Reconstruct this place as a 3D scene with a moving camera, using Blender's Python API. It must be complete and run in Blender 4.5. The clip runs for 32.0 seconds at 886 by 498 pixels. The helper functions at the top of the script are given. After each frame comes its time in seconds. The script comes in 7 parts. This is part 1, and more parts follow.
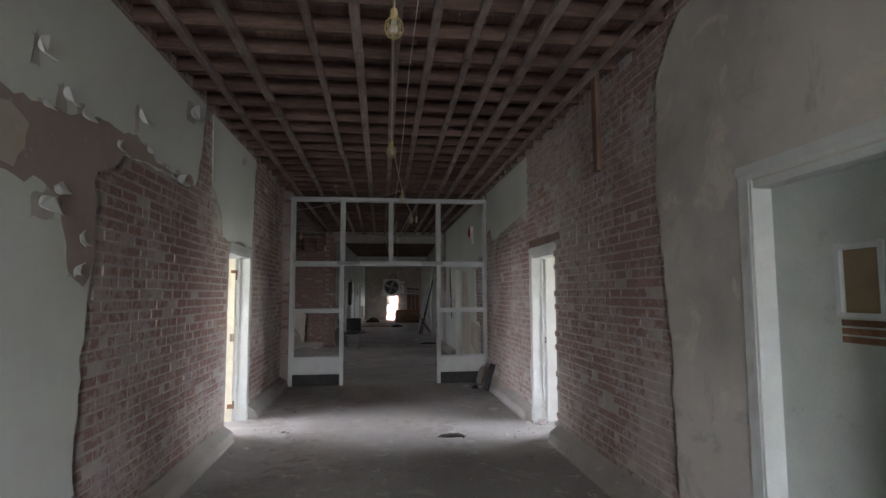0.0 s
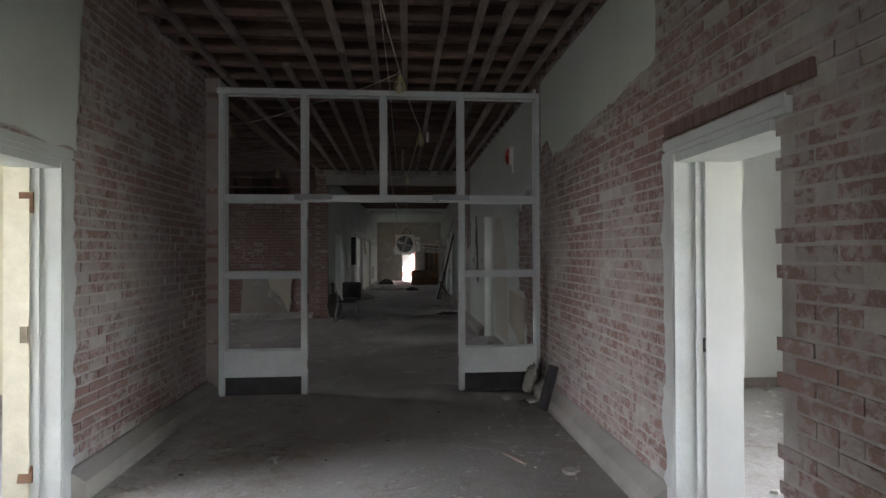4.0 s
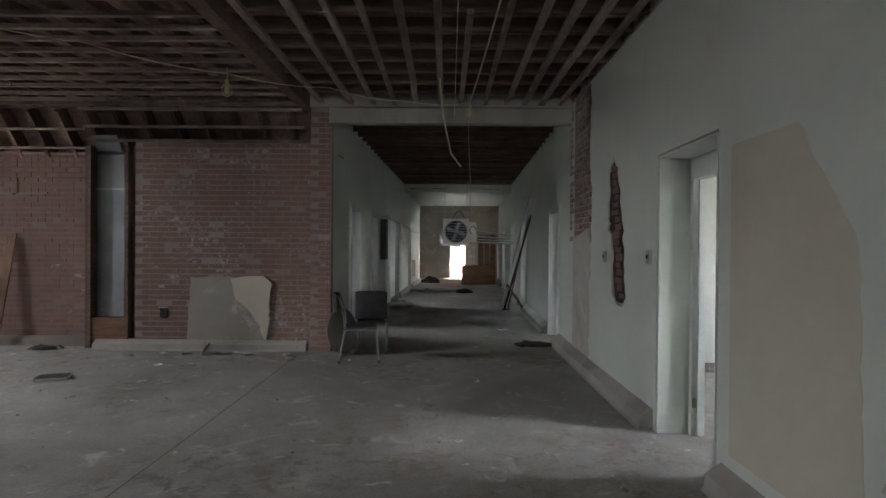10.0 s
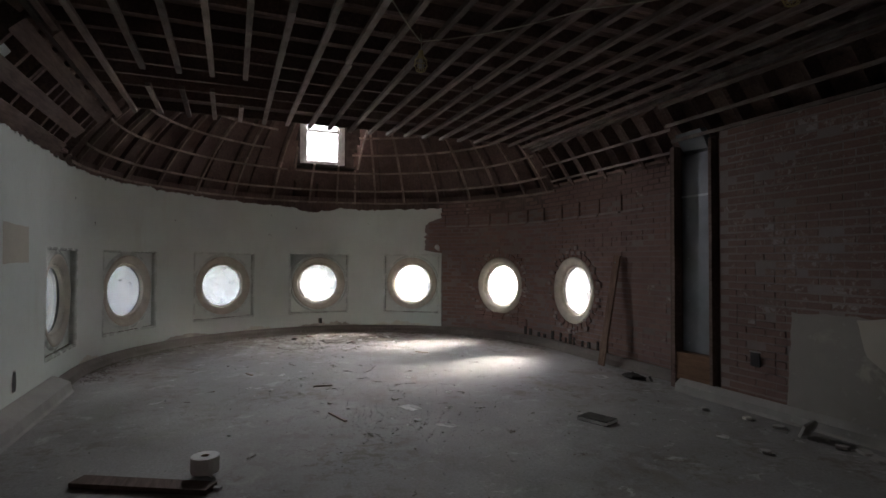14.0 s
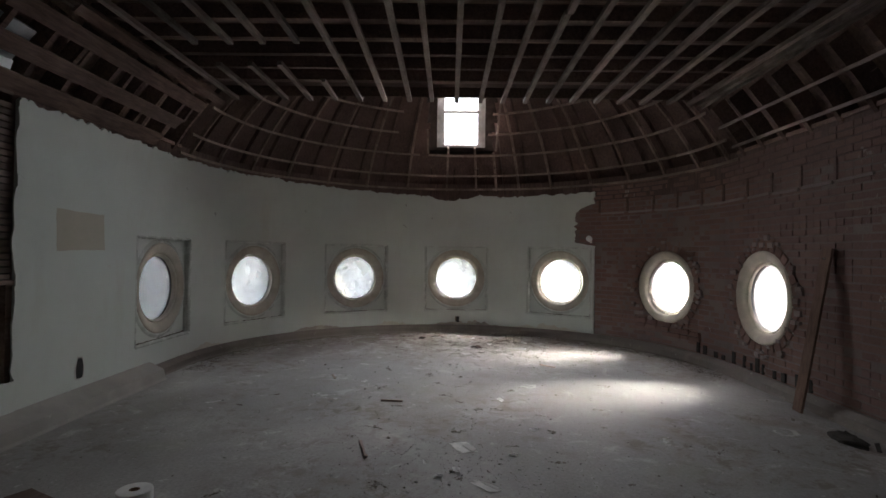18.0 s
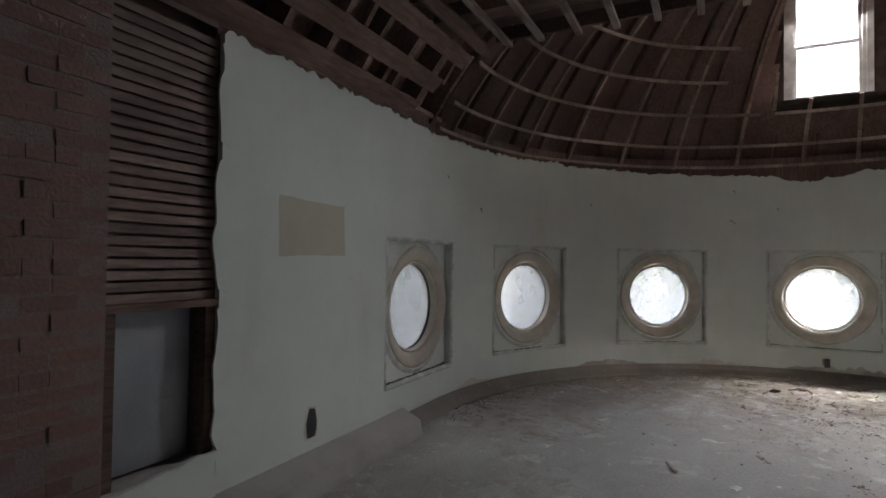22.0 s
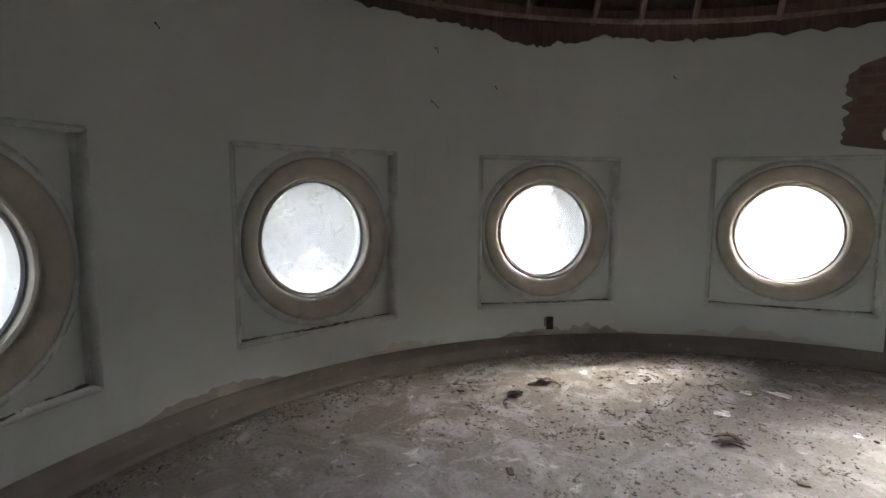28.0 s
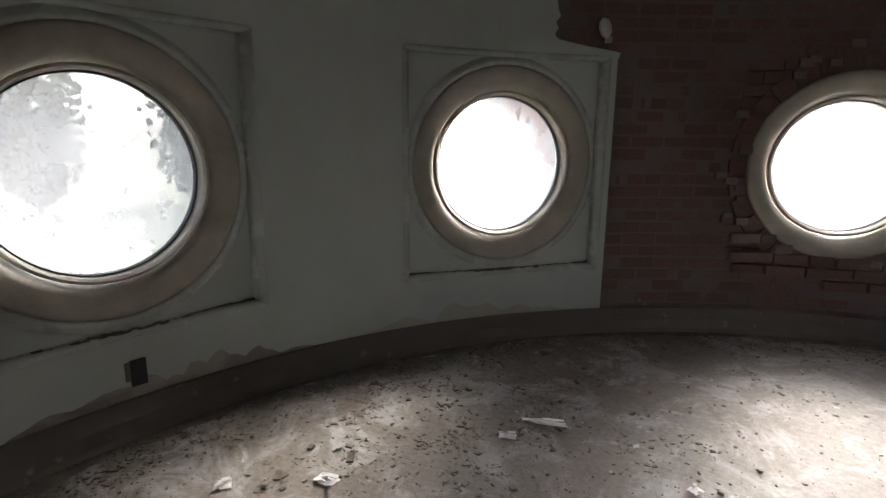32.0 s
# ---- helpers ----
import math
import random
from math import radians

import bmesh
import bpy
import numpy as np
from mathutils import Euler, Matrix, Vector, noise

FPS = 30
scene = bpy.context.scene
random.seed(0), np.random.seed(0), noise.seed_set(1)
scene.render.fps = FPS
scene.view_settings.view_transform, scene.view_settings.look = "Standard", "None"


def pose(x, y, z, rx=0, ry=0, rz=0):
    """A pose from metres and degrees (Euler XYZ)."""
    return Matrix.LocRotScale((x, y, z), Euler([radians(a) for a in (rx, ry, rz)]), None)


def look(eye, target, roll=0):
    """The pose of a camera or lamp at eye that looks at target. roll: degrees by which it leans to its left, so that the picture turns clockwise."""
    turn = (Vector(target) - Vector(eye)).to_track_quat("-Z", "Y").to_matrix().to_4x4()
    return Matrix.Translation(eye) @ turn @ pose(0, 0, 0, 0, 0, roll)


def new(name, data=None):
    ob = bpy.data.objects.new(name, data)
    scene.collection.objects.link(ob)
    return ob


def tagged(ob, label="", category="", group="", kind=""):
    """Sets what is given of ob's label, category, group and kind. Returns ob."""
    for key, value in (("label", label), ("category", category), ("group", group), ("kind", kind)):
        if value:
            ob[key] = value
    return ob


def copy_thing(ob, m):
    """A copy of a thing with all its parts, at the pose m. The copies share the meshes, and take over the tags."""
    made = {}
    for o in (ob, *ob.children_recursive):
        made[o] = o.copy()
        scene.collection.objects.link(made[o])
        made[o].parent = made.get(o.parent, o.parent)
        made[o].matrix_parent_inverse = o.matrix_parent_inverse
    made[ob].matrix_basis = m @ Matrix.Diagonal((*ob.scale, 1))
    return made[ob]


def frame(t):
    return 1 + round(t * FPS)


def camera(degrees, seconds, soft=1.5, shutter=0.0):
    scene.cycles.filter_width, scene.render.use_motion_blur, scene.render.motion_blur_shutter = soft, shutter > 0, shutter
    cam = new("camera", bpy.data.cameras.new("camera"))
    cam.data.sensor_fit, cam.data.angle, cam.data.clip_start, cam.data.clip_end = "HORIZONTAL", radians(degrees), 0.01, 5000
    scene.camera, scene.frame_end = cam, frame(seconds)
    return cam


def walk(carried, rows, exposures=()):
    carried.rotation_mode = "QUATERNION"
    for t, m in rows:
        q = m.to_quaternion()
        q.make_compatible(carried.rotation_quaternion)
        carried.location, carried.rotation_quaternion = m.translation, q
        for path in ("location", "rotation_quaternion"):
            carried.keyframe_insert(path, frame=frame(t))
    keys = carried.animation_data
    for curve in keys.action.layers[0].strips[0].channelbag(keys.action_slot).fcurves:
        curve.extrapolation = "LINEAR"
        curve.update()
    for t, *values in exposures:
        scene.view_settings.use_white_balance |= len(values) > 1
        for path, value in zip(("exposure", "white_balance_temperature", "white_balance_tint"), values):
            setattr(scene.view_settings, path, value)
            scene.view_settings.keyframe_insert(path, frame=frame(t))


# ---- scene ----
cam = camera(79.5, 32.0)
METRES, EYE, TILT, LEAN, TURN = 23.2, 1.61, 0.0, 0.0, -6.8
ROWS = [
    (0.0, 0.0, 0.0, 0.0, 0.02, 4.82, 0.22),
    (0.5, -0.0009, 0.02, 0.0002, 0.49, 4.64, 0.36),
    (1.0, -0.0008, 0.0444, -0.0002, 0.92, 4.57, 0.41),
    (1.5, -0.0011, 0.0644, -0.0009, 1.6, 4.21, 0.4),
    (2.0, -0.0026, 0.0871, -0.002, 2.24, 3.43, 0.3),
    (2.5, -0.0017, 0.1069, -0.003, 2.24, 2.48, 0.31),
    (3.0, -0.0003, 0.129, -0.0034, 2.43, 1.54, 0.37),
    (3.5, -0.0001, 0.1465, -0.0028, 2.44, 1.0, 0.29),
    (5.5, -0.0113, 0.2239, -0.0034, 1.6, -0.45, -0.01),
    (6.0, -0.0163, 0.2459, -0.0033, 1.53, -0.37, -0.14),
    (6.5, -0.0185, 0.2649, -0.0042, 1.41, -0.32, -0.1),
    (7.0, -0.0217, 0.2859, -0.0048, 1.39, -0.37, -0.05),
    (7.5, -0.0242, 0.3035, -0.0038, 1.32, -0.46, -0.21),
    (8.0, -0.0244, 0.3247, -0.0031, 1.13, -0.5, -0.06),
    (8.5, -0.025, 0.3432, -0.0045, 1.07, -0.32, -0.21),
    (9.0, -0.027, 0.3646, -0.0049, 0.96, -0.29, -0.31),
    (9.5, -0.0303, 0.3816, -0.0039, 2.37, -0.3, -0.34),
    (10.0, -0.0375, 0.4008, -0.0048, 7.04, -0.3, -0.41),
    (10.5, -0.042, 0.4153, -0.0047, 13.44, -0.1, -0.38),
    (11.0, -0.0474, 0.4313, -0.0056, 22.09, 0.09, -0.34),
    (11.5, -0.0536, 0.4443, -0.0048, 30.23, 0.06, -0.48),
    (12.0, -0.056, 0.4576, -0.0053, 40.21, 0.14, -0.33),
    (12.5, -0.0565, 0.4685, -0.0052, 51.29, 0.34, -0.26),
    (13.0, -0.0586, 0.4823, -0.0038, 61.92, 0.54, -0.41),
    (13.5, -0.0576, 0.4947, -0.0037, 68.53, 1.03, -0.33),
    (14.0, -0.057, 0.5116, -0.0041, 74.96, 1.26, -0.21),
    (14.5, -0.0613, 0.5271, -0.0038, 77.58, 1.07, -0.23),
    (16.5, -0.0881, 0.5681, -0.0065, 84.56, 0.43, -0.65),
    (17.0, -0.0946, 0.5747, -0.0056, 90.72, 0.48, -0.57),
    (17.5, -0.1042, 0.5763, -0.0043, 94.14, 0.32, -0.67),
    (18.0, -0.1131, 0.5744, -0.0052, 97.32, 0.57, -0.8),
    (18.5, -0.119, 0.5725, -0.0048, 103.7, 0.77, -0.77),
    (19.0, -0.1262, 0.5639, -0.0049, 112.24, 0.88, -0.89),
    (19.5, -0.1349, 0.5547, -0.0048, 117.16, 0.98, -1.01),
    (20.0, -0.147, 0.5478, -0.0044, 121.05, 1.13, -0.8),
    (20.5, -0.1591, 0.5406, -0.0049, 123.39, 1.24, -0.71),
    (21.0, -0.1731, 0.5313, -0.005, 123.73, 1.26, -0.82),
    (21.5, -0.1881, 0.5248, -0.0053, 123.64, 1.33, -0.7),
    (22.0, -0.202, 0.5168, -0.0067, 123.58, 1.29, -0.72),
    (22.5, -0.2159, 0.5087, -0.007, 123.11, 1.16, -0.76),
    (23.0, -0.2311, 0.5071, -0.005, 120.98, 1.04, -0.62),
    (23.5, -0.2447, 0.5062, -0.0025, 116.29, 1.76, -0.56),
    (24.0, -0.259, 0.5042, 0.0012, 109.02, 5.75, -0.77),
    (24.5, -0.2727, 0.5043, 0.0029, 101.54, 10.27, -0.65),
    (26.5, -0.3285, 0.4857, -0.0039, 85.84, 8.18, -0.41),
    (27.0, -0.3421, 0.4795, -0.0065, 85.65, 3.71, -0.49),
    (27.5, -0.3545, 0.4744, -0.0104, 85.09, -2.12, -0.48),
    (28.0, -0.368, 0.4729, -0.0105, 84.75, -6.28, -0.29),
    (28.5, -0.3814, 0.4703, -0.0119, 84.76, -8.9, -0.29),
    (29.0, -0.3957, 0.4719, -0.011, 84.67, -10.11, -0.22),
    (29.5, -0.4083, 0.4766, -0.01, 83.07, -10.44, -0.09),
    (30.0, -0.4179, 0.4826, -0.0093, 77.92, -10.44, -0.12),
    (30.5, -0.428, 0.4864, -0.0095, 69.55, -10.29, -0.32),
    (31.0, -0.4387, 0.4895, -0.0096, 59.31, -10.5, -0.7),
    (31.5, -0.4497, 0.4974, -0.0105, 52.53, -10.56, -0.77),
    (32.0, -0.457, 0.5083, -0.0176, 46.18, -12.15, -0.52),
]
walk(cam, [(t, pose(0, 0, EYE, TILT, LEAN, TURN) @ pose(METRES * x, METRES * y, METRES * z, 90 + pitch, roll, yaw)) for t, x, y, z, yaw, pitch, roll in ROWS],
     [(t, stops, 6680 if t < 12 else 6620, 19 if t < 0.5 else 16 if t < 4 else 14) for t, stops in ((0.0, 6.6), (1.0, 6.75), (3.0, 6.25), (6.0, 6.75), (8.0, 7.25), (10.0, 7.4), (11.0, 7.4), (12.0, 7.15), (13.0, 6.12), (14.0, 5.95), (18.0, 5.95), (20.0, 6.1), (22.0, 6.2), (24.0, 6.2), (27.0, 6.1), (28.0, 5.95), (29.0, 5.9), (30.0, 5.55), (32.0, 5.2))])

# ---------- world, sun, lamps ----------
SUN_DIR = Vector((0.12, -0.86, -0.50)).normalized()      # the way the sunlight travels
world = bpy.data.worlds.new("sky")
scene.world = world
world.use_nodes = True
_nt = world.node_tree
_sky = _nt.nodes.new("ShaderNodeTexSky")
_sky.sky_type, _sky.sun_disc = "NISHITA", False
_sky.sun_elevation = math.asin(-SUN_DIR.z)
_sky.sun_rotation = math.atan2(-SUN_DIR.x, -SUN_DIR.y)
_sky.dust_density, _sky.air_density = 3.0, 1.0
_hue = _nt.nodes.new("ShaderNodeHueSaturation")      # thin overcast: little blue
_hue.inputs["Saturation"].default_value = 0.35
_nt.links.new(_sky.outputs[0], _hue.inputs["Color"])
_nt.links.new(_hue.outputs[0], _nt.nodes["Background"].inputs[0])
_nt.nodes["Background"].inputs[1].default_value = 0.15

sun = new("sun", bpy.data.lights.new("sun", "SUN"))
sun.data.energy, sun.data.angle, sun.data.color = 0.058, radians(6.0), (1.0, 0.95, 0.87)
sun.matrix_world = look((0, 0, 0), SUN_DIR)


def area_lamp(x, y, z, to, w, h, watts, colour=(0.94, 0.97, 1.0)):
    """Daylight of a window, or added fill: an area lamp in an opening."""
    lamp = new("window_daylight", bpy.data.lights.new("window_daylight", "AREA"))
    lamp.data.shape, lamp.data.size, lamp.data.size_y = "RECTANGLE", w, h
    lamp.data.energy, lamp.data.color = watts, colour
    lamp.matrix_world = look((x + 0.034 * max(0.0, y - 16.8), y, z), to)
    return lamp


# ---------- materials ----------
def rgb(c):
    return (c[0], c[1], c[2], 1.0)


class Nodes:
    """A short hand for node materials."""

    def __init__(self, name):
        self.m = bpy.data.materials.new(name)
        self.m.use_nodes = True
        self.t = self.m.node_tree
        self.b = self.t.nodes["Principled BSDF"]
        self.geo = self.t.nodes.new("ShaderNodeNewGeometry")
        self.info = self.t.nodes.new("ShaderNodeObjectInfo")

    def link(self, a, b):
        self.t.links.new(a, b)

    def put(self, socket, v):
        if isinstance(v, (int, float)):
            socket.default_value = v
        elif isinstance(v, tuple):
            socket.default_value = rgb(v) if len(socket.default_value) == 4 else v
        else:
            self.link(v, socket)

    def noise(self, scale, detail=4.0, rough=0.55, stretch=None, shift=None, warp=0.0):
        n = self.t.nodes.new("ShaderNodeTexNoise")
        n.inputs["Scale"].default_value, n.inputs["Detail"].default_value = scale, detail
        n.inputs["Roughness"].default_value, n.inputs["Distortion"].default_value = rough, warp
        mp = self.t.nodes.new("ShaderNodeMapping")
        self.link(self.geo.outputs["Position"], mp.inputs["Vector"])
        mp.inputs["Scale"].default_value = stretch or (1, 1, 1)
        mp.inputs["Location"].default_value = shift or (0, 0, 0)
        self.link(mp.outputs[0], n.inputs["Vector"])
        return n.outputs["Fac"]

    def voronoi(self, scale, feature="DISTANCE_TO_EDGE", shift=None):
        n = self.t.nodes.new("ShaderNodeTexVoronoi")
        n.feature = feature
        n.inputs["Scale"].default_value = scale
        mp = self.t.nodes.new("ShaderNodeMapping")
        mp.inputs["Location"].default_value = shift or (0, 0, 0)
        self.link(self.geo.outputs["Position"], mp.inputs["Vector"])
        self.link(mp.outputs[0], n.inputs["Vector"])
        return n.outputs["Distance"]

    def ramp(self, fac, *stops):
        r = self.t.nodes.new("ShaderNodeValToRGB")
        while len(r.color_ramp.elements) < len(stops):
            r.color_ramp.elements.new(0.5)
        for e, (p, c) in zip(r.color_ramp.elements, stops):
            e.position = p
            e.color = rgb(c) if isinstance(c, tuple) else (c, c, c, 1)
        self.put(r.inputs[0], fac)
        return r.outputs[0]

    def mix(self, fac, a, b, mode="MIX"):
        n = self.t.nodes.new("ShaderNodeMix")
        n.data_type, n.blend_type = "RGBA", mode
        self.put(n.inputs[0], fac)
        self.put(n.inputs[6], a)
        self.put(n.inputs[7], b)
        return n.outputs[2]

    def maths(self, op, a, b=0.0):
        n = self.t.nodes.new("ShaderNodeMath")
        n.operation = op
        n.use_clamp = op in ("ADD", "MULTIPLY")
        self.put(n.inputs[0], a)
        self.put(n.inputs[1], b)
        return n.outputs[0]

    def rand(self):
        """A number of its own for each piece, single or joined."""
        return self.maths("FRACT", self.t_add(self.info.outputs["Random"], self.geo.outputs["Random Per Island"]))

    def t_add(self, a, b):
        n = self.t.nodes.new("ShaderNodeMath")
        n.operation = "ADD"
        self.put(n.inputs[0], a)
        self.put(n.inputs[1], b)
        return n.outputs[0]

    def finish(self, colour, rough=0.8, bump=None, strength=0.3, dist=0.01, metal=0.0, spec=0.3):
        self.put(self.b.inputs["Base Color"], colour)
        self.put(self.b.inputs["Roughness"], rough)
        self.put(self.b.inputs["Metallic"], metal)
        self.b.inputs["Specular IOR Level"].default_value = spec
        if bump is not None:
            n = self.t.nodes.new("ShaderNodeBump")
            n.inputs["Strength"].default_value, n.inputs["Distance"].default_value = strength, dist
            self.link(bump, n.inputs["Height"])
            self.link(n.outputs[0], self.b.inputs["Normal"])
        return self.m


def plain(name, c, rough=0.6, metal=0.0, vary=0.25, scale=9.0, bump=0.15, fine=70.0, spec=0.3, each=0.0):
    """Paint, metal or plastic with blotches at two scales."""
    n = Nodes(name)
    lo, hi = tuple(v * (1 - vary) for v in c), tuple(min(1, v * (1 + vary * 0.6)) for v in c)
    col = n.ramp(n.noise(scale), (0.3, lo), (0.7, hi))
    f = n.noise(fine, 5)
    col = n.mix(0.3, col, n.ramp(f, (0.3, 0.72), (0.7, 1.0)), "MULTIPLY")
    if each:
        col = n.mix(1.0, col, n.ramp(n.rand(), (0.0, 1 - each), (1.0, 1.0)), "MULTIPLY")
    return n.finish(col, n.ramp(n.noise(scale * 2), (0.3, max(0.05, rough - 0.15)), (0.7, min(1, rough + 0.12))), f, bump, 0.004, metal, spec)


def brick_material(name, wash, even=0.25, mean=(0.205, 0.118, 0.098)):
    """Old bricks with mortar smears and a wash of plaster left on them."""
    n = Nodes(name)
    r = n.rand()
    col = n.ramp(r, (0.0, (0.150, 0.076, 0.062)), (0.3, (0.215, 0.116, 0.093)), (0.55, (0.265, 0.136, 0.108)), (0.8, (0.190, 0.112, 0.095)), (1.0, (0.295, 0.168, 0.137)))
    col = n.mix(even, col, mean)
    g = n.noise(55, 6)
    col = n.mix(0.6, col, n.ramp(g, (0.25, 0.55), (0.7, 1.1)), "MULTIPLY")
    big = n.noise(0.9, 5, 0.6, shift=(3, 1, 7), warp=0.4)
    mid = n.noise(9, 5, 0.65)
    flake = n.noise(15, 6, 0.7, shift=(2, 9, 4), warp=0.6)
    k = n.t_add(n.maths("MULTIPLY", big, 0.42), n.maths("MULTIPLY", flake, 0.50))
    k = n.t_add(k, n.maths("MULTIPLY", n.maths("FRACT", n.maths("MULTIPLY", r, 7.31)), 0.07))
    smear = n.ramp(k, (0.495 - wash * 0.045, 0.06 + 0.12 * max(0.0, wash)), (0.55 - wash * 0.045, 0.80))
    col = n.mix(smear, col, n.ramp(mid, (0.3, (0.36, 0.325, 0.31)), (0.7, (0.47, 0.44, 0.425))))
    return n.finish(col, 0.9, g, 0.5, 0.006)


def mortar_material(name="old_mortar", k=1.0, warm=1.0):
    n = Nodes(name)
    g = n.noise(90, 6)
    col = n.ramp(n.noise(1.2, 5), (0.3, (0.36 * k, 0.32 * k * warm, 0.30 * k * warm)), (0.7, (0.52 * k, 0.48 * k * warm, 0.455 * k * warm)))
    col = n.mix(0.6, col, n.ramp(g, (0.3, 0.55), (0.7, 1.0)), "MULTIPLY")
    big = n.noise(0.9, 5, 0.6, shift=(3, 1, 7), warp=0.4)
    mid = n.noise(9, 5, 0.65)
    w = n.t_add(n.maths("MULTIPLY", big, 0.62), n.maths("MULTIPLY", mid, 0.38))
    col = n.mix(n.ramp(w, (0.40, 0.0), (0.56, 0.8 * k * k)), col, n.ramp(mid, (0.3, (0.36 * k, 0.345 * k, 0.33 * k)), (0.7, (0.50 * k, 0.485 * k, 0.47 * k))))
    return n.finish(col, 0.95, g, 0.6, 0.006)


def plaster_material(name, c, dirt=0.3, mottle=0.0):
    n = Nodes(name)
    a = n.noise(0.7, 5, 0.6, shift=(5, 2, 1))
    b = n.noise(14, 6, 0.6)
    col = n.ramp(a, (0.3, tuple(v * (1 - dirt) for v in c)), (0.55, c), (0.8, tuple(min(1, v * 1.06) for v in c)))
    streak = n.noise(2.4, 5, 0.7, (1, 1, 0.22), (1, 8, 2))
    col = n.mix(n.ramp(streak, (0.58, 0.0), (0.80, 0.30)), col, (0.42, 0.39, 0.31))
    col = n.mix(n.ramp(b, (0.62, 0.0), (0.72, 0.35)), col, (0.55, 0.53, 0.48))
    if mottle:
        p = n.noise(2.2, 7, 0.68, shift=(3, 3, 8), warp=0.7)
        col = n.mix(n.ramp(p, (0.36, mottle), (0.46, 0.0)), col, (0.30, 0.29, 0.26))
        col = n.mix(n.ramp(p, (0.55, 0.0), (0.64, mottle)), col, (0.60, 0.57, 0.48))
    return n.finish(col, n.ramp(b, (0.3, 0.55), (0.7, 0.8)), b, 0.12, 0.006, spec=0.3)


def floor_material():
    n = Nodes("dusty_concrete")
    a = n.noise(0.45, 6, 0.6, shift=(2, 9, 0), warp=0.6)
    b = n.noise(2.6, 7, 0.62, warp=0.8)
    f = n.noise(42, 7, 0.7)
    col = n.ramp(a, (0.32, (0.235, 0.227, 0.216)), (0.5, (0.325, 0.317, 0.305)), (0.7, (0.42, 0.41, 0.397)))
    col = n.mix(n.ramp(b, (0.30, 0.55), (0.50, 0.0)), col, (0.26, 0.245, 0.225))
    col = n.mix(n.ramp(b, (0.58, 0.0), (0.74, 0.6)), col, (0.64, 0.63, 0.61))
    col = n.mix(0.55, col, n.ramp(f, (0.28, 0.45), (0.62, 1.0)), "MULTIPLY")
    green = n.noise(1.1, 4, shift=(4, 4, 4))
    col = n.mix(n.ramp(green, (0.60, 0.0), (0.75, 0.28)), col, (0.22, 0.23, 0.15))
    mask = n.ramp(n.noise(0.8, 4, 0.6, shift=(7, 3, 2)), (0.44, 0.0), (0.64, 1.0))
    dirt = n.maths("MULTIPLY", n.ramp(n.noise(7.5, 9, 0.72, shift=(1, 5, 3), warp=0.5), (0.50, 0.0), (0.60, 0.7)), mask)
    col = n.mix(dirt, col, (0.15, 0.122, 0.096))
    sep = n.t.nodes.new("ShaderNodeSeparateXYZ")
    n.link(n.geo.outputs["Position"], sep.inputs[0])
    blown = n.t.nodes.new("ShaderNodeMapRange")          # dirt blown in towards the round end
    blown.inputs["From Min"].default_value, blown.inputs["From Max"].default_value = -8.0, -10.2
    n.link(sep.outputs["X"], blown.inputs["Value"])
    soil = n.ramp(n.noise(3.1, 9, 0.74, shift=(2, 7, 4), warp=0.9), (0.42, 0.0), (0.53, 0.92))
    col = n.mix(n.maths("MULTIPLY", soil, blown.outputs["Result"]), col, n.ramp(f, (0.3, (0.10, 0.084, 0.07)), (0.7, (0.20, 0.17, 0.145))))
    stain = n.ramp(n.noise(1.7, 7, 0.68, shift=(6, 2, 1), warp=0.9), (0.50, 0.0), (0.64, 0.6))
    col = n.mix(n.maths("MULTIPLY", stain, mask), col, (0.20, 0.165, 0.135))
    scuff = n.ramp(n.noise(4.2, 8, 0.7, shift=(9, 1, 6), warp=1.2), (0.61, 0.0), (0.68, 0.55))
    col = n.mix(scuff, col, (0.66, 0.65, 0.62))
    speck = n.noise(130, 3, 0.6)
    col = n.mix(n.ramp(speck, (0.66, 0.0), (0.70, 0.75)), col, (0.09, 0.08, 0.07))
    return n.finish(col, n.ramp(b, (0.3, 0.62), (0.7, 0.92)), f, 0.35, 0.006, spec=0.25)


def wood_material(name, dark, light, along="x", each=0.45, dusty=0.0):
    n = Nodes(name)
    st = {"x": (0.12, 1, 1), "y": (1, 0.12, 1), "z": (1, 1, 0.12)}[along]
    g = n.noise(34, 6, 0.65, st, warp=0.5)
    col = n.ramp(g, (0.3, dark), (0.7, light))
    col = n.mix(1.0, col, n.ramp(n.rand(), (0.0, 1 - each), (1.0, 1.0)), "MULTIPLY")
    stain = n.noise(1.7, 5, 0.6)
    col = n.mix(0.7, col, n.ramp(stain, (0.35, 0.5), (0.65, 1.0)), "MULTIPLY")
    if dusty:
        col = n.mix(n.ramp(n.noise(5, 5, 0.7), (0.45, 0.0), (0.75, dusty)), col, (0.36, 0.34, 0.32))
    return n.finish(col, 0.85, g, 0.4, 0.004)


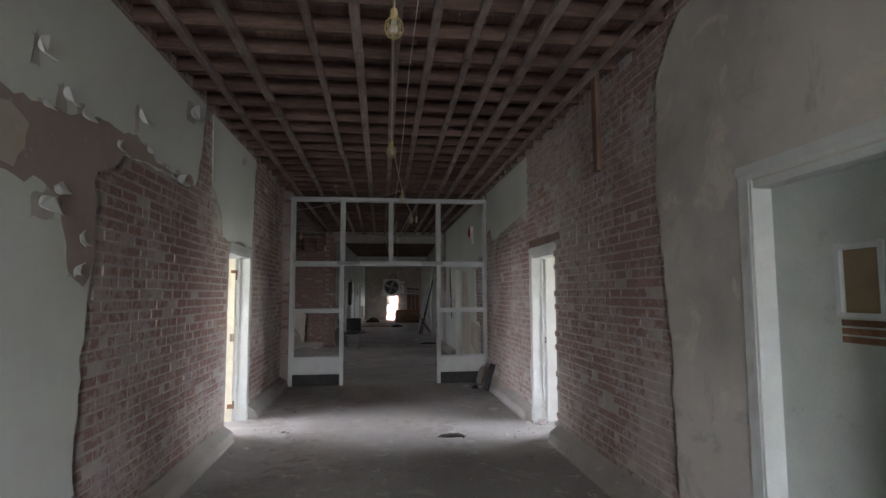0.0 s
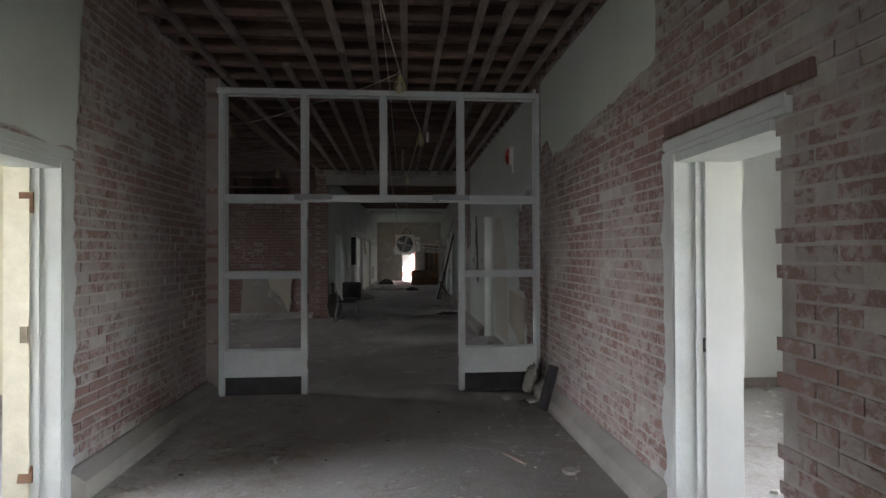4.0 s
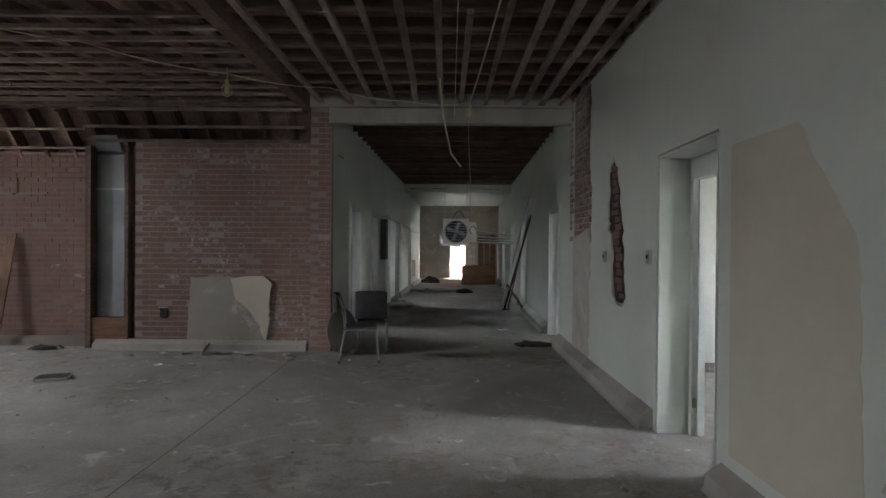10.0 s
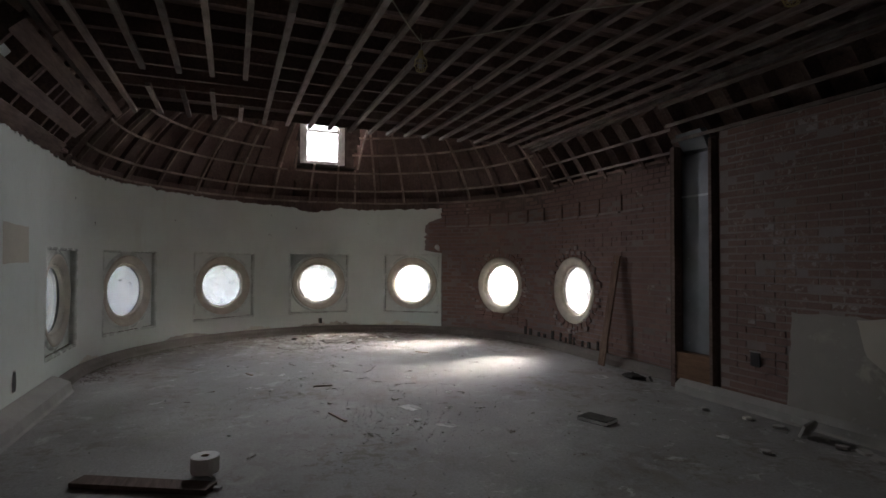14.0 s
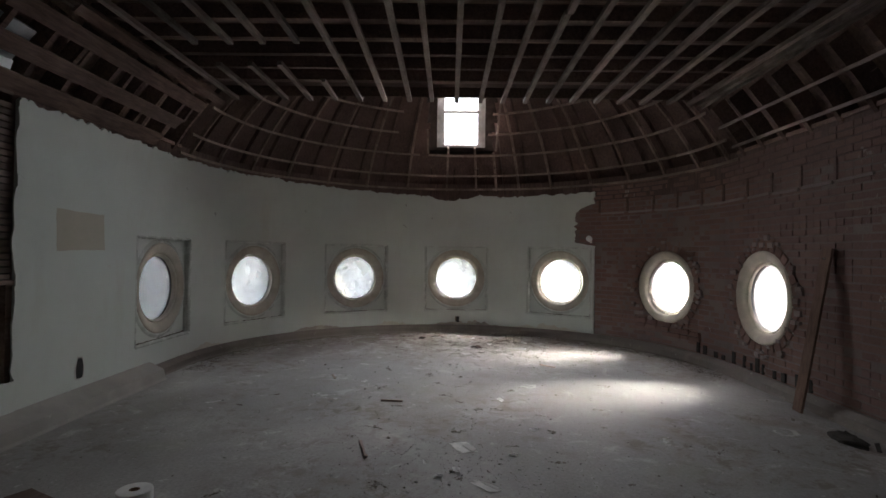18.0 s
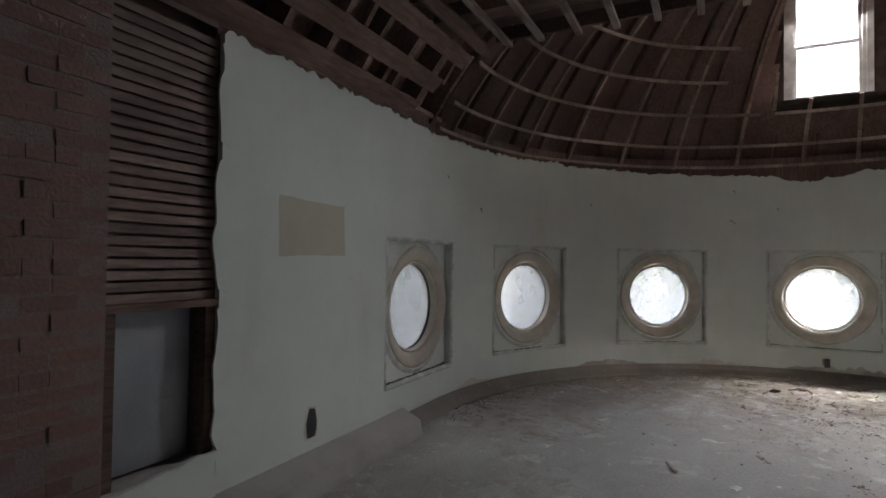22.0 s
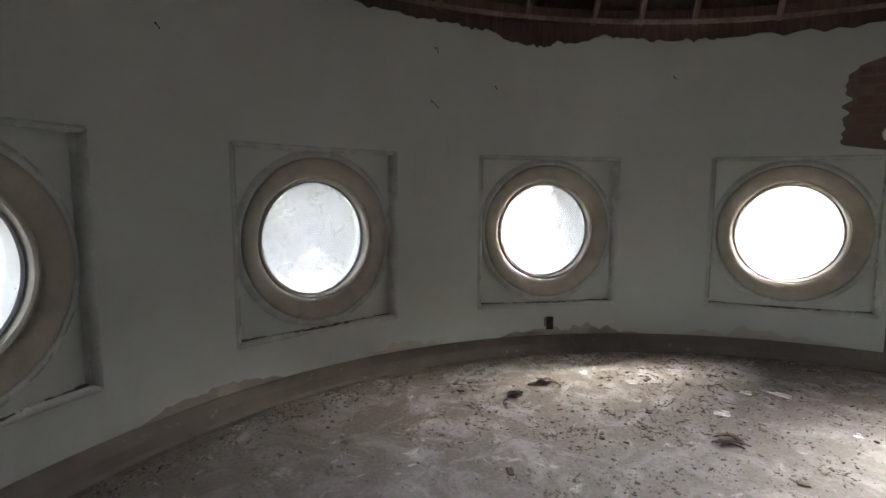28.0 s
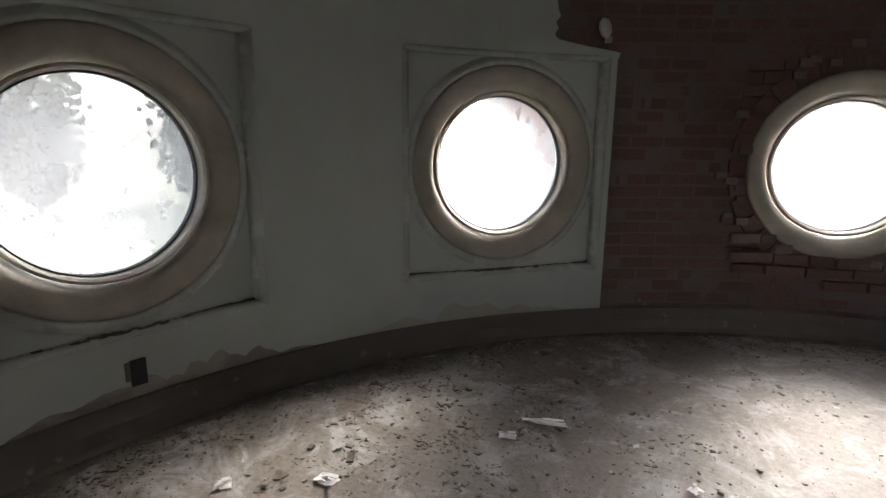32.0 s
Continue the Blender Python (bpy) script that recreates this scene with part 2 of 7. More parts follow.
def glass_material(name, film, tint=(0.30, 0.31, 0.315)):
    """A window pane with a film of dust that scatters the daylight."""
    n = Nodes(name)
    tr = n.t.nodes.new("ShaderNodeBsdfTransparent")
    tr.inputs[0].default_value = rgb(tint)
    du = n.t.nodes.new("ShaderNodeBsdfTranslucent")
    du.inputs[0].default_value = (0.50, 0.505, 0.51, 1)
    gl = n.t.nodes.new("ShaderNodeBsdfGlossy")
    gl.inputs["Roughness"].default_value = 0.04
    fr = n.t.nodes.new("ShaderNodeFresnel")
    fr.inputs[0].default_value = 1.45
    a, b = n.t.nodes.new("ShaderNodeMixShader"), n.t.nodes.new("ShaderNodeMixShader")
    d = n.noise(3.5, 5, 0.65)
    n.link(n.ramp(d, (0.3, max(0.0, film - 0.03)), (0.7, min(1.0, film + 0.04))), a.inputs[0])
    n.link(tr.outputs[0], a.inputs[1])
    n.link(du.outputs[0], a.inputs[2])
    n.link(fr.outputs[0], b.inputs[0])
    n.link(a.outputs[0], b.inputs[1])
    n.link(gl.outputs[0], b.inputs[2])
    n.link(b.outputs[0], n.t.nodes["Material Output"].inputs[0])
    return n.m


M_BRICK = brick_material("corridor_brick", 1.25, 0.3, (0.25, 0.142, 0.122))
# apse bricks: less plaster wash, and tone lowered for the unlit side
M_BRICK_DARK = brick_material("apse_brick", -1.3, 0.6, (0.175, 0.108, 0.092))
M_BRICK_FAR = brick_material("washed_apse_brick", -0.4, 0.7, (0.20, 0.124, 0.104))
M_MORTAR = mortar_material()
# mortar scaled down: the dimness of the apse is in these colours
M_MORTAR_DARK = mortar_material("dim_apse_mortar", 0.50, 0.84)
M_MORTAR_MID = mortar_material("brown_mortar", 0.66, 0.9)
M_GREEN = plaster_material("pale_green_plaster", (0.57, 0.62, 0.58), 0.10)
M_BEAD = plain("glossy_green_paint", (0.57, 0.62, 0.58), 0.27, vary=0.06, scale=4, spec=0.6)
M_BUFF = plaster_material("buff_plaster", (0.50, 0.47, 0.40))
M_RAWPLASTER = plaster_material("bare_grey_plaster", (0.48, 0.465, 0.435), 0.35, 0.6)
M_FADED = plaster_material("faded_buff_paint", (0.53, 0.515, 0.44), 0.15)
M_CEMENT = plaster_material("brown_grey_cement", (0.34, 0.315, 0.285), 0.3, 0.4)
M_CREAMPL = plaster_material("cream_plaster_remnant", (0.56, 0.52, 0.45), 0.2)
M_YELLOW = plaster_material("pale_yellow_plaster", (0.50, 0.485, 0.345), 0.12)
M_SCRATCH = plaster_material("brown_scratch_coat", (0.34, 0.29, 0.262), 0.35)
M_WHITEWALL = plaster_material("off_white_plaster", (0.53, 0.55, 0.525), 0.15)
M_DIMWALL = plaster_material("grey_white_plaster", (0.52, 0.54, 0.52), 0.2)
M_FLOOR = floor_material()
M_CURB = plaster_material("dirty_cement_base", (0.36, 0.345, 0.32), 0.45)
M_JOIST = wood_material("dark_joist", (0.119, 0.079, 0.058), (0.275, 0.184, 0.156), "x", 0.4)
M_STRIP_Y = wood_material("furring_strip_y", (0.22, 0.165, 0.145), (0.47, 0.375, 0.34), "y", 0.45, 0.5)
M_STRIP_X = wood_material("furring_strip_x", (0.23, 0.170, 0.150), (0.48, 0.385, 0.35), "x", 0.5, 0.5)
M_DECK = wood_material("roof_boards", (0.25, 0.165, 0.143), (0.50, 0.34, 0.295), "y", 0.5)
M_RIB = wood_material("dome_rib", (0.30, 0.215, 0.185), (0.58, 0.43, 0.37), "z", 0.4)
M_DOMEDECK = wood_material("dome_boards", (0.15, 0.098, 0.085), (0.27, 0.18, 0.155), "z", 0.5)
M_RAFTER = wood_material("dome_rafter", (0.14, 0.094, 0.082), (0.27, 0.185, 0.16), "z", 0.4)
M_LATH = wood_material("lath", (0.30, 0.22, 0.185), (0.58, 0.45, 0.385), "x", 0.4, 0.3)
M_LATH_DARK = wood_material("brown_lath", (0.19, 0.138, 0.12), (0.40, 0.30, 0.26), "x", 0.4, 0.1)
# joist wood made lighter, in place of bounce light under cove and apse
M_COVE = wood_material("lifted_cove_timber", (0.15, 0.098, 0.082), (0.34, 0.225, 0.19), "x", 0.4)
M_PLANK = wood_material("plank", (0.150, 0.090, 0.065), (0.300, 0.190, 0.140), "z", 0.3)
M_FRAME = plain("chalky_white_paint", (0.53, 0.57, 0.58), 0.5, vary=0.08, scale=5, fine=30.0)
# weathered frame paint, with its backlit shade mixed into the grey
M_WEATHERED_BACKLIT = plain("weathered_backlit_paint", (0.27, 0.26, 0.24), 0.7, vary=0.3, scale=7, fine=40.0)
M_DULLSTEEL = plain("dull_sheet_metal", (0.24, 0.255, 0.275), 0.55, 0.5, 0.35, 2.5)
M_RING = plain("beige_window_ring", (0.50, 0.465, 0.39), 0.45, vary=0.18, scale=7)
# dormer boards: shade put into the colour, against the lamp close by
M_DORMER_DIM = plain("dimmed_dormer_boards", (0.045, 0.037, 0.033), 0.9, vary=0.4, spec=0.1)
M_BLACK = plain("black_rubber", (0.025, 0.025, 0.028), 0.6, vary=0.4)
M_CLOSER = plain("grey_enamelled_metal", (0.30, 0.32, 0.33), 0.45, 0.2, vary=0.15, scale=4)
M_STEEL = plain("galvanised_steel", (0.44, 0.47, 0.50), 0.42, 0.85, 0.3, 3.0)
M_BRASS = plain("dull_hinge_metal", (0.25, 0.22, 0.17), 0.5, 0.7)
M_GRIME = plain("ledge_grime", (0.16, 0.14, 0.12), 0.95, vary=0.4, scale=12)
M_GLASS = glass_material("dusty_glass", 0.19, (0.34, 0.345, 0.35))


# ---------- mesh helpers ----------
class Shape:
    """Vertices and faces of one mesh."""

    def __init__(self):
        self.v, self.f = [], []

    def add(self, vs, fs):
        o = len(self.v)
        self.v.extend(tuple(p) for p in vs)
        self.f.extend(tuple(i + o for i in f) for f in fs)
        return self

    def box(self, x0, y0, z0, x1, y1, z1):
        return self.hexa([(x0, y0, z0), (x1, y0, z0), (x1, y1, z0), (x0, y1, z0), (x0, y0, z1), (x1, y0, z1), (x1, y1, z1), (x0, y1, z1)])

    def hexa(self, p):
        """Eight corners: the lower four, then the upper four."""
        return self.add(p, [(3, 2, 1, 0), (4, 5, 6, 7), (0, 1, 5, 4), (1, 2, 6, 5), (2, 3, 7, 6), (3, 0, 4, 7)])

    def obox(self, m, sx, sy, sz):
        h = [(-1, -1, -1), (1, -1, -1), (1, 1, -1), (-1, 1, -1), (-1, -1, 1), (1, -1, 1), (1, 1, 1), (-1, 1, 1)]
        return self.hexa([m @ Vector((a * sx / 2, b * sy / 2, c * sz / 2)) for a, b, c in h])

    def beam(self, a, b, w, h, up=(0, 0, 1)):
        """A board of width w and height h from a to b."""
        a, b = Vector(a), Vector(b)
        d = (b - a).normalized()
        s = d.cross(Vector(up)).normalized()
        u = s.cross(d)
        p = []
        for c in (-0.5, 0.5):
            for e, k in ((a, -0.5), (a, 0.5), (b, 0.5), (b, -0.5)):
                p.append(e + s * (k * w) + u * (c * h))
        return self.hexa(p)

    def tube(self, pts, r, n=8, caps=True):
        """A round rod along points."""
        pts = [Vector(p) for p in pts]
        rings = []
        for i, p in enumerate(pts):
            d = (pts[min(i + 1, len(pts) - 1)] - pts[max(i - 1, 0)]).normalized()
            s = d.orthogonal().normalized() if i == 0 else (s - d * s.dot(d)).normalized()
            t = d.cross(s)
            rings.append([p + (s * math.cos(2 * math.pi * k / n) + t * math.sin(2 * math.pi * k / n)) * r for k in range(n)])
        o = [q for ring in rings for q in ring]
        f = [(i * n + k, i * n + (k + 1) % n, (i + 1) * n + (k + 1) % n, (i + 1) * n + k) for i in range(len(pts) - 1) for k in range(n)]
        if caps:
            f += [tuple(range(n))[::-1], tuple((len(pts) - 1) * n + k for k in range(n))]
        return self.add(o, f)

    def lathe(self, prof, m=Matrix(), n=24, closed=False, caps=True):
        """Radius and height pairs turned about z."""
        vs = [m @ Vector((r * math.cos(2 * math.pi * k / n), r * math.sin(2 * math.pi * k / n), z)) for r, z in prof for k in range(n)]
        rows = len(prof)
        f = [(i * n + k, i * n + (k + 1) % n, ((i + 1) % rows) * n + (k + 1) % n, ((i + 1) % rows) * n + k) for i in range(rows if closed else rows - 1) for k in range(n)]
        if not closed and caps:
            if prof[0][0] > 1e-6:
                f.append(tuple(range(n))[::-1])
            if prof[-1][0] > 1e-6:
                f.append(tuple((rows - 1) * n + k for k in range(n)))
        return self.add(vs, f)

    def slab(self, outline, place, thick):
        """A sheet with a free outline (u, v), put in space by place(u, v, depth)."""
        n = len(outline)
        vs = [place(u, v, thick) for u, v in outline] + [place(u, v, 0) for u, v in outline]
        f = [tuple(range(n))] + [(i, i + n, (i + 1) % n + n, (i + 1) % n) for i in range(n)]
        return self.add(vs, f)

    def mesh(self, name, smooth=False):
        me = bpy.data.meshes.new(name)
        me.from_pydata(self.v, [], self.f)
        me.update()
        if smooth:
            me.polygons.foreach_set("use_smooth", [True] * len(me.polygons))
        return me


def part(name, shape, material, parent=None, label="", smooth=False, kind=""):
    me = shape.mesh(name, smooth) if isinstance(shape, Shape) else shape
    if not me.materials:
        me.materials.append(material)
    ob = new(name, me)
    if parent is not None:
        ob.parent = parent
    return tagged(ob, label, kind=kind)


def skew(y):
    """The far corridor runs a little to the right of the near one."""
    return 0.034 * max(0.0, y - 16.8)


def setting(name, shape, material, label, category, smooth=False):
    if name not in ("ground", "ceiling"):
        shape.v = [(x + skew(y), y, z) for x, y, z in shape.v]
    return tagged(part(name, shape, material, None, "", smooth), label, category, kind="structure")


def setting_pieces(name, shape, material, label, category, piece, verts=8):
    """A setting whose pieces, each of so many vertices, are parts under it."""
    top = tagged(new(name), label, category, kind="structure")
    k = 0
    fs = {}
    for f in shape.f:
        fs.setdefault(f[0] // verts, []).append(tuple(i % verts for i in f))
    for j in range(len(shape.v) // verts):
        s = Shape()
        s.v = [(x + skew(y), y, z) for x, y, z in shape.v[j * verts:(j + 1) * verts]]
        s.f = fs[j]
        part(piece, s, material, top)
    return top


def base(name, label, category, group="", at=(0, 0, 0)):
    ob = new(name)
    ob.location = at
    ob.empty_display_size = 0.1
    return tagged(ob, label, category, group)


def ragged(points, step=0.07, amp=0.03, seed=0, smooth_edges=()):
    """Breaks the edges of an outline; edges whose index is in smooth_edges stay straight."""
    out = []
    for i, (a, b) in enumerate(zip(points, points[1:] + points[:1])):
        d = math.hypot(b[0] - a[0], b[1] - a[1])
        k = 1 if i in smooth_edges else max(1, int(d / step))
        nx, ny = -(b[1] - a[1]) / max(d, 1e-6), (b[0] - a[0]) / max(d, 1e-6)
        for j in range(k):
            t = j / k
            u, v = a[0] + (b[0] - a[0]) * t, a[1] + (b[1] - a[1]) * t
            if j:
                w = amp * (noise.noise((u * 2.3 + seed, v * 2.3, seed * 1.7)) * 1.6 + noise.noise((u * 9 + seed, v * 9, 3.1)))
                u, v = u + nx * w, v + ny * w
            out.append((u, v))
    return out


M_BELL = plain("red_enamel", (0.42, 0.035, 0.04), 0.3, vary=0.2, spec=0.5)
M_WHITE = plain("white_plastic", (0.72, 0.72, 0.70), 0.45, vary=0.1)
M_CABLE = plain("pale_cable", (0.50, 0.46, 0.36), 0.6, vary=0.2)
M_CAGE = plain("yellow_lamp_cage", (0.55, 0.45, 0.22), 0.5, vary=0.2)
M_BULB = plain("dusty_bulb_glass", (0.62, 0.60, 0.54), 0.25, vary=0.15)
M_BROWN = wood_material("brown_board", (0.16, 0.085, 0.05), (0.30, 0.17, 0.10), "x", 0.3)
M_BOARDED = plain("tan_hardboard", (0.27, 0.20, 0.12), 0.7, vary=0.15)
M_DOORGREEN = plain("pale_green_door_paint", (0.44, 0.49, 0.46), 0.4, vary=0.12, scale=3)
M_CREAM = plain("cream_paint", (0.66, 0.635, 0.51), 0.5, vary=0.1)
M_JAMB = plain("peeling_jamb_paint", (0.54, 0.58, 0.57), 0.5, vary=0.10, scale=5)
M_PAPER = plain("white_paper", (0.78, 0.78, 0.76), 0.8, vary=0.12)
M_CHARRED = plain("dark_rubbish", (0.045, 0.04, 0.036), 0.85, vary=0.5)
M_CHIP = plain("plaster_chips", (0.50, 0.49, 0.46), 0.9, vary=0.3, each=0.7)
M_DIRT = plain("dark_dirt_crumbs", (0.20, 0.17, 0.14), 0.95, vary=0.4, each=0.6)
M_LEAF = plain("dull_green_leaves", (0.085, 0.098, 0.058), 0.8, vary=0.4, scale=0.5, each=0.5)
M_LEAF_Y = plain("yellow_leaves", (0.42, 0.33, 0.12), 0.8, vary=0.3, scale=0.5, each=0.4)
M_BARK = plain("bark", (0.10, 0.08, 0.065), 0.9, vary=0.3, scale=2)
M_REDWALL = plain("far_red_brick", (0.30, 0.12, 0.09), 0.9, vary=0.2, scale=0.6)
M_SLATE = plain("grey_slates", (0.12, 0.12, 0.13), 0.8, vary=0.3, scale=1)
M_BASE = plaster_material("brown_cove_base", (0.20, 0.175, 0.155), 0.35)

# ---------- plan ----------
XL, XR = -1.72, 1.98                 # brick faces of the corridor
XBL = -1.37                          # left wall of the far corridor
Y_FARB = 16.93                       # brick face of the far apse wall
Y0, Y_PART, Y_NEAR, Y_BEAM, Y_DROP, Y_HEAD, Y_END = -4.5, 9.8, 10.09, 16.8, 26.0, 32.0, 34.6
CX, CY, R = -7.83, 13.65, 3.56       # the round end
S0 = R * math.pi / 2
Z_CEIL = 3.47
WINDOWS = (-5.90, -3.905, -1.89, 0.06, 2.05, 4.10, 6.11)
W_HALF, W_LO, W_HI, W_MID = 0.61, 0.40, 1.64, 1.03
S_NEAR0, S_TEAR, S_FAR1 = -(S0 + 2.57), 2.70, S0 + 2.95


def P(s, off, z):
    """A point of the apse wall: s along it from the middle of the round end, off outwards."""
    if s > S0:
        return Vector((CX + s - S0, CY + R + off, z))
    if s < -S0:
        return Vector((CX - s - S0, CY - R - off, z))
    a = s / R
    return Vector((CX - math.cos(a) * (R + off), CY + math.sin(a) * (R + off), z))


def outward(s):
    a = max(-S0, min(S0, s)) / R
    return Vector((-math.cos(a), math.sin(a), 0))


def dome_r(z, extra=0.0):
    return math.sqrt(max(0.0, (4.18 + extra) ** 2 - (z - 0.6) ** 2))


def inside(p, poly):
    x, y = p
    hit = False
    for (ax, ay), (bx, by) in zip(poly, poly[1:] + poly[:1]):
        if (ay > y) != (by > y) and x < (bx - ax) * (y - ay) / (by - ay) + ax:
            hit = not hit
    return hit


def wall_boxes(shape, axis, c0, c1, a0, a1, z0, z1, openings):
    """A straight wall along axis from a0 to a1, between c0 and c1, with openings (from, to, low, high)."""
    def put(u0, u1, v0, v1):
        if u1 - u0 < 1e-4 or v1 - v0 < 1e-4:
            return
        if axis == "y":
            shape.box(c0, u0, v0, c1, u1, v1)
        else:
            shape.box(u0, c0, v0, u1, c1, v1)
    at = a0
    for o0, o1, lo, hi in sorted(openings):
        put(at, o0, z0, z1)
        put(o0, o1, z0, lo)
        put(o0, o1, hi, z1)
        at = o1
    put(at, a1, z0, z1)
    return shape


# ---------- floor ----------
def build_floor():
    n = 48
    rim = [(CX - math.cos(a) * (R + 0.3), CY + math.sin(a) * (R + 0.3)) for a in (math.pi * (k / n - 0.5) for k in range(n + 1))]
    out = [(6.6, Y0 - 0.3), (6.6, Y_END + 4), (CX, Y_END + 4)] + rim[::-1] + [(CX, Y0 - 0.3)]
    sh = Shape().slab(out, lambda u, v, d: (u, v, d - 0.25), 0.25)
    setting("wall_lower_storey", Shape().slab(out, lambda u, v, d: (u, v, d - 4.5), 4.245), M_REDWALL, "plain brick walls of the storey below", "wall")
    setting("floor", sh, M_FLOOR, "bare grey dusty concrete floor with stains and cracks", "floor")


build_floor()
setting("floor_joint", Shape().slab([(-1.775, 10.2), (-1.767, 10.2), (-1.745, 13.5), (-1.757, 16.75), (-1.766, 16.75), (-1.753, 13.5)], lambda u, v, d: (u, v, d), 0.0012), plain("joint_dirt", (0.13, 0.12, 0.11), 0.95), "long dark joint in the concrete floor", "floor joint")

# ---------- corridor walls ----------
DOOR_L1 = (6.38, 7.26, 0.0, 2.10)
DOOR_R0, DOOR_R1, DOOR_R2 = (1.75, 2.60, 0.0, 2.18), (5.88, 6.72, 0.0, 2.08), (12.72, 13.65, 0.0, 2.23)
DOORS_RB = [(17.62, 18.46, 0.0, 2.07), (22.0, 22.85, 0.0, 2.1), (24.95, 25.75, 0.0, 2.1), (28.4, 29.2, 0.0, 2.1)]
DOORS_LB = [(18.08, 19.02, 0.0, 2.10), (20.10, 20.95, 0.0, 2.12), (22.15, 23.0, 0.0, 2.12), (24.0, 24.75, 0.0, 2.12), (27.5, 28.3, 0.0, 2.12)]
Z_TOP = 3.64
wall_left = setting("wall_left", wall_boxes(Shape(), "y", XL - 0.27, XL - 0.005, Y0, Y_NEAR - 0.012, 0, Z_TOP, [DOOR_L1]), M_MORTAR, "corridor wall of old brick with torn pale plaster", "wall")
wall_right = setting("wall_right", wall_boxes(Shape(), "y", XR + 0.005, XR + 0.34, Y0, Y_HEAD, 0, Z_TOP, [DOOR_R0, DOOR_R1, DOOR_R2] + DOORS_RB), M_MORTAR, "corridor wall of old brick, partly under pale green plaster", "wall")
# unseen end wall; its opening is added to hold the fill lamp
setting("wall_back", wall_boxes(Shape(), "x", Y0 - 0.3, Y0, XL - 0.36, XR + 0.34, 0, Z_TOP, [(-0.4, 0.6, 0.95, 2.45)]), M_GREEN, "unseen pale green wall behind the start with an added opening for fill light", "wall")
setting("wall_far_left", wall_boxes(Shape(), "y", XBL - 0.30, XBL, Y_FARB + 0.005, Y_HEAD, 0, Z_TOP, DOORS_LB), M_GREEN, "pale green plastered wall of the far corridor", "wall")

BRICKS = []
for _k in range(5):
    _r = random.Random(_k)
    _s = Shape()
    _h = [(x * (0.097 + _r.uniform(-0.003, 0.003)), y * 0.010, z * (0.0305 + _r.uniform(-0.002, 0.002))) for x, y, z in
          [(-1, 1, -1), (1, 1, -1), (0.985, -1, -0.94), (-0.985, -1, -0.94), (-1, 1, 1), (1, 1, 1), (0.985, -1, 0.94), (-0.985, -1, 0.94)]]
    BRICKS.append(_s.hexa([_h[i] for i in (3, 2, 1, 0, 7, 6, 5, 4)]))


def brickwork(parent, u0, u1, z0, z1, place, keep, near, material, seed=0, course=0.075, pitch=0.212):
    """Bricks in running bond. place(u, z, out) gives a point of the wall face, out towards the room. Those in the stretch near
    (from, to, low, high) are pieces of their own; the rest are joined."""
    rnd = random.Random(seed)
    meshes = [b.mesh("brick") for b in BRICKS]
    rest, single = Shape(), 0
    rows = int((z1 - z0) / course)
    for i in range(rows):
        z = z0 + (i + 0.5) * course
        u = u0 + (pitch / 2 if i % 2 else 0.0)
        header = i % 6 == 5
        step = pitch / 2 if header else pitch
        while u < u1 - 0.03:
            w = min(step, u1 - u)
            c = u + w / 2
            u += w
            if w < 0.05 or not keep(c, z):
                continue
            j = rnd.uniform(-0.005, 0.004) - (0.008 if rnd.random() < 0.05 else 0.0)
            if rnd.random() < 0.012:
                continue
            a, b, t = place(c - 0.05, z, 0), place(c + 0.05, z, 0), place(c, z, j)
            x = (Vector(b) - Vector(a)).normalized()
            y = Vector((0, 0, 1)).cross(x)
            m = Matrix((x, y, (0, 0, 1))).transposed().to_4x4()
            m.translation = Vector(t) + (Vector(place(c, z, 0)) - Vector(place(c, z, 0.010)))
            k = rnd.randrange(5)
            sx = (w - 0.008) / 0.194
            m = m @ Matrix.Rotation(rnd.uniform(-0.014, 0.014), 4, "Y") @ Matrix.Diagonal((sx * rnd.uniform(0.97, 1.02), 1, rnd.uniform(0.90, 1.07), 1))
            if near and near[0] < c < near[1] and near[2] < z < near[3] and single < 300:
                ob = part("brick", meshes[k], material, parent)
                ob.matrix_world = m
                single += 1
            else:
                rest.add([m @ Vector(p) for p in BRICKS[k].v], BRICKS[k].f)
    for me in meshes:
        if not me.materials:
            me.materials.append(material)
    part("brickwork", rest, material, parent, kind="stuff")


# torn plaster of the corridor walls: outlines as (along, height)
PL_NEAR_L = [(Y0, 0.0), (3.0, 0.0), (3.32, 0.5), (3.30, 1.25), (3.40, 1.8), (3.35, 2.35), (3.75, 2.55), (4.6, 2.58), (5.1, 2.62), (5.25, 3.0), (5.35, Z_CEIL), (Y0, Z_CEIL)]
PL_DOOR_L = [(6.05, 2.24), (7.42, 2.22), (7.45, 2.7), (7.52, Z_CEIL), (5.62, Z_CEIL), (5.62, 2.72), (5.95, 2.5)]
PL_NEAR_R = [(Y0, 0.0), (3.40, 0.0), (3.42, 1.2), (3.55, 2.3), (3.50, 3.1), (3.15, Z_CEIL), (Y0, Z_CEIL)]
PL_MID_R = [(6.95, Z_CEIL), (6.96, 2.76), (7.7, 2.68), (8.4, 2.60), (9.2, 2.55), (9.42, 2.78), (9.66, 2.7), (9.66, Z_CEIL)]
PL_FAR_R = [(10.0, 2.28), (10.45, 2.3), (10.62, 2.1), (10.84, 2.15), (10.86, 1.2), (10.84, 1.0), (10.44, 0.98), (10.42, 0.5), (10.44, 0.0), (15.68, 0.0), (15.66, 1.7), (15.72, Z_CEIL), (9.9, Z_CEIL)]
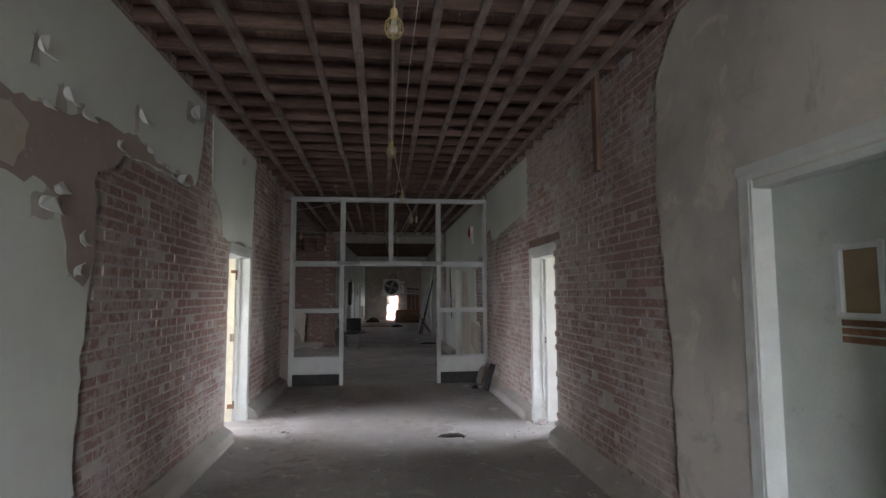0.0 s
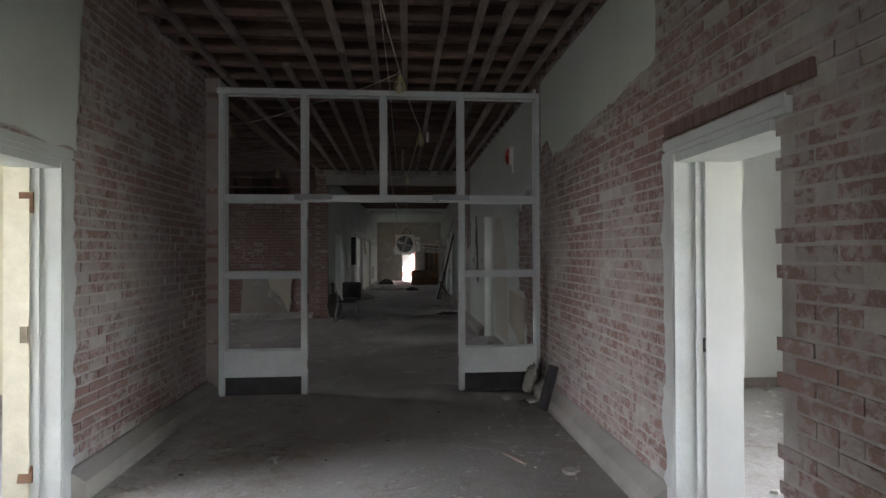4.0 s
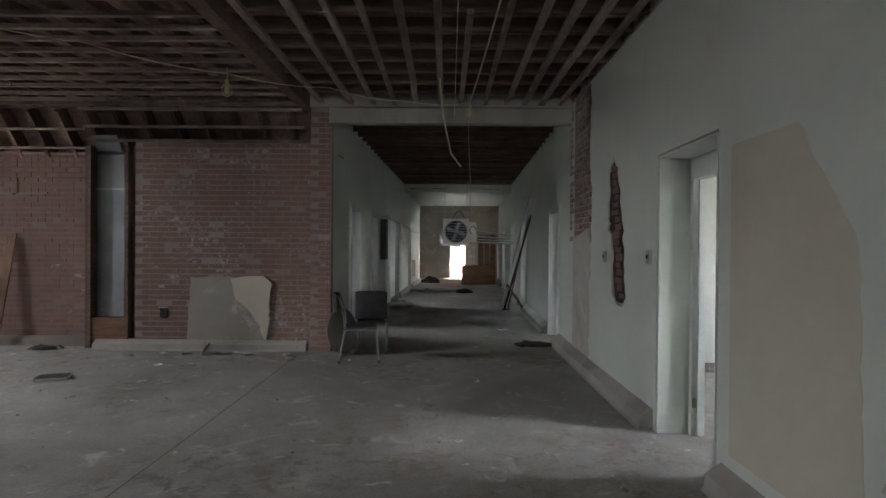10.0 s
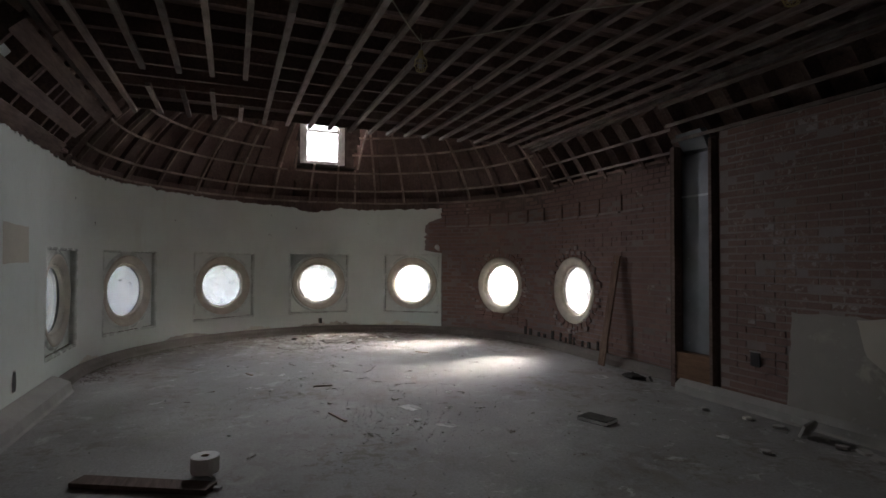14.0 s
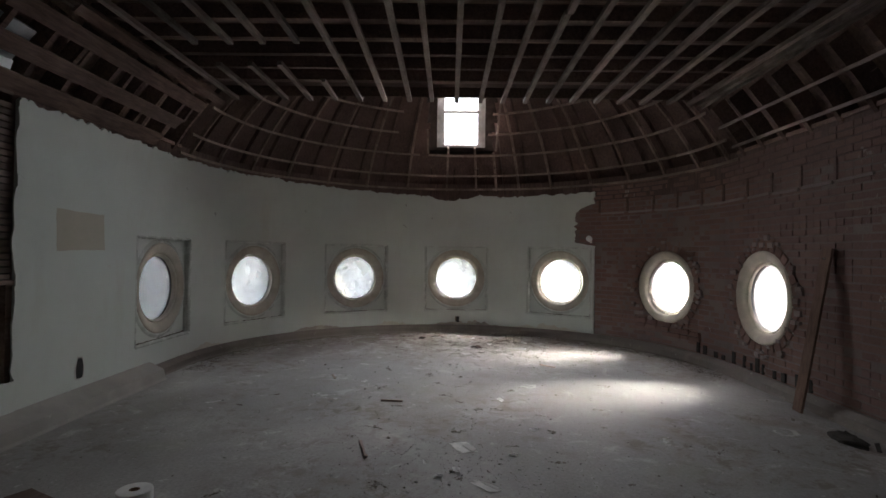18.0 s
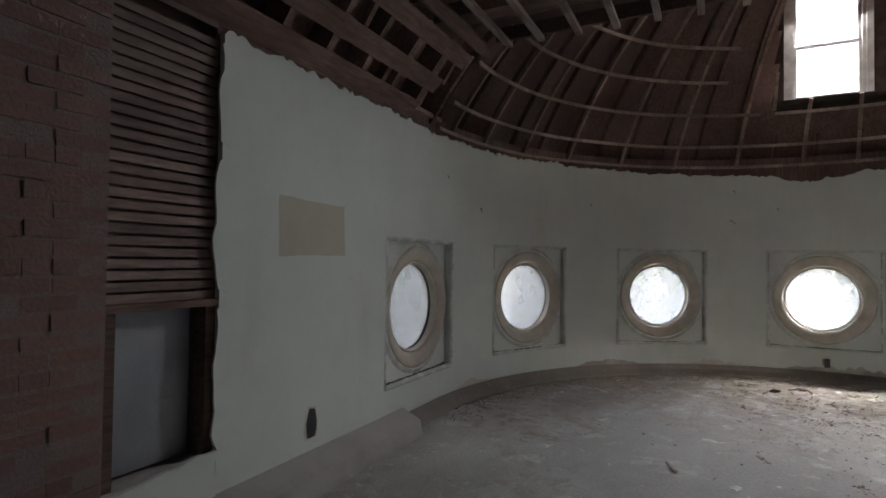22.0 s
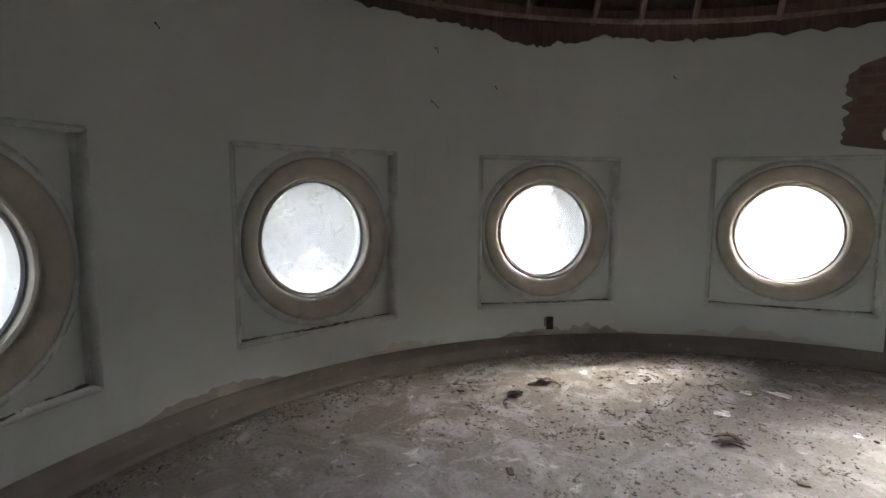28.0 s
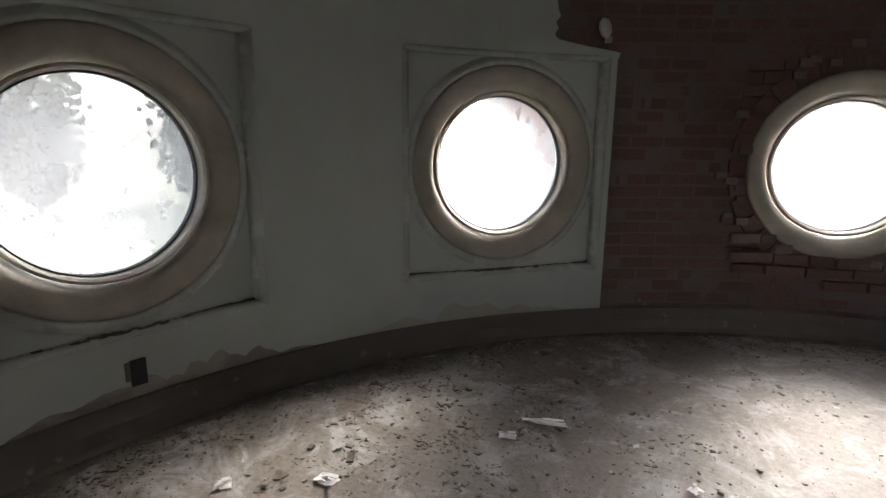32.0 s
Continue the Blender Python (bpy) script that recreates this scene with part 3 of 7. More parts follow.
PL_LOW_R = [(10.38, 0.98), (11.30, 1.03), (11.42, 0.55), (11.0, 0.46), (10.7, 0.36), (10.46, 0.30)]
GASH = [(14.46, 0.98), (14.76, 0.98), (14.93, 1.75), (14.96, 2.3), (14.82, 2.44), (14.66, 2.3), (14.50, 1.7)]


def in_door(u, z, doors, pad=0.08):
    return any(d[0] - pad < u < d[1] + pad and z < d[3] + pad for d in doors)


def on_left(u, v, out):
    return (XL + out, u, v)


def on_right(u, v, out):
    return (XR - out, u, v)


def plaster_patch(name, outline, place, material, label, seed, straight=(), amp=0.03, thick=0.022):
    sh = Shape().slab(ragged(outline, 0.06, amp, seed, straight), place, thick)
    ob = setting(name, sh, material, label, "plaster")
    return ob


def build_plaster():
    plaster_patch("plaster_left_near", PL_NEAR_L, on_left, M_GREEN, "pale grey-green plaster with a torn edge over brick", 1, (0, 10, 11))
    plaster_patch("plaster_left_door", PL_DOOR_L, on_left, M_GREEN, "pale green plaster left above the doorway", 2, (3,), 0.03, 0.012)
    # the near right plaster leaves the doorway free
    out = ragged(PL_NEAR_R, 0.06, 0.03, 3, (0, 5, 6))
    d = DOOR_R0
    cut = [(d[0] - 0.02, 0.0), (d[0] - 0.02, d[3] + 0.02), (d[1] + 0.02, d[3] + 0.02), (d[1] + 0.02, 0.0)]
    sh = Shape().slab([out[0]] + cut + out[1:], on_right, 0.022)
    setting("plaster_right_near", sh, M_RAWPLASTER, "bare cream plaster with a torn edge beside brick", "plaster")
    plaster_patch("plaster_right_mid", PL_MID_R, on_right, M_GREEN, "pale green plaster left under the ceiling", 4, (0, 6, 7), 0.03, 0.007)
    out = ragged(PL_FAR_R, 0.045, 0.055, 5, (8, 11, 12))
    d = DOOR_R2
    i = next(k for k, p in enumerate(out) if abs(p[0] - 10.44) < 1e-6 and p[1] == 0.0)
    cut = [(d[0] - 0.02, 0.0), (d[0] - 0.02, d[3] + 0.02), (d[1] + 0.02, d[3] + 0.02), (d[1] + 0.02, 0.0)]
    g = ragged(GASH, 0.04, 0.06, 6)
    k = max(range(len(g)), key=lambda q: g[q][1])
    ring = g[k:] + g[:k + 1]
    top = (14.82, Z_CEIL)
    j = next(q for q, p in enumerate(out) if p == (15.72, Z_CEIL))
    if inside((14.7, 1.5), g):
        area = sum(a[0] * b[1] - b[0] * a[1] for a, b in zip(ring, ring[1:]))
        if area > 0:
            ring = ring[::-1]
    sh = Shape().slab(out[:i + 1] + cut + out[i + 1:j + 1] + [top] + ring + [(14.8195, Z_CEIL)] + out[j + 1:], on_right, 0.022)
    setting("plaster_right_far", sh, M_GREEN, "pale green plaster with a long dark gash", "plaster")
    # near-black sheet filling the gash behind the broken bricks
    back = [(14.70 + (u - 14.70) * 1.25, 1.7 + (v - 1.7) * 1.04) for u, v in GASH]
    setting("gash_backing", Shape().slab(back, on_right, 0.005), M_CHARRED, "near-black backing inside the torn plaster", "masonry")
    _rnd = random.Random(66)
    broken = tagged(new("gash_rubble"), "broken dark brown brick inside the torn plaster", "masonry", kind="structure")
    for k in range(18):
        v = 1.02 + 0.076 * k
        u = 14.61 + 0.155 * (v - 1.0) + _rnd.uniform(-0.05, 0.05)
        w = _rnd.uniform(0.14, 0.22)
        part("brick_piece", Shape().slab(ragged([(u - w / 2, v - 0.03), (u + w / 2, v - 0.03), (u + w / 2, v + 0.03), (u - w / 2, v + 0.03)], 0.02, 0.010, k), on_right, 0.008 + 0.008 * _rnd.random()), M_BRICK_DARK, broken)
    plaster_patch("plaster_right_low", PL_LOW_R, on_right, M_BUFF, "cracked buff plaster slab loose over brick", 7, (), 0.015, 0.034)
    sh = wall_boxes(Shape(), "y", XR - 0.002, XR + 0.0045, 16.55, Y_HEAD, 0, Z_CEIL, DOORS_RB)
    setting("plaster_right_end", sh, M_GREEN, "pale green plaster of the far corridor wall", "plaster")
    sh = Shape().slab(ragged([(15.70, 0.0), (16.55, 0.0), (16.55, 1.62), (15.70, 1.75)], 0.06, 0.02, 9, (0, 1)), on_right, 0.016)
    setting("plaster_right_low_end", sh, M_RAWPLASTER, "smeared grey cement over brick", "plaster")


build_plaster()

# ---------- apse wall ----------
def steps(a, b, d=0.13):
    n = max(1, math.ceil((b - a) / d))
    return [a + (b - a) * k / n for k in range(n + 1)]


def band(sh, ss, lo, hi, off0, off1):
    """A curved slab between heights lo(s) and hi(s), from off0 (room side) to off1."""
    vs, fs = [], []
    for s in ss:
        for off in (off0, off1):
            vs += [P(s, off, lo(s)), P(s, off, hi(s))]
    for i in range(len(ss) - 1):
        a, b = 4 * i, 4 * i + 4
        fs += [(a, b, b + 1, a + 1), (a + 3, b + 3, b + 2, a + 2), (a + 1, b + 1, b + 3, a + 3), (a + 2, b + 2, b, a)]
    e = 4 * (len(ss) - 1)
    fs += [(0, 1, 3, 2), (e, e + 2, e + 3, e + 1)]
    return sh.add(vs, fs)


def top_edge(s):
    return 2.62 + (0.07 if s < -3.4 else 0.07 * max(0.0, -s / 3.4)) + 0.05 * noise.noise((s * 1.3, 4, 0)) + 0.045 * noise.noise((s * 5, 1, 0)) + 0.035 * noise.noise((s * 15, 2, 0)) + 0.02 * noise.noise((s * 37, 3, 0)) - 0.10 * math.exp(-((s + 0.1) / 0.35) ** 2)


def tear(z):
    """Where the plaster of the round end stops, by height."""
    k = S_TEAR
    k -= 0.36 * max(0.0, min(1.0, (z - 1.68) / 0.05, (2.42 - z) / 0.14)) ** 0.7
    return k + 0.03 * noise.noise((z * 7, 2, 5)) + 0.055 * noise.noise((z * 19, 7, 1)) * (1.0 if z > 1.66 else 0.2)


def build_apse_wall():
    core = Shape()
    edges = [S_NEAR0]
    for w in WINDOWS:
        edges += [w - W_HALF, w + W_HALF]
    edges.append(S_FAR1)
    for k in range(0, len(edges), 2):
        band(core, steps(edges[k], edges[k + 1]), lambda s: 0.0, lambda s: 2.46, 0.034, 0.40)
    for w in WINDOWS:
        ss = steps(w - W_HALF, w + W_HALF)
        band(core, ss, lambda s: 0.0, lambda s: W_LO, 0.034, 0.40)
        band(core, ss, lambda s: W_HI, lambda s: 2.46, 0.034, 0.40)
    upper = Shape()
    band(upper, steps(S_NEAR0, S_TEAR - 0.3), lambda s: 2.462, lambda s: 2.86, 0.060, 0.40)
    band(upper, steps(S_TEAR - 0.3, S_FAR1), lambda s: 2.462, lambda s: 2.86, 0.034, 0.40)
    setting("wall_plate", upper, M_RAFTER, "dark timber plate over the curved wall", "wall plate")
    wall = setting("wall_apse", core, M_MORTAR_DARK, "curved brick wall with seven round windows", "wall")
    pl = Shape()
    edges = [S_NEAR0]
    for w in WINDOWS[:5]:
        edges += [w - W_HALF, w + W_HALF]
    for k in range(0, len(edges) - 1, 2):
        band(pl, steps(edges[k], edges[k + 1], 0.03), lambda s: 0.10, top_edge, 0.0, 0.0335)
    for w in WINDOWS[:4]:
        ss = steps(w - W_HALF, w + W_HALF, 0.03)
        band(pl, ss, lambda s: 0.10, lambda s: W_LO, 0.0, 0.0335)
        band(pl, ss, lambda s: W_HI, top_edge, 0.0, 0.0335)
    # over the last plastered window, up to the tear
    w = WINDOWS[4]
    band(pl, steps(w - W_HALF, w + W_HALF, 0.06), lambda s: 0.10, lambda s: W_LO, 0.0, 0.0335)
    band(pl, steps(w + W_HALF, S_TEAR + 0.01, 0.03), lambda s: 0.10, lambda s: W_HI, 0.0, 0.0335)
    zs = [W_HI + (2.60 - W_HI) * k / 64 for k in range(65)]
    n = 14
    vs, fs = [], []
    for z in zs:
        t = tear(z)
        for i in range(n + 1):
            s = w - W_HALF + (t - w + W_HALF) * i / n
            zz = z if z < 2.59 else top_edge(s)
            vs += [P(s, 0.0, zz), P(s, 0.0335, zz)]
    for j in range(len(zs) - 1):
        for i in range(n):
            a, b = 2 * (j * (n + 1) + i), 2 * ((j + 1) * (n + 1) + i)
            fs.append((a, a + 2, b + 2, b))
        a, b = 2 * (j * (n + 1) + n), 2 * ((j + 1) * (n + 1) + n)
        fs.append((a, a + 1, b + 1, b))
    pl.add(vs, fs)
    setting("plaster_apse", pl, M_GREEN, "pale green plaster with torn upper edge on the curved wall", "plaster")
    return wall


wall_apse = build_apse_wall()


def build_foot_patches():
    """Where the plaster has come off along the foot of the curved wall."""
    for k, (a, b) in enumerate(((-5.2, -4.6), (-3.1, -2.2), (-1.5, -0.9), (-0.35, 0.9), (1.2, 2.5))):
        sh = Shape()
        mid, half = (a + b) / 2, (b - a) / 2
        band(sh, steps(a, b, 0.035), lambda s: 0.12, lambda s: 0.135 + max(0.0, 1 - ((s - mid) / half) ** 2) * (0.06 + 0.09 * noise.noise((s * 6, k, 1)) + 0.05 * noise.noise((s * 17, k, 4))), -0.003, 0.002)
        setting("plaster_foot", sh, M_CEMENT if k % 2 else M_FADED, "flaked bare patch at the foot of the wall", "plaster")


build_foot_patches()


def window_frame_matrix(s, off):
    o = outward(s)
    x = Vector((0, 0, 1)).cross(o).normalized()
    m = Matrix((x, Vector((0, 0, 1)), -o)).transposed().to_4x4()
    m.translation = P(s, off, W_MID)
    return m


def build_window(index, s, bare):
    """A round window in a square recess; x across, y up, z towards the room."""
    win = base("window_%d" % (index + 1), "round beige-framed window in bare brick" if bare else "round beige-framed window in a square plaster recess", "window")
    win["kind"] = "structure"
    win.matrix_world = window_frame_matrix(s, 0.0)
    curved = abs(s) < S0
    sag = R - math.sqrt(R * R - W_HALF ** 2) if curved else 0.0
    front = (sag - 0.065) if not bare else (sag * 0.3 - 0.036)
    n, h, lo, hi, rh = 64, W_HALF + 0.02, W_LO - W_MID - 0.02, W_HI - W_MID + 0.02, 0.47
    sh, vs, fs = Shape(), [], []
    for k in range(n):
        a = 2 * math.pi * k / n + math.pi / 4
        c, d = math.cos(a), math.sin(a)
        q = max(abs(c), abs(d))
        ex, ey = c / q * h, (d / q * (hi if d > 0 else -lo))
        vs += [(ex, ey, front), (rh * c, rh * d, front), (rh * c, rh * d, -0.30), (ex, ey, -0.30)]
    for k in range(n):
        a, b = 4 * k, 4 * ((k + 1) % n)
        fs += [(a, b, b + 1, a + 1), (a + 1, b + 1, b + 2, a + 2), (a + 2, b + 2, b + 3, a + 3)]
    sh.add(vs, fs)
    part("window_panel", sh, M_MORTAR_DARK if bare else M_GREEN, win)
    if not bare:
        rv = Shape()
        t = 0.02
        for x0, x1, y0, y1 in ((-h - t, -W_HALF + 0.029, lo, hi), (W_HALF - 0.029, h + t, lo, hi), (-W_HALF, W_HALF, lo - t, W_LO - W_MID + 0.012), (-W_HALF, W_HALF, W_HI - W_MID - 0.012, hi + t)):
            rv.box(x0, y0, front + 0.001, x1, y1, sag - 0.026 if x1 < 0 or x0 > 0 else -0.004)
        part("recess_edge", rv, M_BEAD, win)
    # plaster beads round the ring and along the recess
    f = front
    if not bare:
        part("plaster_bead", Shape().lathe([(0.548, f - 0.01), (0.553, f + 0.016), (0.562, f + 0.024), (0.576, f + 0.020), (0.590, f + 0.009), (0.606, f - 0.002)], Matrix(), 72, caps=False), M_BEAD, win, smooth=True)
        bead = Shape()
        inv = win.matrix_world.inverted()
        for sx in (s - W_HALF, s + W_HALF):
            bead.tube([inv @ P(sx, 0.026, z) for z in (W_LO - 0.004, W_MID, W_HI + 0.004)], 0.030, 14)
        for z, r in ((W_HI, 0.020), (W_LO, 0.024)):
            bead.tube([inv @ P(q, r - 0.006, z) for q in steps(s - W_HALF, s + W_HALF, 0.08)], r, 12)
        part("recess_bead", bead, M_BEAD, win, smooth=True)
        # grime settled on the lower ledge
        rnd, grime, y0 = random.Random(index + 70), Shape(), W_LO - W_MID + 0.012
        for k in range(40):
            x = -W_HALF + 0.02 + (2 * W_HALF - 0.04) * (k + 0.5) / 40
            tall = rnd.uniform(0.007, 0.016) + 0.012 * (abs(x) / W_HALF) ** 4
            grime.obox(pose(x, y0 + tall * 0.3, f + 0.006, rnd.uniform(-12, 4), 0, rnd.uniform(-8, 8)), 0.036, tall, rnd.uniform(0.012, 0.03))
        part("ledge_grime", grime, M_GRIME, win)
    # frame ring: moulded outside, stepped towards the pane
    f = front
    d = 0.02 if bare else 0.0         # a little deeper in bare brick
    prof = [(0.466, f - 0.03), (0.548, f - 0.004), (0.552, f + 0.008), (0.548, f + 0.020), (0.536, f + 0.027), (0.505, f + 0.024), (0.458, f + 0.006 - d * 0.3), (0.438, f - 0.004 - d * 0.6),
            (0.430, f - 0.018 - d * 0.7), (0.426, f - 0.034 - d), (0.422, f - 0.052 - d), (0.396, f - 0.115 - d), (0.466, f - 0.115 - d)]
    part("window_ring", Shape().lathe(prof, Matrix(), 72, True), M_RING, win, smooth=True)
    g = f - d
    tilt = Matrix.Rotation(radians(2.0), 4, "Y")
    part("pivot_sash", Shape().lathe([(0.398, g - 0.095), (0.418, g - 0.046), (0.415, g - 0.022), (0.404, g - 0.020), (0.394, g - 0.032), (0.386, g - 0.095)], tilt, 72, True), M_RING, win)
    part("gasket", Shape().lathe([(0.3825, g - 0.085), (0.3840, g - 0.058), (0.391, g - 0.066), (0.391, g - 0.085)], Matrix(), 64, True), M_BLACK, win)
    pane = part("pane", Shape().lathe([(0.0, g - 0.094), (0.388, g - 0.094), (0.388, g - 0.088), (0.0, g - 0.088)], Matrix(), 64), M_GLASS, win)
    pane.visible_shadow = False
    return win


for _i, _s in enumerate(WINDOWS):
    build_window(_i, _s, _i > 4)


def apse_place(u, z, out):
    return P(u, 0.029 - out, z)


def apse_keep(u, z):
    if u < tear(z) + 0.03:
        return False
    return all(math.hypot(u - w, z - W_MID) > 0.64 for w in WINDOWS[5:]) and u < S_FAR1


# straight walls of the apse: the brick part of the near side, and the far side nearer the corridor
CH0, CH1 = -5.26, -4.66
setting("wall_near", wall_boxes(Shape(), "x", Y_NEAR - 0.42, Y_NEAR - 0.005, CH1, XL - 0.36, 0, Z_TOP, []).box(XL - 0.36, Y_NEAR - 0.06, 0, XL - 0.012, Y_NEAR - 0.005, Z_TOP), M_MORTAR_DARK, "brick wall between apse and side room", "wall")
wall_near = bpy.data.objects["wall_near"]
wall_far = setting("wall_far", wall_boxes(Shape(), "x", Y_FARB + 0.005, Y_FARB + 0.6, -4.20, XBL - 0.305, 0, 2.95, []), M_MORTAR_MID, "brick wall of the apse beside the far corridor", "wall")
setting("wall_far_end", Shape().box(-1.66, Y_FARB - 0.105, 0, XBL, Y_FARB + 0.004, Z_TOP).box(XBL - 0.305, Y_FARB + 0.008, 0, XBL - 0.3, Y_FARB + 0.6, Z_TOP), M_MORTAR_MID, "end of a brick wall", "wall")

# cement bases
def curb(sh, pts_fn, ss, height=0.14, depth=0.05, top=0.02, front=0.6):
    vs, fs = [], []
    for s in ss:
        for out, z in ((depth + 0.02, 0.0), (depth, 0.02), (depth * 0.9, height * front), (top, height), (-0.03, height), (-0.03, 0.0)):
            vs.append(pts_fn(s, out, z))
    k = 6
    for i in range(len(ss) - 1):
        for j in range(k - 1):
            a, b = i * k + j, (i + 1) * k + j
            fs.append((a, b, b + 1, a + 1))
    fs += [tuple(range(k)), tuple((len(ss) - 1) * k + j for j in range(k))[::-1]]
    return sh.add(vs, fs)


def build_bases():
    sh = Shape()
    curb(sh, lambda s, o, z: P(s, -o, z), steps(-(S0 + 0.62), S_FAR1, 0.1), 0.13, 0.085)
    setting("baseboard_apse", sh, M_BASE, "brown-grey cement cove base along the curved wall", "baseboard")
    sh = Shape()
    curb(sh, lambda s, o, z: P(s, -o, z), steps(-(S0 + 6.0), -(S0 + 0.64), 0.3), 0.19, 0.20)
    setting("baseboard_near", sh, M_CURB, "chipped cement base with sloping top", "baseboard")
    sh = Shape()
    curb(sh, lambda s, o, z: (s, Y_FARB - o, z), steps(-4.75, -1.72, 0.3), 0.14, 0.10)
    setting("baseboard_far", sh, M_CURB, "cement base below the brick wall", "baseboard")
    sh = Shape()
    for a, b in ((Y0, DOOR_L1[0] - 0.12), (DOOR_L1[1] + 0.077, Y_PART + 0.2)):
        curb(sh, lambda s, o, z: (XL + o, s, z), steps(a, b, 0.4), 0.17, 0.13)
    setting("baseboard_left", sh, M_CURB, "sloping cement base of the corridor wall", "baseboard")
    sh = Shape()
    d = [DOOR_R0, DOOR_R1, DOOR_R2] + DOORS_RB
    cuts = [Y0] + [v for o in d for v in (o[0] - 0.077, o[1] + 0.077)] + [Y_HEAD]
    for a, b in zip(cuts[::2], cuts[1::2]):
        curb(sh, lambda s, o, z: (XR - o, s, z), steps(a, b, 0.4), 0.17, 0.13)
    setting("baseboard_right", sh, M_CURB, "sloping cement base of the corridor wall", "baseboard")
    sh = Shape()
    cuts = [Y_BEAM + 0.2] + [v for o in DOORS_LB for v in (o[0] - 0.1, o[1] + 0.1)] + [Y_HEAD]
    for a, b in zip(cuts[::2], cuts[1::2]):
        curb(sh, lambda s, o, z: (XBL + o, s, z), steps(a, b, 0.4), 0.15, 0.06)
    setting("baseboard_far_left", sh, M_CURB, "cement base of the far corridor wall", "baseboard")


build_bases()

# ---------- ceilings ----------
def build_ceilings():
    rnd = random.Random(11)
    # deck boards
    sh = Shape()
    x = CX
    while x < XR + 0.4:
        sh.box(x + 0.002, Y0 - 0.3, Z_TOP + rnd.uniform(0, 0.006), x + 0.138, Y_END + 4, Z_TOP + 0.03)
        x += 0.14
    sh.box(CX, Y0 - 0.3, Z_TOP + 0.03, 6.6, Y_END + 4, Z_TOP + 0.12)
    setting("ceiling", sh, M_DECK, "dark roof boards above open joists", "ceiling")
    # joists across the corridor
    sh = Shape()
    y = Y0 + 0.2
    while y < Y_BEAM - 0.1:
        sh.box(XL - 0.2, y, Z_CEIL + 0.045, XR + 0.2, y + 0.05, Z_TOP - 0.001)
        y += 0.405
    setting_pieces("ceiling_joists_corridor", sh, M_JOIST, "dark joists across the corridor", "joists", "joist")
    sh = Shape()
    x = XL - 0.30
    while x > CX + 0.25:
        sh.box(x, CY - R - 0.1, Z_CEIL + 0.045, x + 0.05, CY + R + 0.1, Z_TOP - 0.001)
        x -= 0.405
    # lighter wood than the corridor joists, for the light missing up here
    setting_pieces("ceiling_joists_apse", sh, M_COVE, "dark joists over the apse", "joists", "joist")
    # furring strips along the corridor
    sh = Shape()
    for i, (x, x2) in enumerate(((-1.42, -1.50), (-1.05, -1.08), (-0.81, -0.78), (-0.50, -0.49), (-0.18, -0.17), (0.11, 0.15), (0.38, 0.45), (0.68, 0.78), (0.95, 1.07), (1.17, 1.32), (1.50, 1.56), (1.80, 1.82))):
        a, w = Y0, rnd.uniform(0.052, 0.075)
        while a < Y_BEAM:
            b = min(Y_BEAM, a + rnd.uniform(2.6, 4.9))
            if not (i in (2, 6) and rnd.random() < 0.3):
                j = rnd.uniform(-0.012, 0.012)
                xa, xb = (x + (x2 - x) * max(0.0, min(1.0, (v - 4.4) / 4.4)) for v in (a, b))
                sh.beam((xa + j, a, Z_CEIL + 0.022 + rnd.uniform(-0.002, 0.002)), (xb + j + rnd.uniform(-0.01, 0.01), b - 0.01, Z_CEIL + 0.022), w, 0.044)
            a = b
    setting_pieces("ceiling_strips_corridor", sh, M_STRIP_Y, "greyed furring strips along the corridor ceiling", "furring strips", "strip")
    # furring strips over the apse
    sh = Shape()
    gaps = {2: (-6.68, -6.1), 3: (-6.66, -6.1), 4: (-6.63, -6.08), 5: (-7.19, -6.06)}
    for i, y in enumerate((10.46, 10.76, 11.07, 11.41, 11.73, 12.06, 12.38, 12.70, 13.02, 13.31, 13.63, 13.94, 14.23, 14.52, 14.82, 15.12, 15.43, 15.74, 16.04, 16.38, 16.66)):
        end = CX - 0.10 - rnd.uniform(0, 0.07)
        w = rnd.uniform(0.050, 0.058)
        z = Z_CEIL + 0.022
        if i in gaps:
            sh.beam((end, y, z), (gaps[i][0], y + rnd.uniform(-0.02, 0.02), z), w, 0.044)
            sh.beam((gaps[i][1], y + 0.02, z), (XL - 0.06, y, z), w, 0.044)
        else:
            k = rnd.uniform(-5.5, -4)
            sh.beam((end, y, z), (k, y + rnd.uniform(-0.02, 0.02), z), w, 0.044)
            sh.beam((k + 0.01, y, z), (XL - 0.06, y + rnd.uniform(-0.02, 0.02), z), w, 0.044)
    setting_pieces("ceiling_strips_apse", sh, M_STRIP_X, "greyed furring strips over the apse", "furring strips", "strip")
    setting("ceiling_fascia", Shape().box(CX - 0.075, CY - 3.0, Z_CEIL + 0.046, CX - 0.04, CY + 3.0, Z_TOP + 0.3), M_JOIST, "dark board closing the end of the flat ceiling", "fascia")
    sh = Shape().box(XL - 0.09, Y_NEAR, Z_CEIL - 0.06, XL + 0.05, Y_BEAM + 0.1, Z_TOP - 0.002)
    setting("ceiling_beam_long", sh, M_JOIST, "dark beam between corridor and apse", "beam")
    sh = Shape().box(XBL - 0.02, Y_BEAM - 0.05, 3.21, XR + 0.03, Y_BEAM + 0.10, 3.42).box(XL - 0.1, Y_BEAM - 0.02, 3.44, XR + 0.03, Y_BEAM + 0.08, Z_TOP)
    setting("ceiling_beam_cross", sh, M_CURB, "dirty grey plastered beam across the corridor", "beam")
    # far corridor joists
    sh = Shape()
    y = Y_BEAM + 0.2
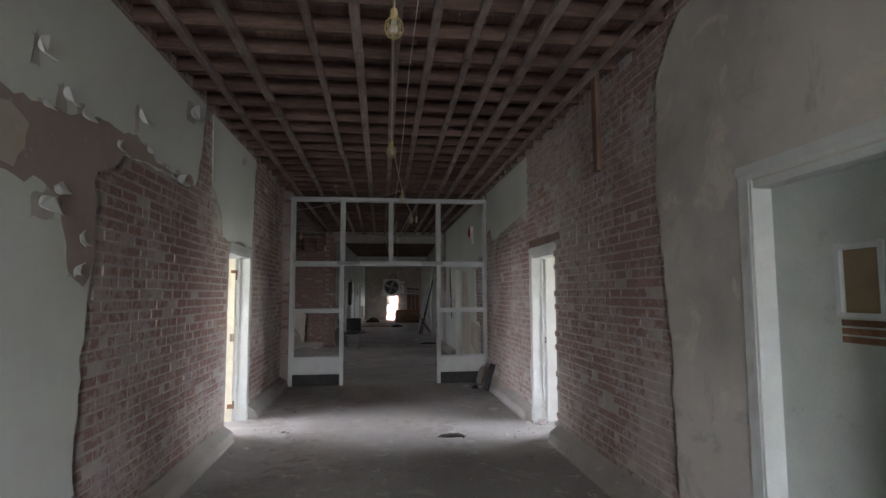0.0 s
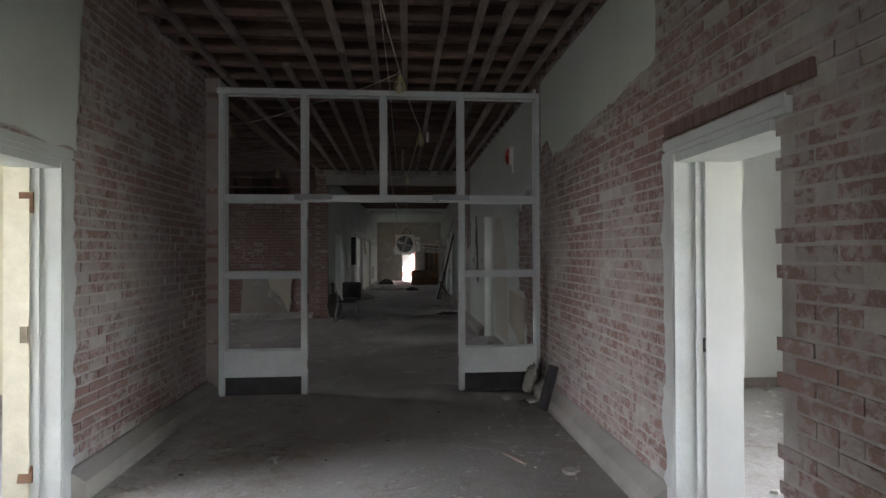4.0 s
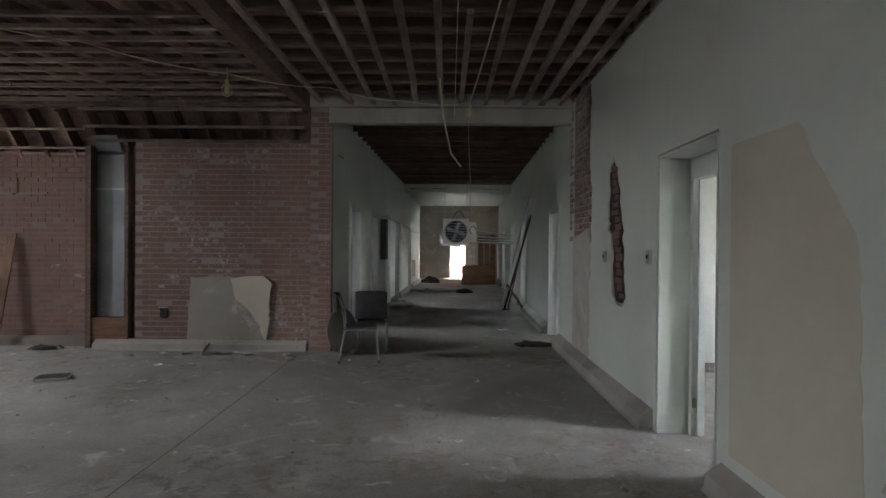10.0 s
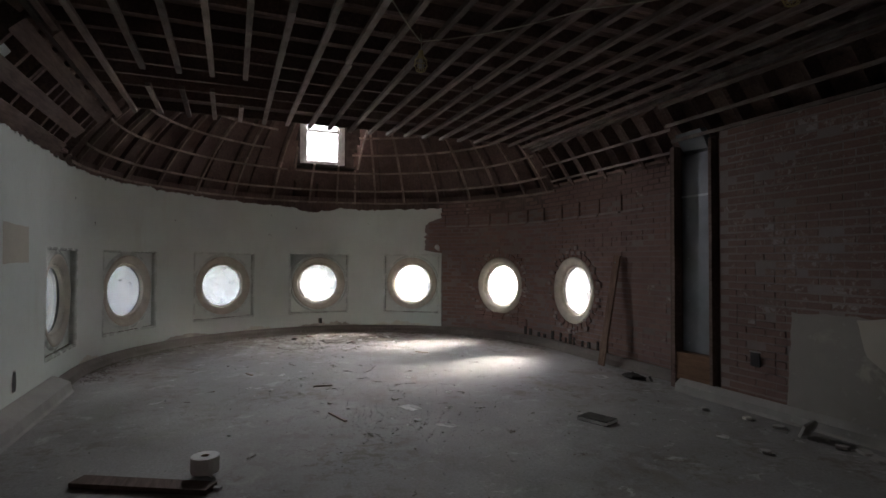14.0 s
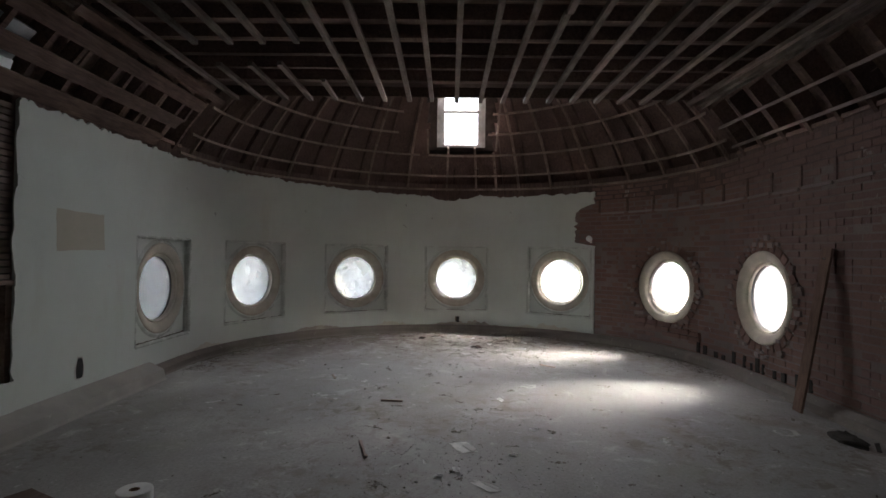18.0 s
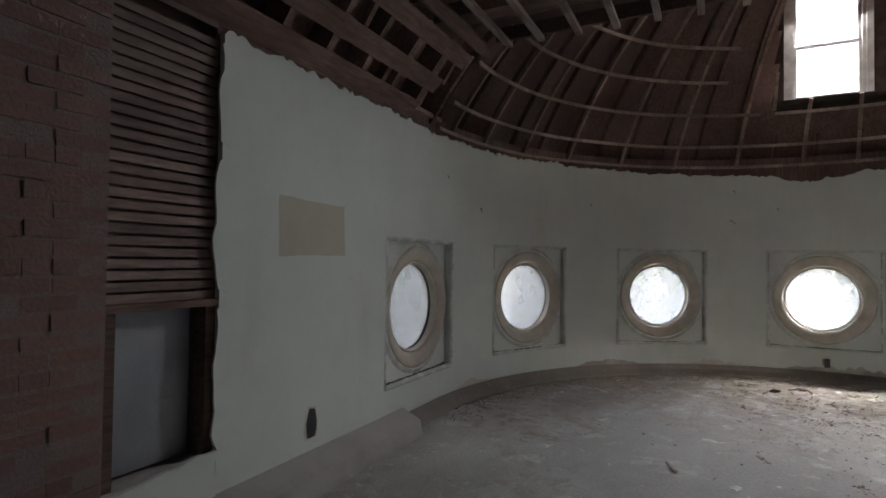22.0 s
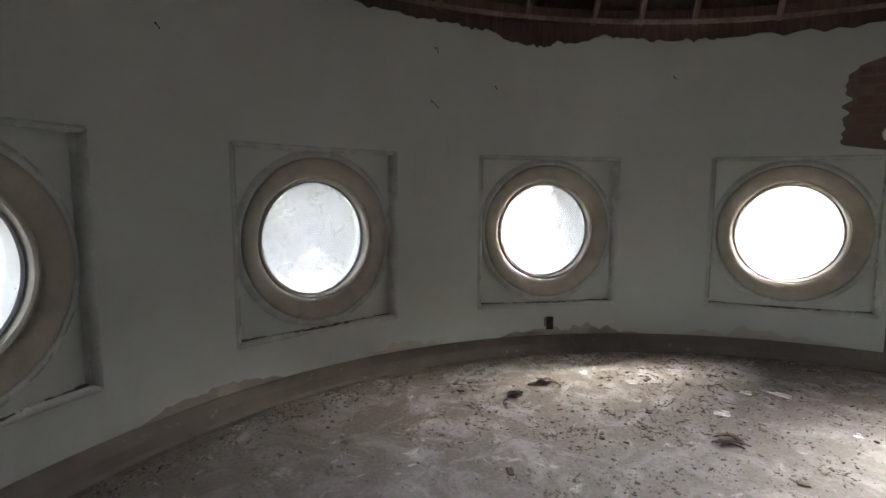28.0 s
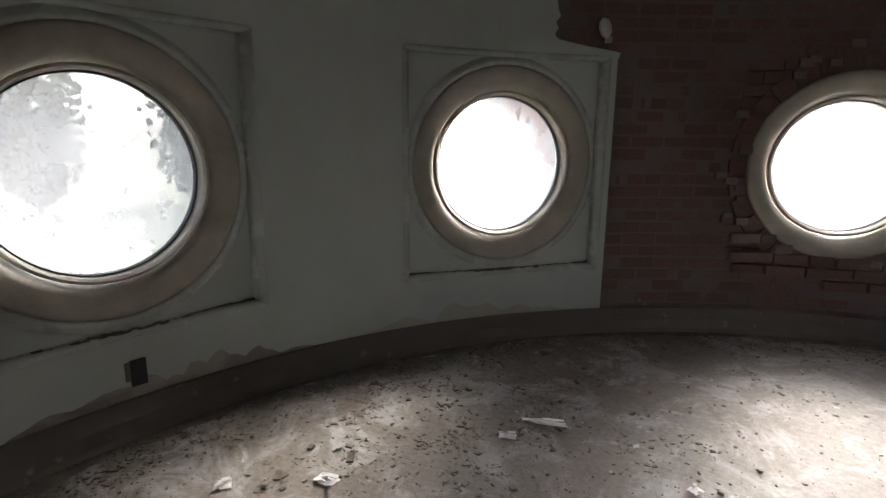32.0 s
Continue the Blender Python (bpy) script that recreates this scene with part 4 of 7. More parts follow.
    while y < Y_DROP - 0.1:
        sh.box(XBL - 0.2, y, 3.42, XR + 0.2, y + 0.06, Z_TOP - 0.001)
        y += 0.42
    setting_pieces("ceiling_joists_far", sh, M_JOIST, "dark joists across the far corridor", "joists", "joist")


build_ceilings()

DORMER_Y, DORMER_H, DORMER_X = 13.77, 0.46, -11.42


def build_dome():
    rnd = random.Random(4)
    # outer boards of the half dome
    sh, vs, fs = Shape(), [], []
    nz, na = 16, 144
    ez = 0.26
    zs = [2.80 + (4.99 - 2.80) * k / nz for k in range(nz + 1)]
    for z in zs:
        for k in range(na + 1):
            a = math.pi * (k / na - 0.5)
            r = dome_r(z, ez)
            vs.append((CX - math.cos(a) * r, CY + math.sin(a) * r, z))
    for j in range(nz):
        for k in range(na):
            q = [j * (na + 1) + k, j * (na + 1) + k + 1, (j + 1) * (na + 1) + k + 1, (j + 1) * (na + 1) + k]
            c = sum((Vector(vs[i]) for i in q), Vector()) / 4
            if abs(c.y - DORMER_Y) < DORMER_H + 0.14 and c.x < CX - 0.6 and c.z > 3.46:
                continue
            fs.append(tuple(q))
    sh.add(vs, fs)
    sh.box(CX - 1.4, CY - 1.4, 4.97, CX + 0.1, CY + 1.4, 5.0)
    sh.box(CX - 0.05, CY - R - 0.3, Z_TOP, CX + 0.1, CY + R + 0.3, 5.2)
    sh.box(CX - 0.06, CY - R - 0.4, Z_TOP, CX + 0.1, CY - R + 0.0, 3.9).box(CX - 0.06, CY + R, Z_TOP, CX + 0.1, CY + R + 0.4, 3.9)
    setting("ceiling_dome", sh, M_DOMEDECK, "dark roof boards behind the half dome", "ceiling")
    # shell over the straight sides
    sh = Shape()
    for sg in (-1, 1):
        pr = [(dome_r(z, ez), z) for z in (2.80, 3.1, 3.4, 3.7, 3.9)]
        for (r0, z0), (r1, z1) in zip(pr, pr[1:]):
            p = [(CX, CY + sg * r0, z0), (XL - 0.05, CY + sg * r0, z0), (XL - 0.05, CY + sg * r1, z1), (CX, CY + sg * r1, z1)]
            sh.add(p, [(0, 1, 2, 3)])
        ya, yb = sorted((CY + sg * (R + 0.01), CY + sg * (R + 0.36)))
        sh.box(CX - 0.05, ya, 2.82, XL - 0.36 if sg < 0 else XBL, yb, 2.86)
    setting("ceiling_cove_boards", sh, M_DECK, "dark boards behind the sloping cove", "ceiling")
    # ribs
    ribs = tagged(new("dome_ribs"), "brown timber ribs of the half dome", "ribs", kind="structure")
    for deg in (-85, -75, -63.9, -52.2, -39.4, -27.2, -14.5, -2.3, 6.8, 13.0, 20.0, 30.0, 42.2, 54, 65, 76, 86):
        sh = Shape()
        a = radians(deg)
        tops = 3.38 if deg == 13.0 else 4.55
        zz = [2.74 + (tops - 2.74) * i / 10 for i in range(11)]
        for z0, z1 in zip(zz, zz[1:]):
            p = [Vector((CX - math.cos(a) * (dome_r(z, 0.03)), CY + math.sin(a) * dome_r(z, 0.03), z)) for z in (z0, z1)]
            if abs(p[1].y - DORMER_Y) < DORMER_H + 0.06 and p[0].z > 3.40 and p[0].x < CX - 0.5:
                continue
            sh.beam(p[0], p[1] + (p[1] - p[0]) * 0.04, 0.038, 0.045, outward(a * R))
        part("rib", sh, M_RIB, ribs)
    # deep rafters behind them
    rafters = tagged(new("dome_rafters"), "dark rafters of the half dome", "rafters", kind="structure")
    for k in range(-12, 13):
        sh = Shape()
        a = radians(7.3 * k)
        zz = [2.80, 3.15, 3.5, 3.85, 4.2, 4.5]
        for z0, z1 in zip(zz, zz[1:]):
            p = [Vector((CX - math.cos(a) * dome_r(z, 0.16), CY + math.sin(a) * dome_r(z, 0.16), z)) for z in (z0, z1)]
            if abs(p[1].y - DORMER_Y) < DORMER_H + 0.12 and p[1].z > 3.46 and p[0].x < CX - 0.6:
                continue
            sh.beam(p[0], p[1], 0.034, 0.07, outward(a * R))
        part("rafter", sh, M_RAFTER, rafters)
    # pale laths beside the dormer
    for y, a, b in ((DORMER_Y + 0.63, 3.40, 4.55), (DORMER_Y - 0.62, 3.36, 3.72)):
        sh = Shape()
        zz = [a + (b - a) * k / 6 for k in range(7)]
        q = [Vector((CX - math.sqrt(dome_r(z, -0.02) ** 2 - (y - CY) ** 2), y, z)) for z in zz]
        for p0, p1 in zip(q, q[1:]):
            sh.beam(p0, p1, 0.035, 0.018, (1, 0, 0))
        part("lath", sh, M_LATH, ribs)
    # rings of lath
    for z in (2.75, 2.99, 3.33, 3.65, 3.93, 4.20):
        sh = Shape()
        r = dome_r(z, -0.015)
        ks = [math.pi * (k / 60 - 0.5) for k in range(61)]
        for a0, a1 in zip(ks, ks[1:]):
            p = [Vector((CX - math.cos(a) * r, CY + math.sin(a) * r, z + 0.01 * noise.noise((a * 3, z * 9, 0)))) for a in (a0, a1)]
            m = (p[0] + p[1]) / 2
            if abs(m.y - DORMER_Y) < DORMER_H + 0.02 and z > 3.5 and m.x < CX - 0.6:
                continue
            if (z > 3.5 and -0.40 < a0 < -0.05) or (z > 4.1 and -1.0 < a0 < -0.2) or (3.2 < z < 3.5 and -0.24 < a0 < -0.18):
                continue
            sh.beam(p[0], p[1], 0.020, 0.036)
        setting("dome_ring", sh, M_LATH, "horizontal lath of the half dome", "lath")
    # straight coves
    for sg, x1 in ((-1, XL - 0.4), (1, XBL - 0.35)):
        sh = Shape()
        x = CX + 0.1
        while x < x1:
            for z0, z1 in ((2.82, 3.1), (3.1, 3.42)):
                sh.beam((x, CY + sg * dome_r(z0, 0.12), z0), (x, CY + sg * dome_r(z1, 0.12), z1), 0.05, 0.20, (0, sg, 0))
            x += 0.41
        setting_pieces("cove_rafters", sh, M_COVE, "dark rafters of the sloping cove", "rafters", "rafter")
        sh = Shape()
        if sg < 0:
            for z, h, xe in ((2.80, 0.17, -7.30), (3.03, 0.15, -7.46), (3.28, 0.15, -7.66)):
                sh.beam((xe, CY - dome_r(z, 0.0), z), (CH1 - rnd.uniform(0, 0.2), CY - dome_r(z, 0.0), z), 0.024, h, (0, 0.72, 0.7))
            sh.beam((CX, CY - dome_r(3.43), 3.45), (XL - 0.1, CY - dome_r(3.43), 3.45), 0.06, 0.05)
            sh.beam((-7.93, CY - dome_r(3.40) + 0.03, 3.41), (-5.2, CY - dome_r(3.40) + 0.03, 3.41), 0.024, 0.09, (0, 0.72, 0.7))
            for k, (x, z) in enumerate(((-7.35, 2.92), (-6.75, 2.92), (-6.1, 2.92), (-7.55, 3.16), (-6.95, 3.16), (-6.3, 3.16), (-5.6, 3.16))):
                sh.beam((x, CY - dome_r(z - 0.08, 0.03), z - 0.08), (x + rnd.uniform(-0.02, 0.02), CY - dome_r(z + 0.08, 0.03), z + 0.08), 0.045, 0.03, (0, 1, 0))
        else:
            for z in (2.90, 3.14, 3.40):
                sh.beam((CX, CY + dome_r(z), z), (-4.95, CY + dome_r(z), z), 0.016, 0.034)
            for z in (2.98, 3.16, 3.38):
                sh.beam((-4.9, Y_FARB + 0.02 - (z - 2.98) * 0.5, z), (XBL - 0.4, Y_FARB + 0.02 - (z - 2.98) * 0.5, z), 0.02, 0.04)
            sh.beam((CX, CY + dome_r(3.43), 3.45), (XL - 0.1, CY + dome_r(3.43), 3.45), 0.06, 0.05)
        setting_pieces("cove_rails", sh, M_COVE if sg < 0 else M_STRIP_X, "rough boards nailed along the sloping cove", "boards", "board")
    # dormer
    sh = Shape()
    xs = [DORMER_X - 0.14 + (CX - 0.9 - DORMER_X + 0.14) * k / 12 for k in range(13)]
    for sg in (-1, 1):
        y = DORMER_Y + sg * (DORMER_H + 0.58)
        ya, yb = sorted((DORMER_Y + sg * (DORMER_H + 0.52), DORMER_Y + sg * (DORMER_H + 0.64)))
        for x0, x1 in zip(xs, xs[1:]):
            q = []
            for x in (x0, x1):
                rr = math.hypot(x - CX, y - CY)
                zlow = 0.6 + math.sqrt(max(0.01, (4.18 + 0.36) ** 2 - rr * rr)) if rr < 4.45 else 3.3
                q.append(max(3.4, min(5.15, zlow)))
            sh.hexa([(x0, ya, q[0]), (x1, ya, q[1]), (x1, yb, q[1]), (x0, yb, q[0]), (x0, ya, 5.2), (x1, ya, 5.2), (x1, yb, 5.2), (x0, yb, 5.2)])
    sh.box(DORMER_X - 0.14, DORMER_Y - 1.1, 5.16, CX - 0.3, DORMER_Y + 1.1, 5.24)
    wall_boxes(sh, "y", DORMER_X - 0.12, DORMER_X - 0.06, DORMER_Y - 1.1, DORMER_Y + 1.1, 3.30, 5.2, [(DORMER_Y - 0.41, DORMER_Y + 0.41, 3.56, 5.02)])
    sh.box(DORMER_X - 0.1, DORMER_Y - 0.6, 3.42, DORMER_X + 0.50, DORMER_Y + 0.6, 3.48)
    # board colour kept near black so the dormer lamp leaves the cheeks dim
    setting("wall_dormer", sh, M_DORMER_DIM, "boarded sides of the dormer, coloured dark as in shade", "wall")
    win = tagged(base("window_dormer", "dormer sash window, weathered white frame coloured grey as backlit", "window"), kind="structure")
    X = DORMER_X - 0.055
    y0, y1, z0, z1, zm = DORMER_Y - 0.41, DORMER_Y + 0.41, 3.56, 5.02, 4.29
    fr = Shape().box(X - 0.05, y0, z0, X + 0.05, y0 + 0.05, z1).box(X - 0.05, y1 - 0.05, z0, X + 0.05, y1, z1).box(X - 0.05, y0 + 0.05, z1 - 0.05, X + 0.05, y1 - 0.05, z1)
    part("window_frame", fr, M_WEATHERED_BACKLIT, win)
    part("casing", Shape().box(X + 0.051, y0 - 0.06, z0 - 0.07, X + 0.058, y0 + 0.01, z1 + 0.06).box(X + 0.051, y1 - 0.01, z0 - 0.07, X + 0.068, y1 + 0.06, z1 + 0.06).box(X + 0.051, y0 + 0.01, z0 - 0.07, X + 0.068, y1 - 0.01, z0), M_WEATHERED_BACKLIT, win)
    part("window_sill", Shape().box(X - 0.05, y0 + 0.05, z0, X + 0.10, y1 - 0.05, z0 + 0.05), M_WEATHERED_BACKLIT, win)
    for a, b, dx in ((z0 + 0.05, zm, 0.02), (zm, z1 - 0.05, -0.015)):
        sash = Shape()
        sash.box(X + dx - 0.015, y0 + 0.05, a, X + dx + 0.015, y0 + 0.085, b).box(X + dx - 0.015, y1 - 0.085, a, X + dx + 0.015, y1 - 0.05, b)
        sash.box(X + dx - 0.015, y0 + 0.085, a, X + dx + 0.015, y1 - 0.085, a + 0.03).box(X + dx - 0.015, y0 + 0.085, b - 0.03, X + dx + 0.015, y1 - 0.085, b)
        so = part("sash", sash, M_WEATHERED_BACKLIT, win)
        pane = part("pane", Shape().box(X + dx - 0.003, y0 + 0.08, a + 0.025, X + dx + 0.003, y1 - 0.08, b - 0.025), M_GLASS, so)
        pane.visible_shadow = False


build_dome()

# ---------- side rooms ----------
def build_room(name, x0, x1, y0, y1, material, ceil, win, low=0.8):
    """A plain side room behind a doorway; win: (axis, from, to) of the window in its outer wall."""
    sh = Shape()
    left = x1 < 0
    xo = x0 if left else x1
    wall_boxes(sh, "y", xo - 0.15, xo, y0, y1, 0, ceil, [(win[0], win[1], low, 2.3)])
    wall_boxes(sh, "x", y0 - 0.06, y0, x0, x1, 0, ceil, [])
    wall_boxes(sh, "x", y1, y1 + 0.06, x0, x1, 0, ceil, [])
    sh.box(x0, y0, ceil, x1, y1, ceil + 0.1)
    setting("wall_" + name, sh, material, "plain plastered walls of a side room", "wall")
    bd = Shape()
    bd.box(x0 + 0.02, y1 - 0.016, 0.0, x1, y1 - 0.001, 0.11).box(xo + 0.001 if left else xo - 0.166, y0, 0.0, xo + 0.016 if left else xo - 0.151, y1 - 0.017, 0.11)
    setting("baseboard_" + name, bd, M_BASE, "dark brown skirting of a side room", "baseboard")


def rooms():
    build_room("room_left", -4.4, XL - 0.28, 3.6, 9.6, M_YELLOW, 3.1, (5.6, 7.4))
    build_room("room_right", XR + 0.35, 5.0, 3.0, 9.6, M_WHITEWALL, 3.1, (5.1, 6.9))
    build_room("room_right_mid", XR + 0.35, 6.3, 10.6, 15.8, M_WHITEWALL, 3.1, (12.2, 13.0), 1.2)
    for k, (a, b, c) in enumerate(((16.2, 20.0, 17.2), (20.2, 23.9, 21.6), (24.1, 27.2, 24.9), (27.4, 31.0, 28.4))):
        build_room("room_right_far_%d" % (k + 1), XR + 0.35, 6.3, a, b, M_DIMWALL, 3.1, (c - 0.3, c + 0.3), 1.3)
    for k, (a, b, c) in enumerate(((17.75, 19.5, 18.5), (19.6, 21.4, 20.5), (21.5, 23.5, 22.6), (23.6, 26.5, 24.4), (26.7, 30.0, 27.9))):
        build_room("room_left_far_%d" % (k + 1), -5.4, XBL - 0.31, a, b, M_DIMWALL, 3.1, (c - 0.2, c + 0.2), 1.5)
    # dropped beam, plastered ceiling behind it, and the room at the end
    setting("ceiling_drop_beam", Shape().box(XBL - 0.1, Y_DROP, 3.20, XR + 0.1, Y_DROP + 0.16, Z_TOP), M_GREEN, "stained plastered beam across the far corridor", "beam")
    setting("beam_stain", Shape().slab(ragged([(XBL + 0.15, 3.27), (XBL + 1.3, 3.285), (XBL + 1.35, 3.31), (XBL + 0.2, 3.32)], 0.05, 0.02, 77), lambda u, v, d: (u, Y_DROP - d, v), 0.004).slab(ragged([(XR - 1.3, 3.29), (XR - 0.2, 3.24), (XR - 0.15, 3.27), (XR - 1.2, 3.33)], 0.05, 0.02, 78), lambda u, v, d: (u, Y_DROP - d, v), 0.004), M_CURB, "dark flaked streaks on the beam", "stain")
    setting("ceiling_far_plaster", Shape().box(XBL - 0.1, Y_DROP + 0.162, 3.22, XR + 0.1, Y_HEAD + 0.1, 3.30), M_GREEN, "plastered ceiling of the far corridor", "ceiling")
    sh = Shape().box(XBL - 0.3, Y_HEAD + 0.1, 3.0, XR + 0.34, Y_HEAD + 0.3, Z_TOP).box(-3.0, Y_HEAD + 0.1, 0, XBL - 0.02, Y_HEAD + 0.3, Z_TOP).box(XR - 0.02, Y_HEAD + 0.1, 0, 4.0, Y_HEAD + 0.3, Z_TOP)
    setting("wall_header", sh, M_CEMENT, "brown-grey wall with a wide opening", "wall")
    sh = Shape()
    wall_boxes(sh, "x", Y_END, Y_END + 0.2, -3.0, 4.0, 0, Z_TOP, [(-0.12, 0.58, 0, 2.05)])
    wall_boxes(sh, "y", -3.0, -2.9, Y_HEAD + 0.3, Y_END, 0, Z_TOP, [])
    wall_boxes(sh, "y", 4.0, 4.1, Y_HEAD + 0.3, Y_END, 0, Z_TOP, [])
    setting("wall_end", sh, M_CEMENT, "brown-grey wall at the end of the corridor", "wall")


rooms()


def exit_door():
    """The glazed door at the end, ajar against the daylight."""
    d = tagged(base("door_exit", "half-open white glazed door against the daylight", "door"), kind="structure")
    y = Y_END + 0.9
    x0, x1 = -0.16, 0.40
    for x in (x0 - 0.25, x1):
        part("stile", Shape().box(x, y, 0.02, x + 0.08, y + 0.04, 2.08), M_FRAME, d)
    for z, h in ((0.02, 0.26), (0.78, 0.05), (1.16, 0.05), (1.54, 0.05), (1.95, 0.10)):
        part("rail", Shape().box(x0 - 0.17, y + 0.004, z, x1, y + 0.036, z + h), M_FRAME, d)
    part("side_panel", Shape().box(x1 + 0.09, y - 0.3, 0.9, x1 + 0.60, y - 0.27, 2.1), M_FRAME, d)


exit_door()
LIGHTS = [(DORMER_X - 0.17, DORMER_Y, 4.29, (CX + 2.5, DORMER_Y, 0.8), 0.78, 1.40, 3.4),
          (-4.3, 6.5, 1.95, (0.4, 6.9, 0.0), 1.7, 0.72, 1.5), (4.9, 6.0, 1.95, (0, 6.5, 0.0), 1.7, 0.72, 0.75), (6.2, 12.6, 1.98, (0.8, 13.0, 0.0), 0.75, 0.6, 0.34),
          # added fill from behind the start, through an unseen opening
          (0.1, Y0 - 0.1, 1.7, (0.1, 6.0, 1.0), 0.95, 1.45, 1.15, (0.97, 0.97, 1.0))]
LIGHTS += [(6.2, y, 2.02, (0.5, y + 1.0, 0.0), 0.58, 0.5, w) for y, w in ((17.2, 0.22), (21.6, 0.30), (24.9, 0.26), (28.4, 0.15))]
LIGHTS += [(-5.48, y, 2.05, (0, y + 0.3, 0.0), 0.38, 0.45, w) for y, w in ((18.5, 0.05), (20.5, 0.06), (22.6, 0.08), (24.4, 0.07), (27.9, 0.04))]
for _l in LIGHTS:
    area_lamp(*_l)

# ---------- outside ----------
setting("ground", Shape().box(-2500, -2500, -4.7, 2500, 2500, -4.5), plain("lawn", (0.25, 0.255, 0.18), 0.95, vary=0.3, scale=0.3), "wide grassy ground outside", "ground")

# ---------- partition ----------
PX = (-1.548, -0.668, 0.205, 1.080, 1.958)
def build_partition():
    pt = base("glazed_partition", "white-painted screen frame with its glass and doors gone", "partition", at=(0.15, Y_PART, 0))
    inv = Matrix.Translation((0.15, Y_PART, 0)).inverted()

    def add(name, sh, m, label=""):
        sh.v = [tuple(inv @ Vector(v)) for v in sh.v]
        return part(name, sh, m, pt, label)
    y0, y1 = Y_PART - 0.055, Y_PART + 0.055
    zt, zm, zr, zp = 3.34, 2.16, 1.315, 0.485
    for x in (PX[0], PX[4]):
        add("post", Shape().box(x - 0.030, y0 + 0.018, 0.0, x + 0.030, y1, zt - 0.03).box(x - 0.018, y0, 0.0, x + 0.018, y0 + 0.018, zt - 0.03), M_FRAME)
    for x in (PX[1], PX[3]):
        add("post", Shape().box(x - 0.032, y0 + 0.018, 0.0, x + 0.032, y1, zt - 0.03).box(x - 0.018, y0, 0.0, x + 0.018, y0 + 0.018, zt - 0.03), M_FRAME)
    add("mullion", Shape().box(PX[2] - 0.03, y0, zm + 0.035, PX[2] + 0.03, y1, zt - 0.03), M_FRAME)
    add("head_rail", Shape().box(PX[0] - 0.05, y0 - 0.004, zt - 0.03, PX[4] + 0.05, y1 + 0.004, zt + 0.03), M_FRAME)
    for a, b in ((0, 1), (1, 3), (3, 4)):
        add("transom", Shape().box(PX[a] + 0.03, y0 + 0.022, zm - 0.035, PX[b] - 0.03, y1 - 0.022, zm + 0.034).box(PX[a] + 0.032, y0 + 0.004, zm - 0.016, PX[b] - 0.032, y0 + 0.022, zm + 0.016), M_FRAME)
    for a, b in ((0, 1), (3, 4)):
        add("rail", Shape().box(PX[a] + 0.03, y0 + 0.022, zr - 0.028, PX[b] - 0.03, y1 - 0.022, zr + 0.028).box(PX[a] + 0.032, y0 + 0.004, zr - 0.013, PX[b] - 0.032, y0 + 0.022, zr + 0.013), M_FRAME)
        add("base_panel", Shape().box(PX[a] + 0.03, y0 + 0.01, 0.20, PX[b] - 0.03, y1 - 0.01, zp), M_FRAME)
        add("kick_board", Shape().box(PX[a] + 0.03, y0 + 0.025, 0.0, PX[b] - 0.03, y1 - 0.025, 0.20), M_BLACK, "black rubber kick board")
    for a, b, z0, z1 in ((0, 1, zp, zr - 0.028), (0, 1, zr + 0.028, zm - 0.035), (3, 4, zp, zr - 0.028), (3, 4, zr + 0.028, zm - 0.035), (0, 1, zm + 0.034, zt - 0.03), (1, 2, zm + 0.034, zt - 0.03), (2, 3, zm + 0.034, zt - 0.03), (3, 4, zm + 0.034, zt - 0.03)):
        xa, xb = PX[a] + (0.030 if a in (0, 4) else 0.032 if a in (1, 3) else 0.03), PX[b] - (0.030 if b in (0, 4) else 0.032 if b in (1, 3) else 0.03)
        t = 0.014
        st = Shape().box(xa, Y_PART + 0.012, z0, xa + t, Y_PART + 0.034, z1).box(xb - t, Y_PART + 0.012, z0, xb, Y_PART + 0.034, z1)
        st.box(xa + t, Y_PART + 0.012, z0, xb - t, Y_PART + 0.034, z0 + t).box(xa + t, Y_PART + 0.012, z1 - t, xb - t, Y_PART + 0.034, z1)
        add("glazing_bead", st, M_FRAME)
    setting("wall_stub", Shape().box(XL - 0.02, y0 + 0.012, 0.0, PX[0] - 0.042, Y_NEAR - 0.013, Z_CEIL), M_MORTAR_MID, "brick stub beside the screen", "wall")
    setting("stub_plaster", Shape().box(PX[0] - 0.041, y0 + 0.02, 0.0, PX[0] - 0.031, Y_NEAR + 0.002, Z_CEIL), M_GREEN, "pale plastered end of the brick wall", "plaster")
    return pt


build_partition()


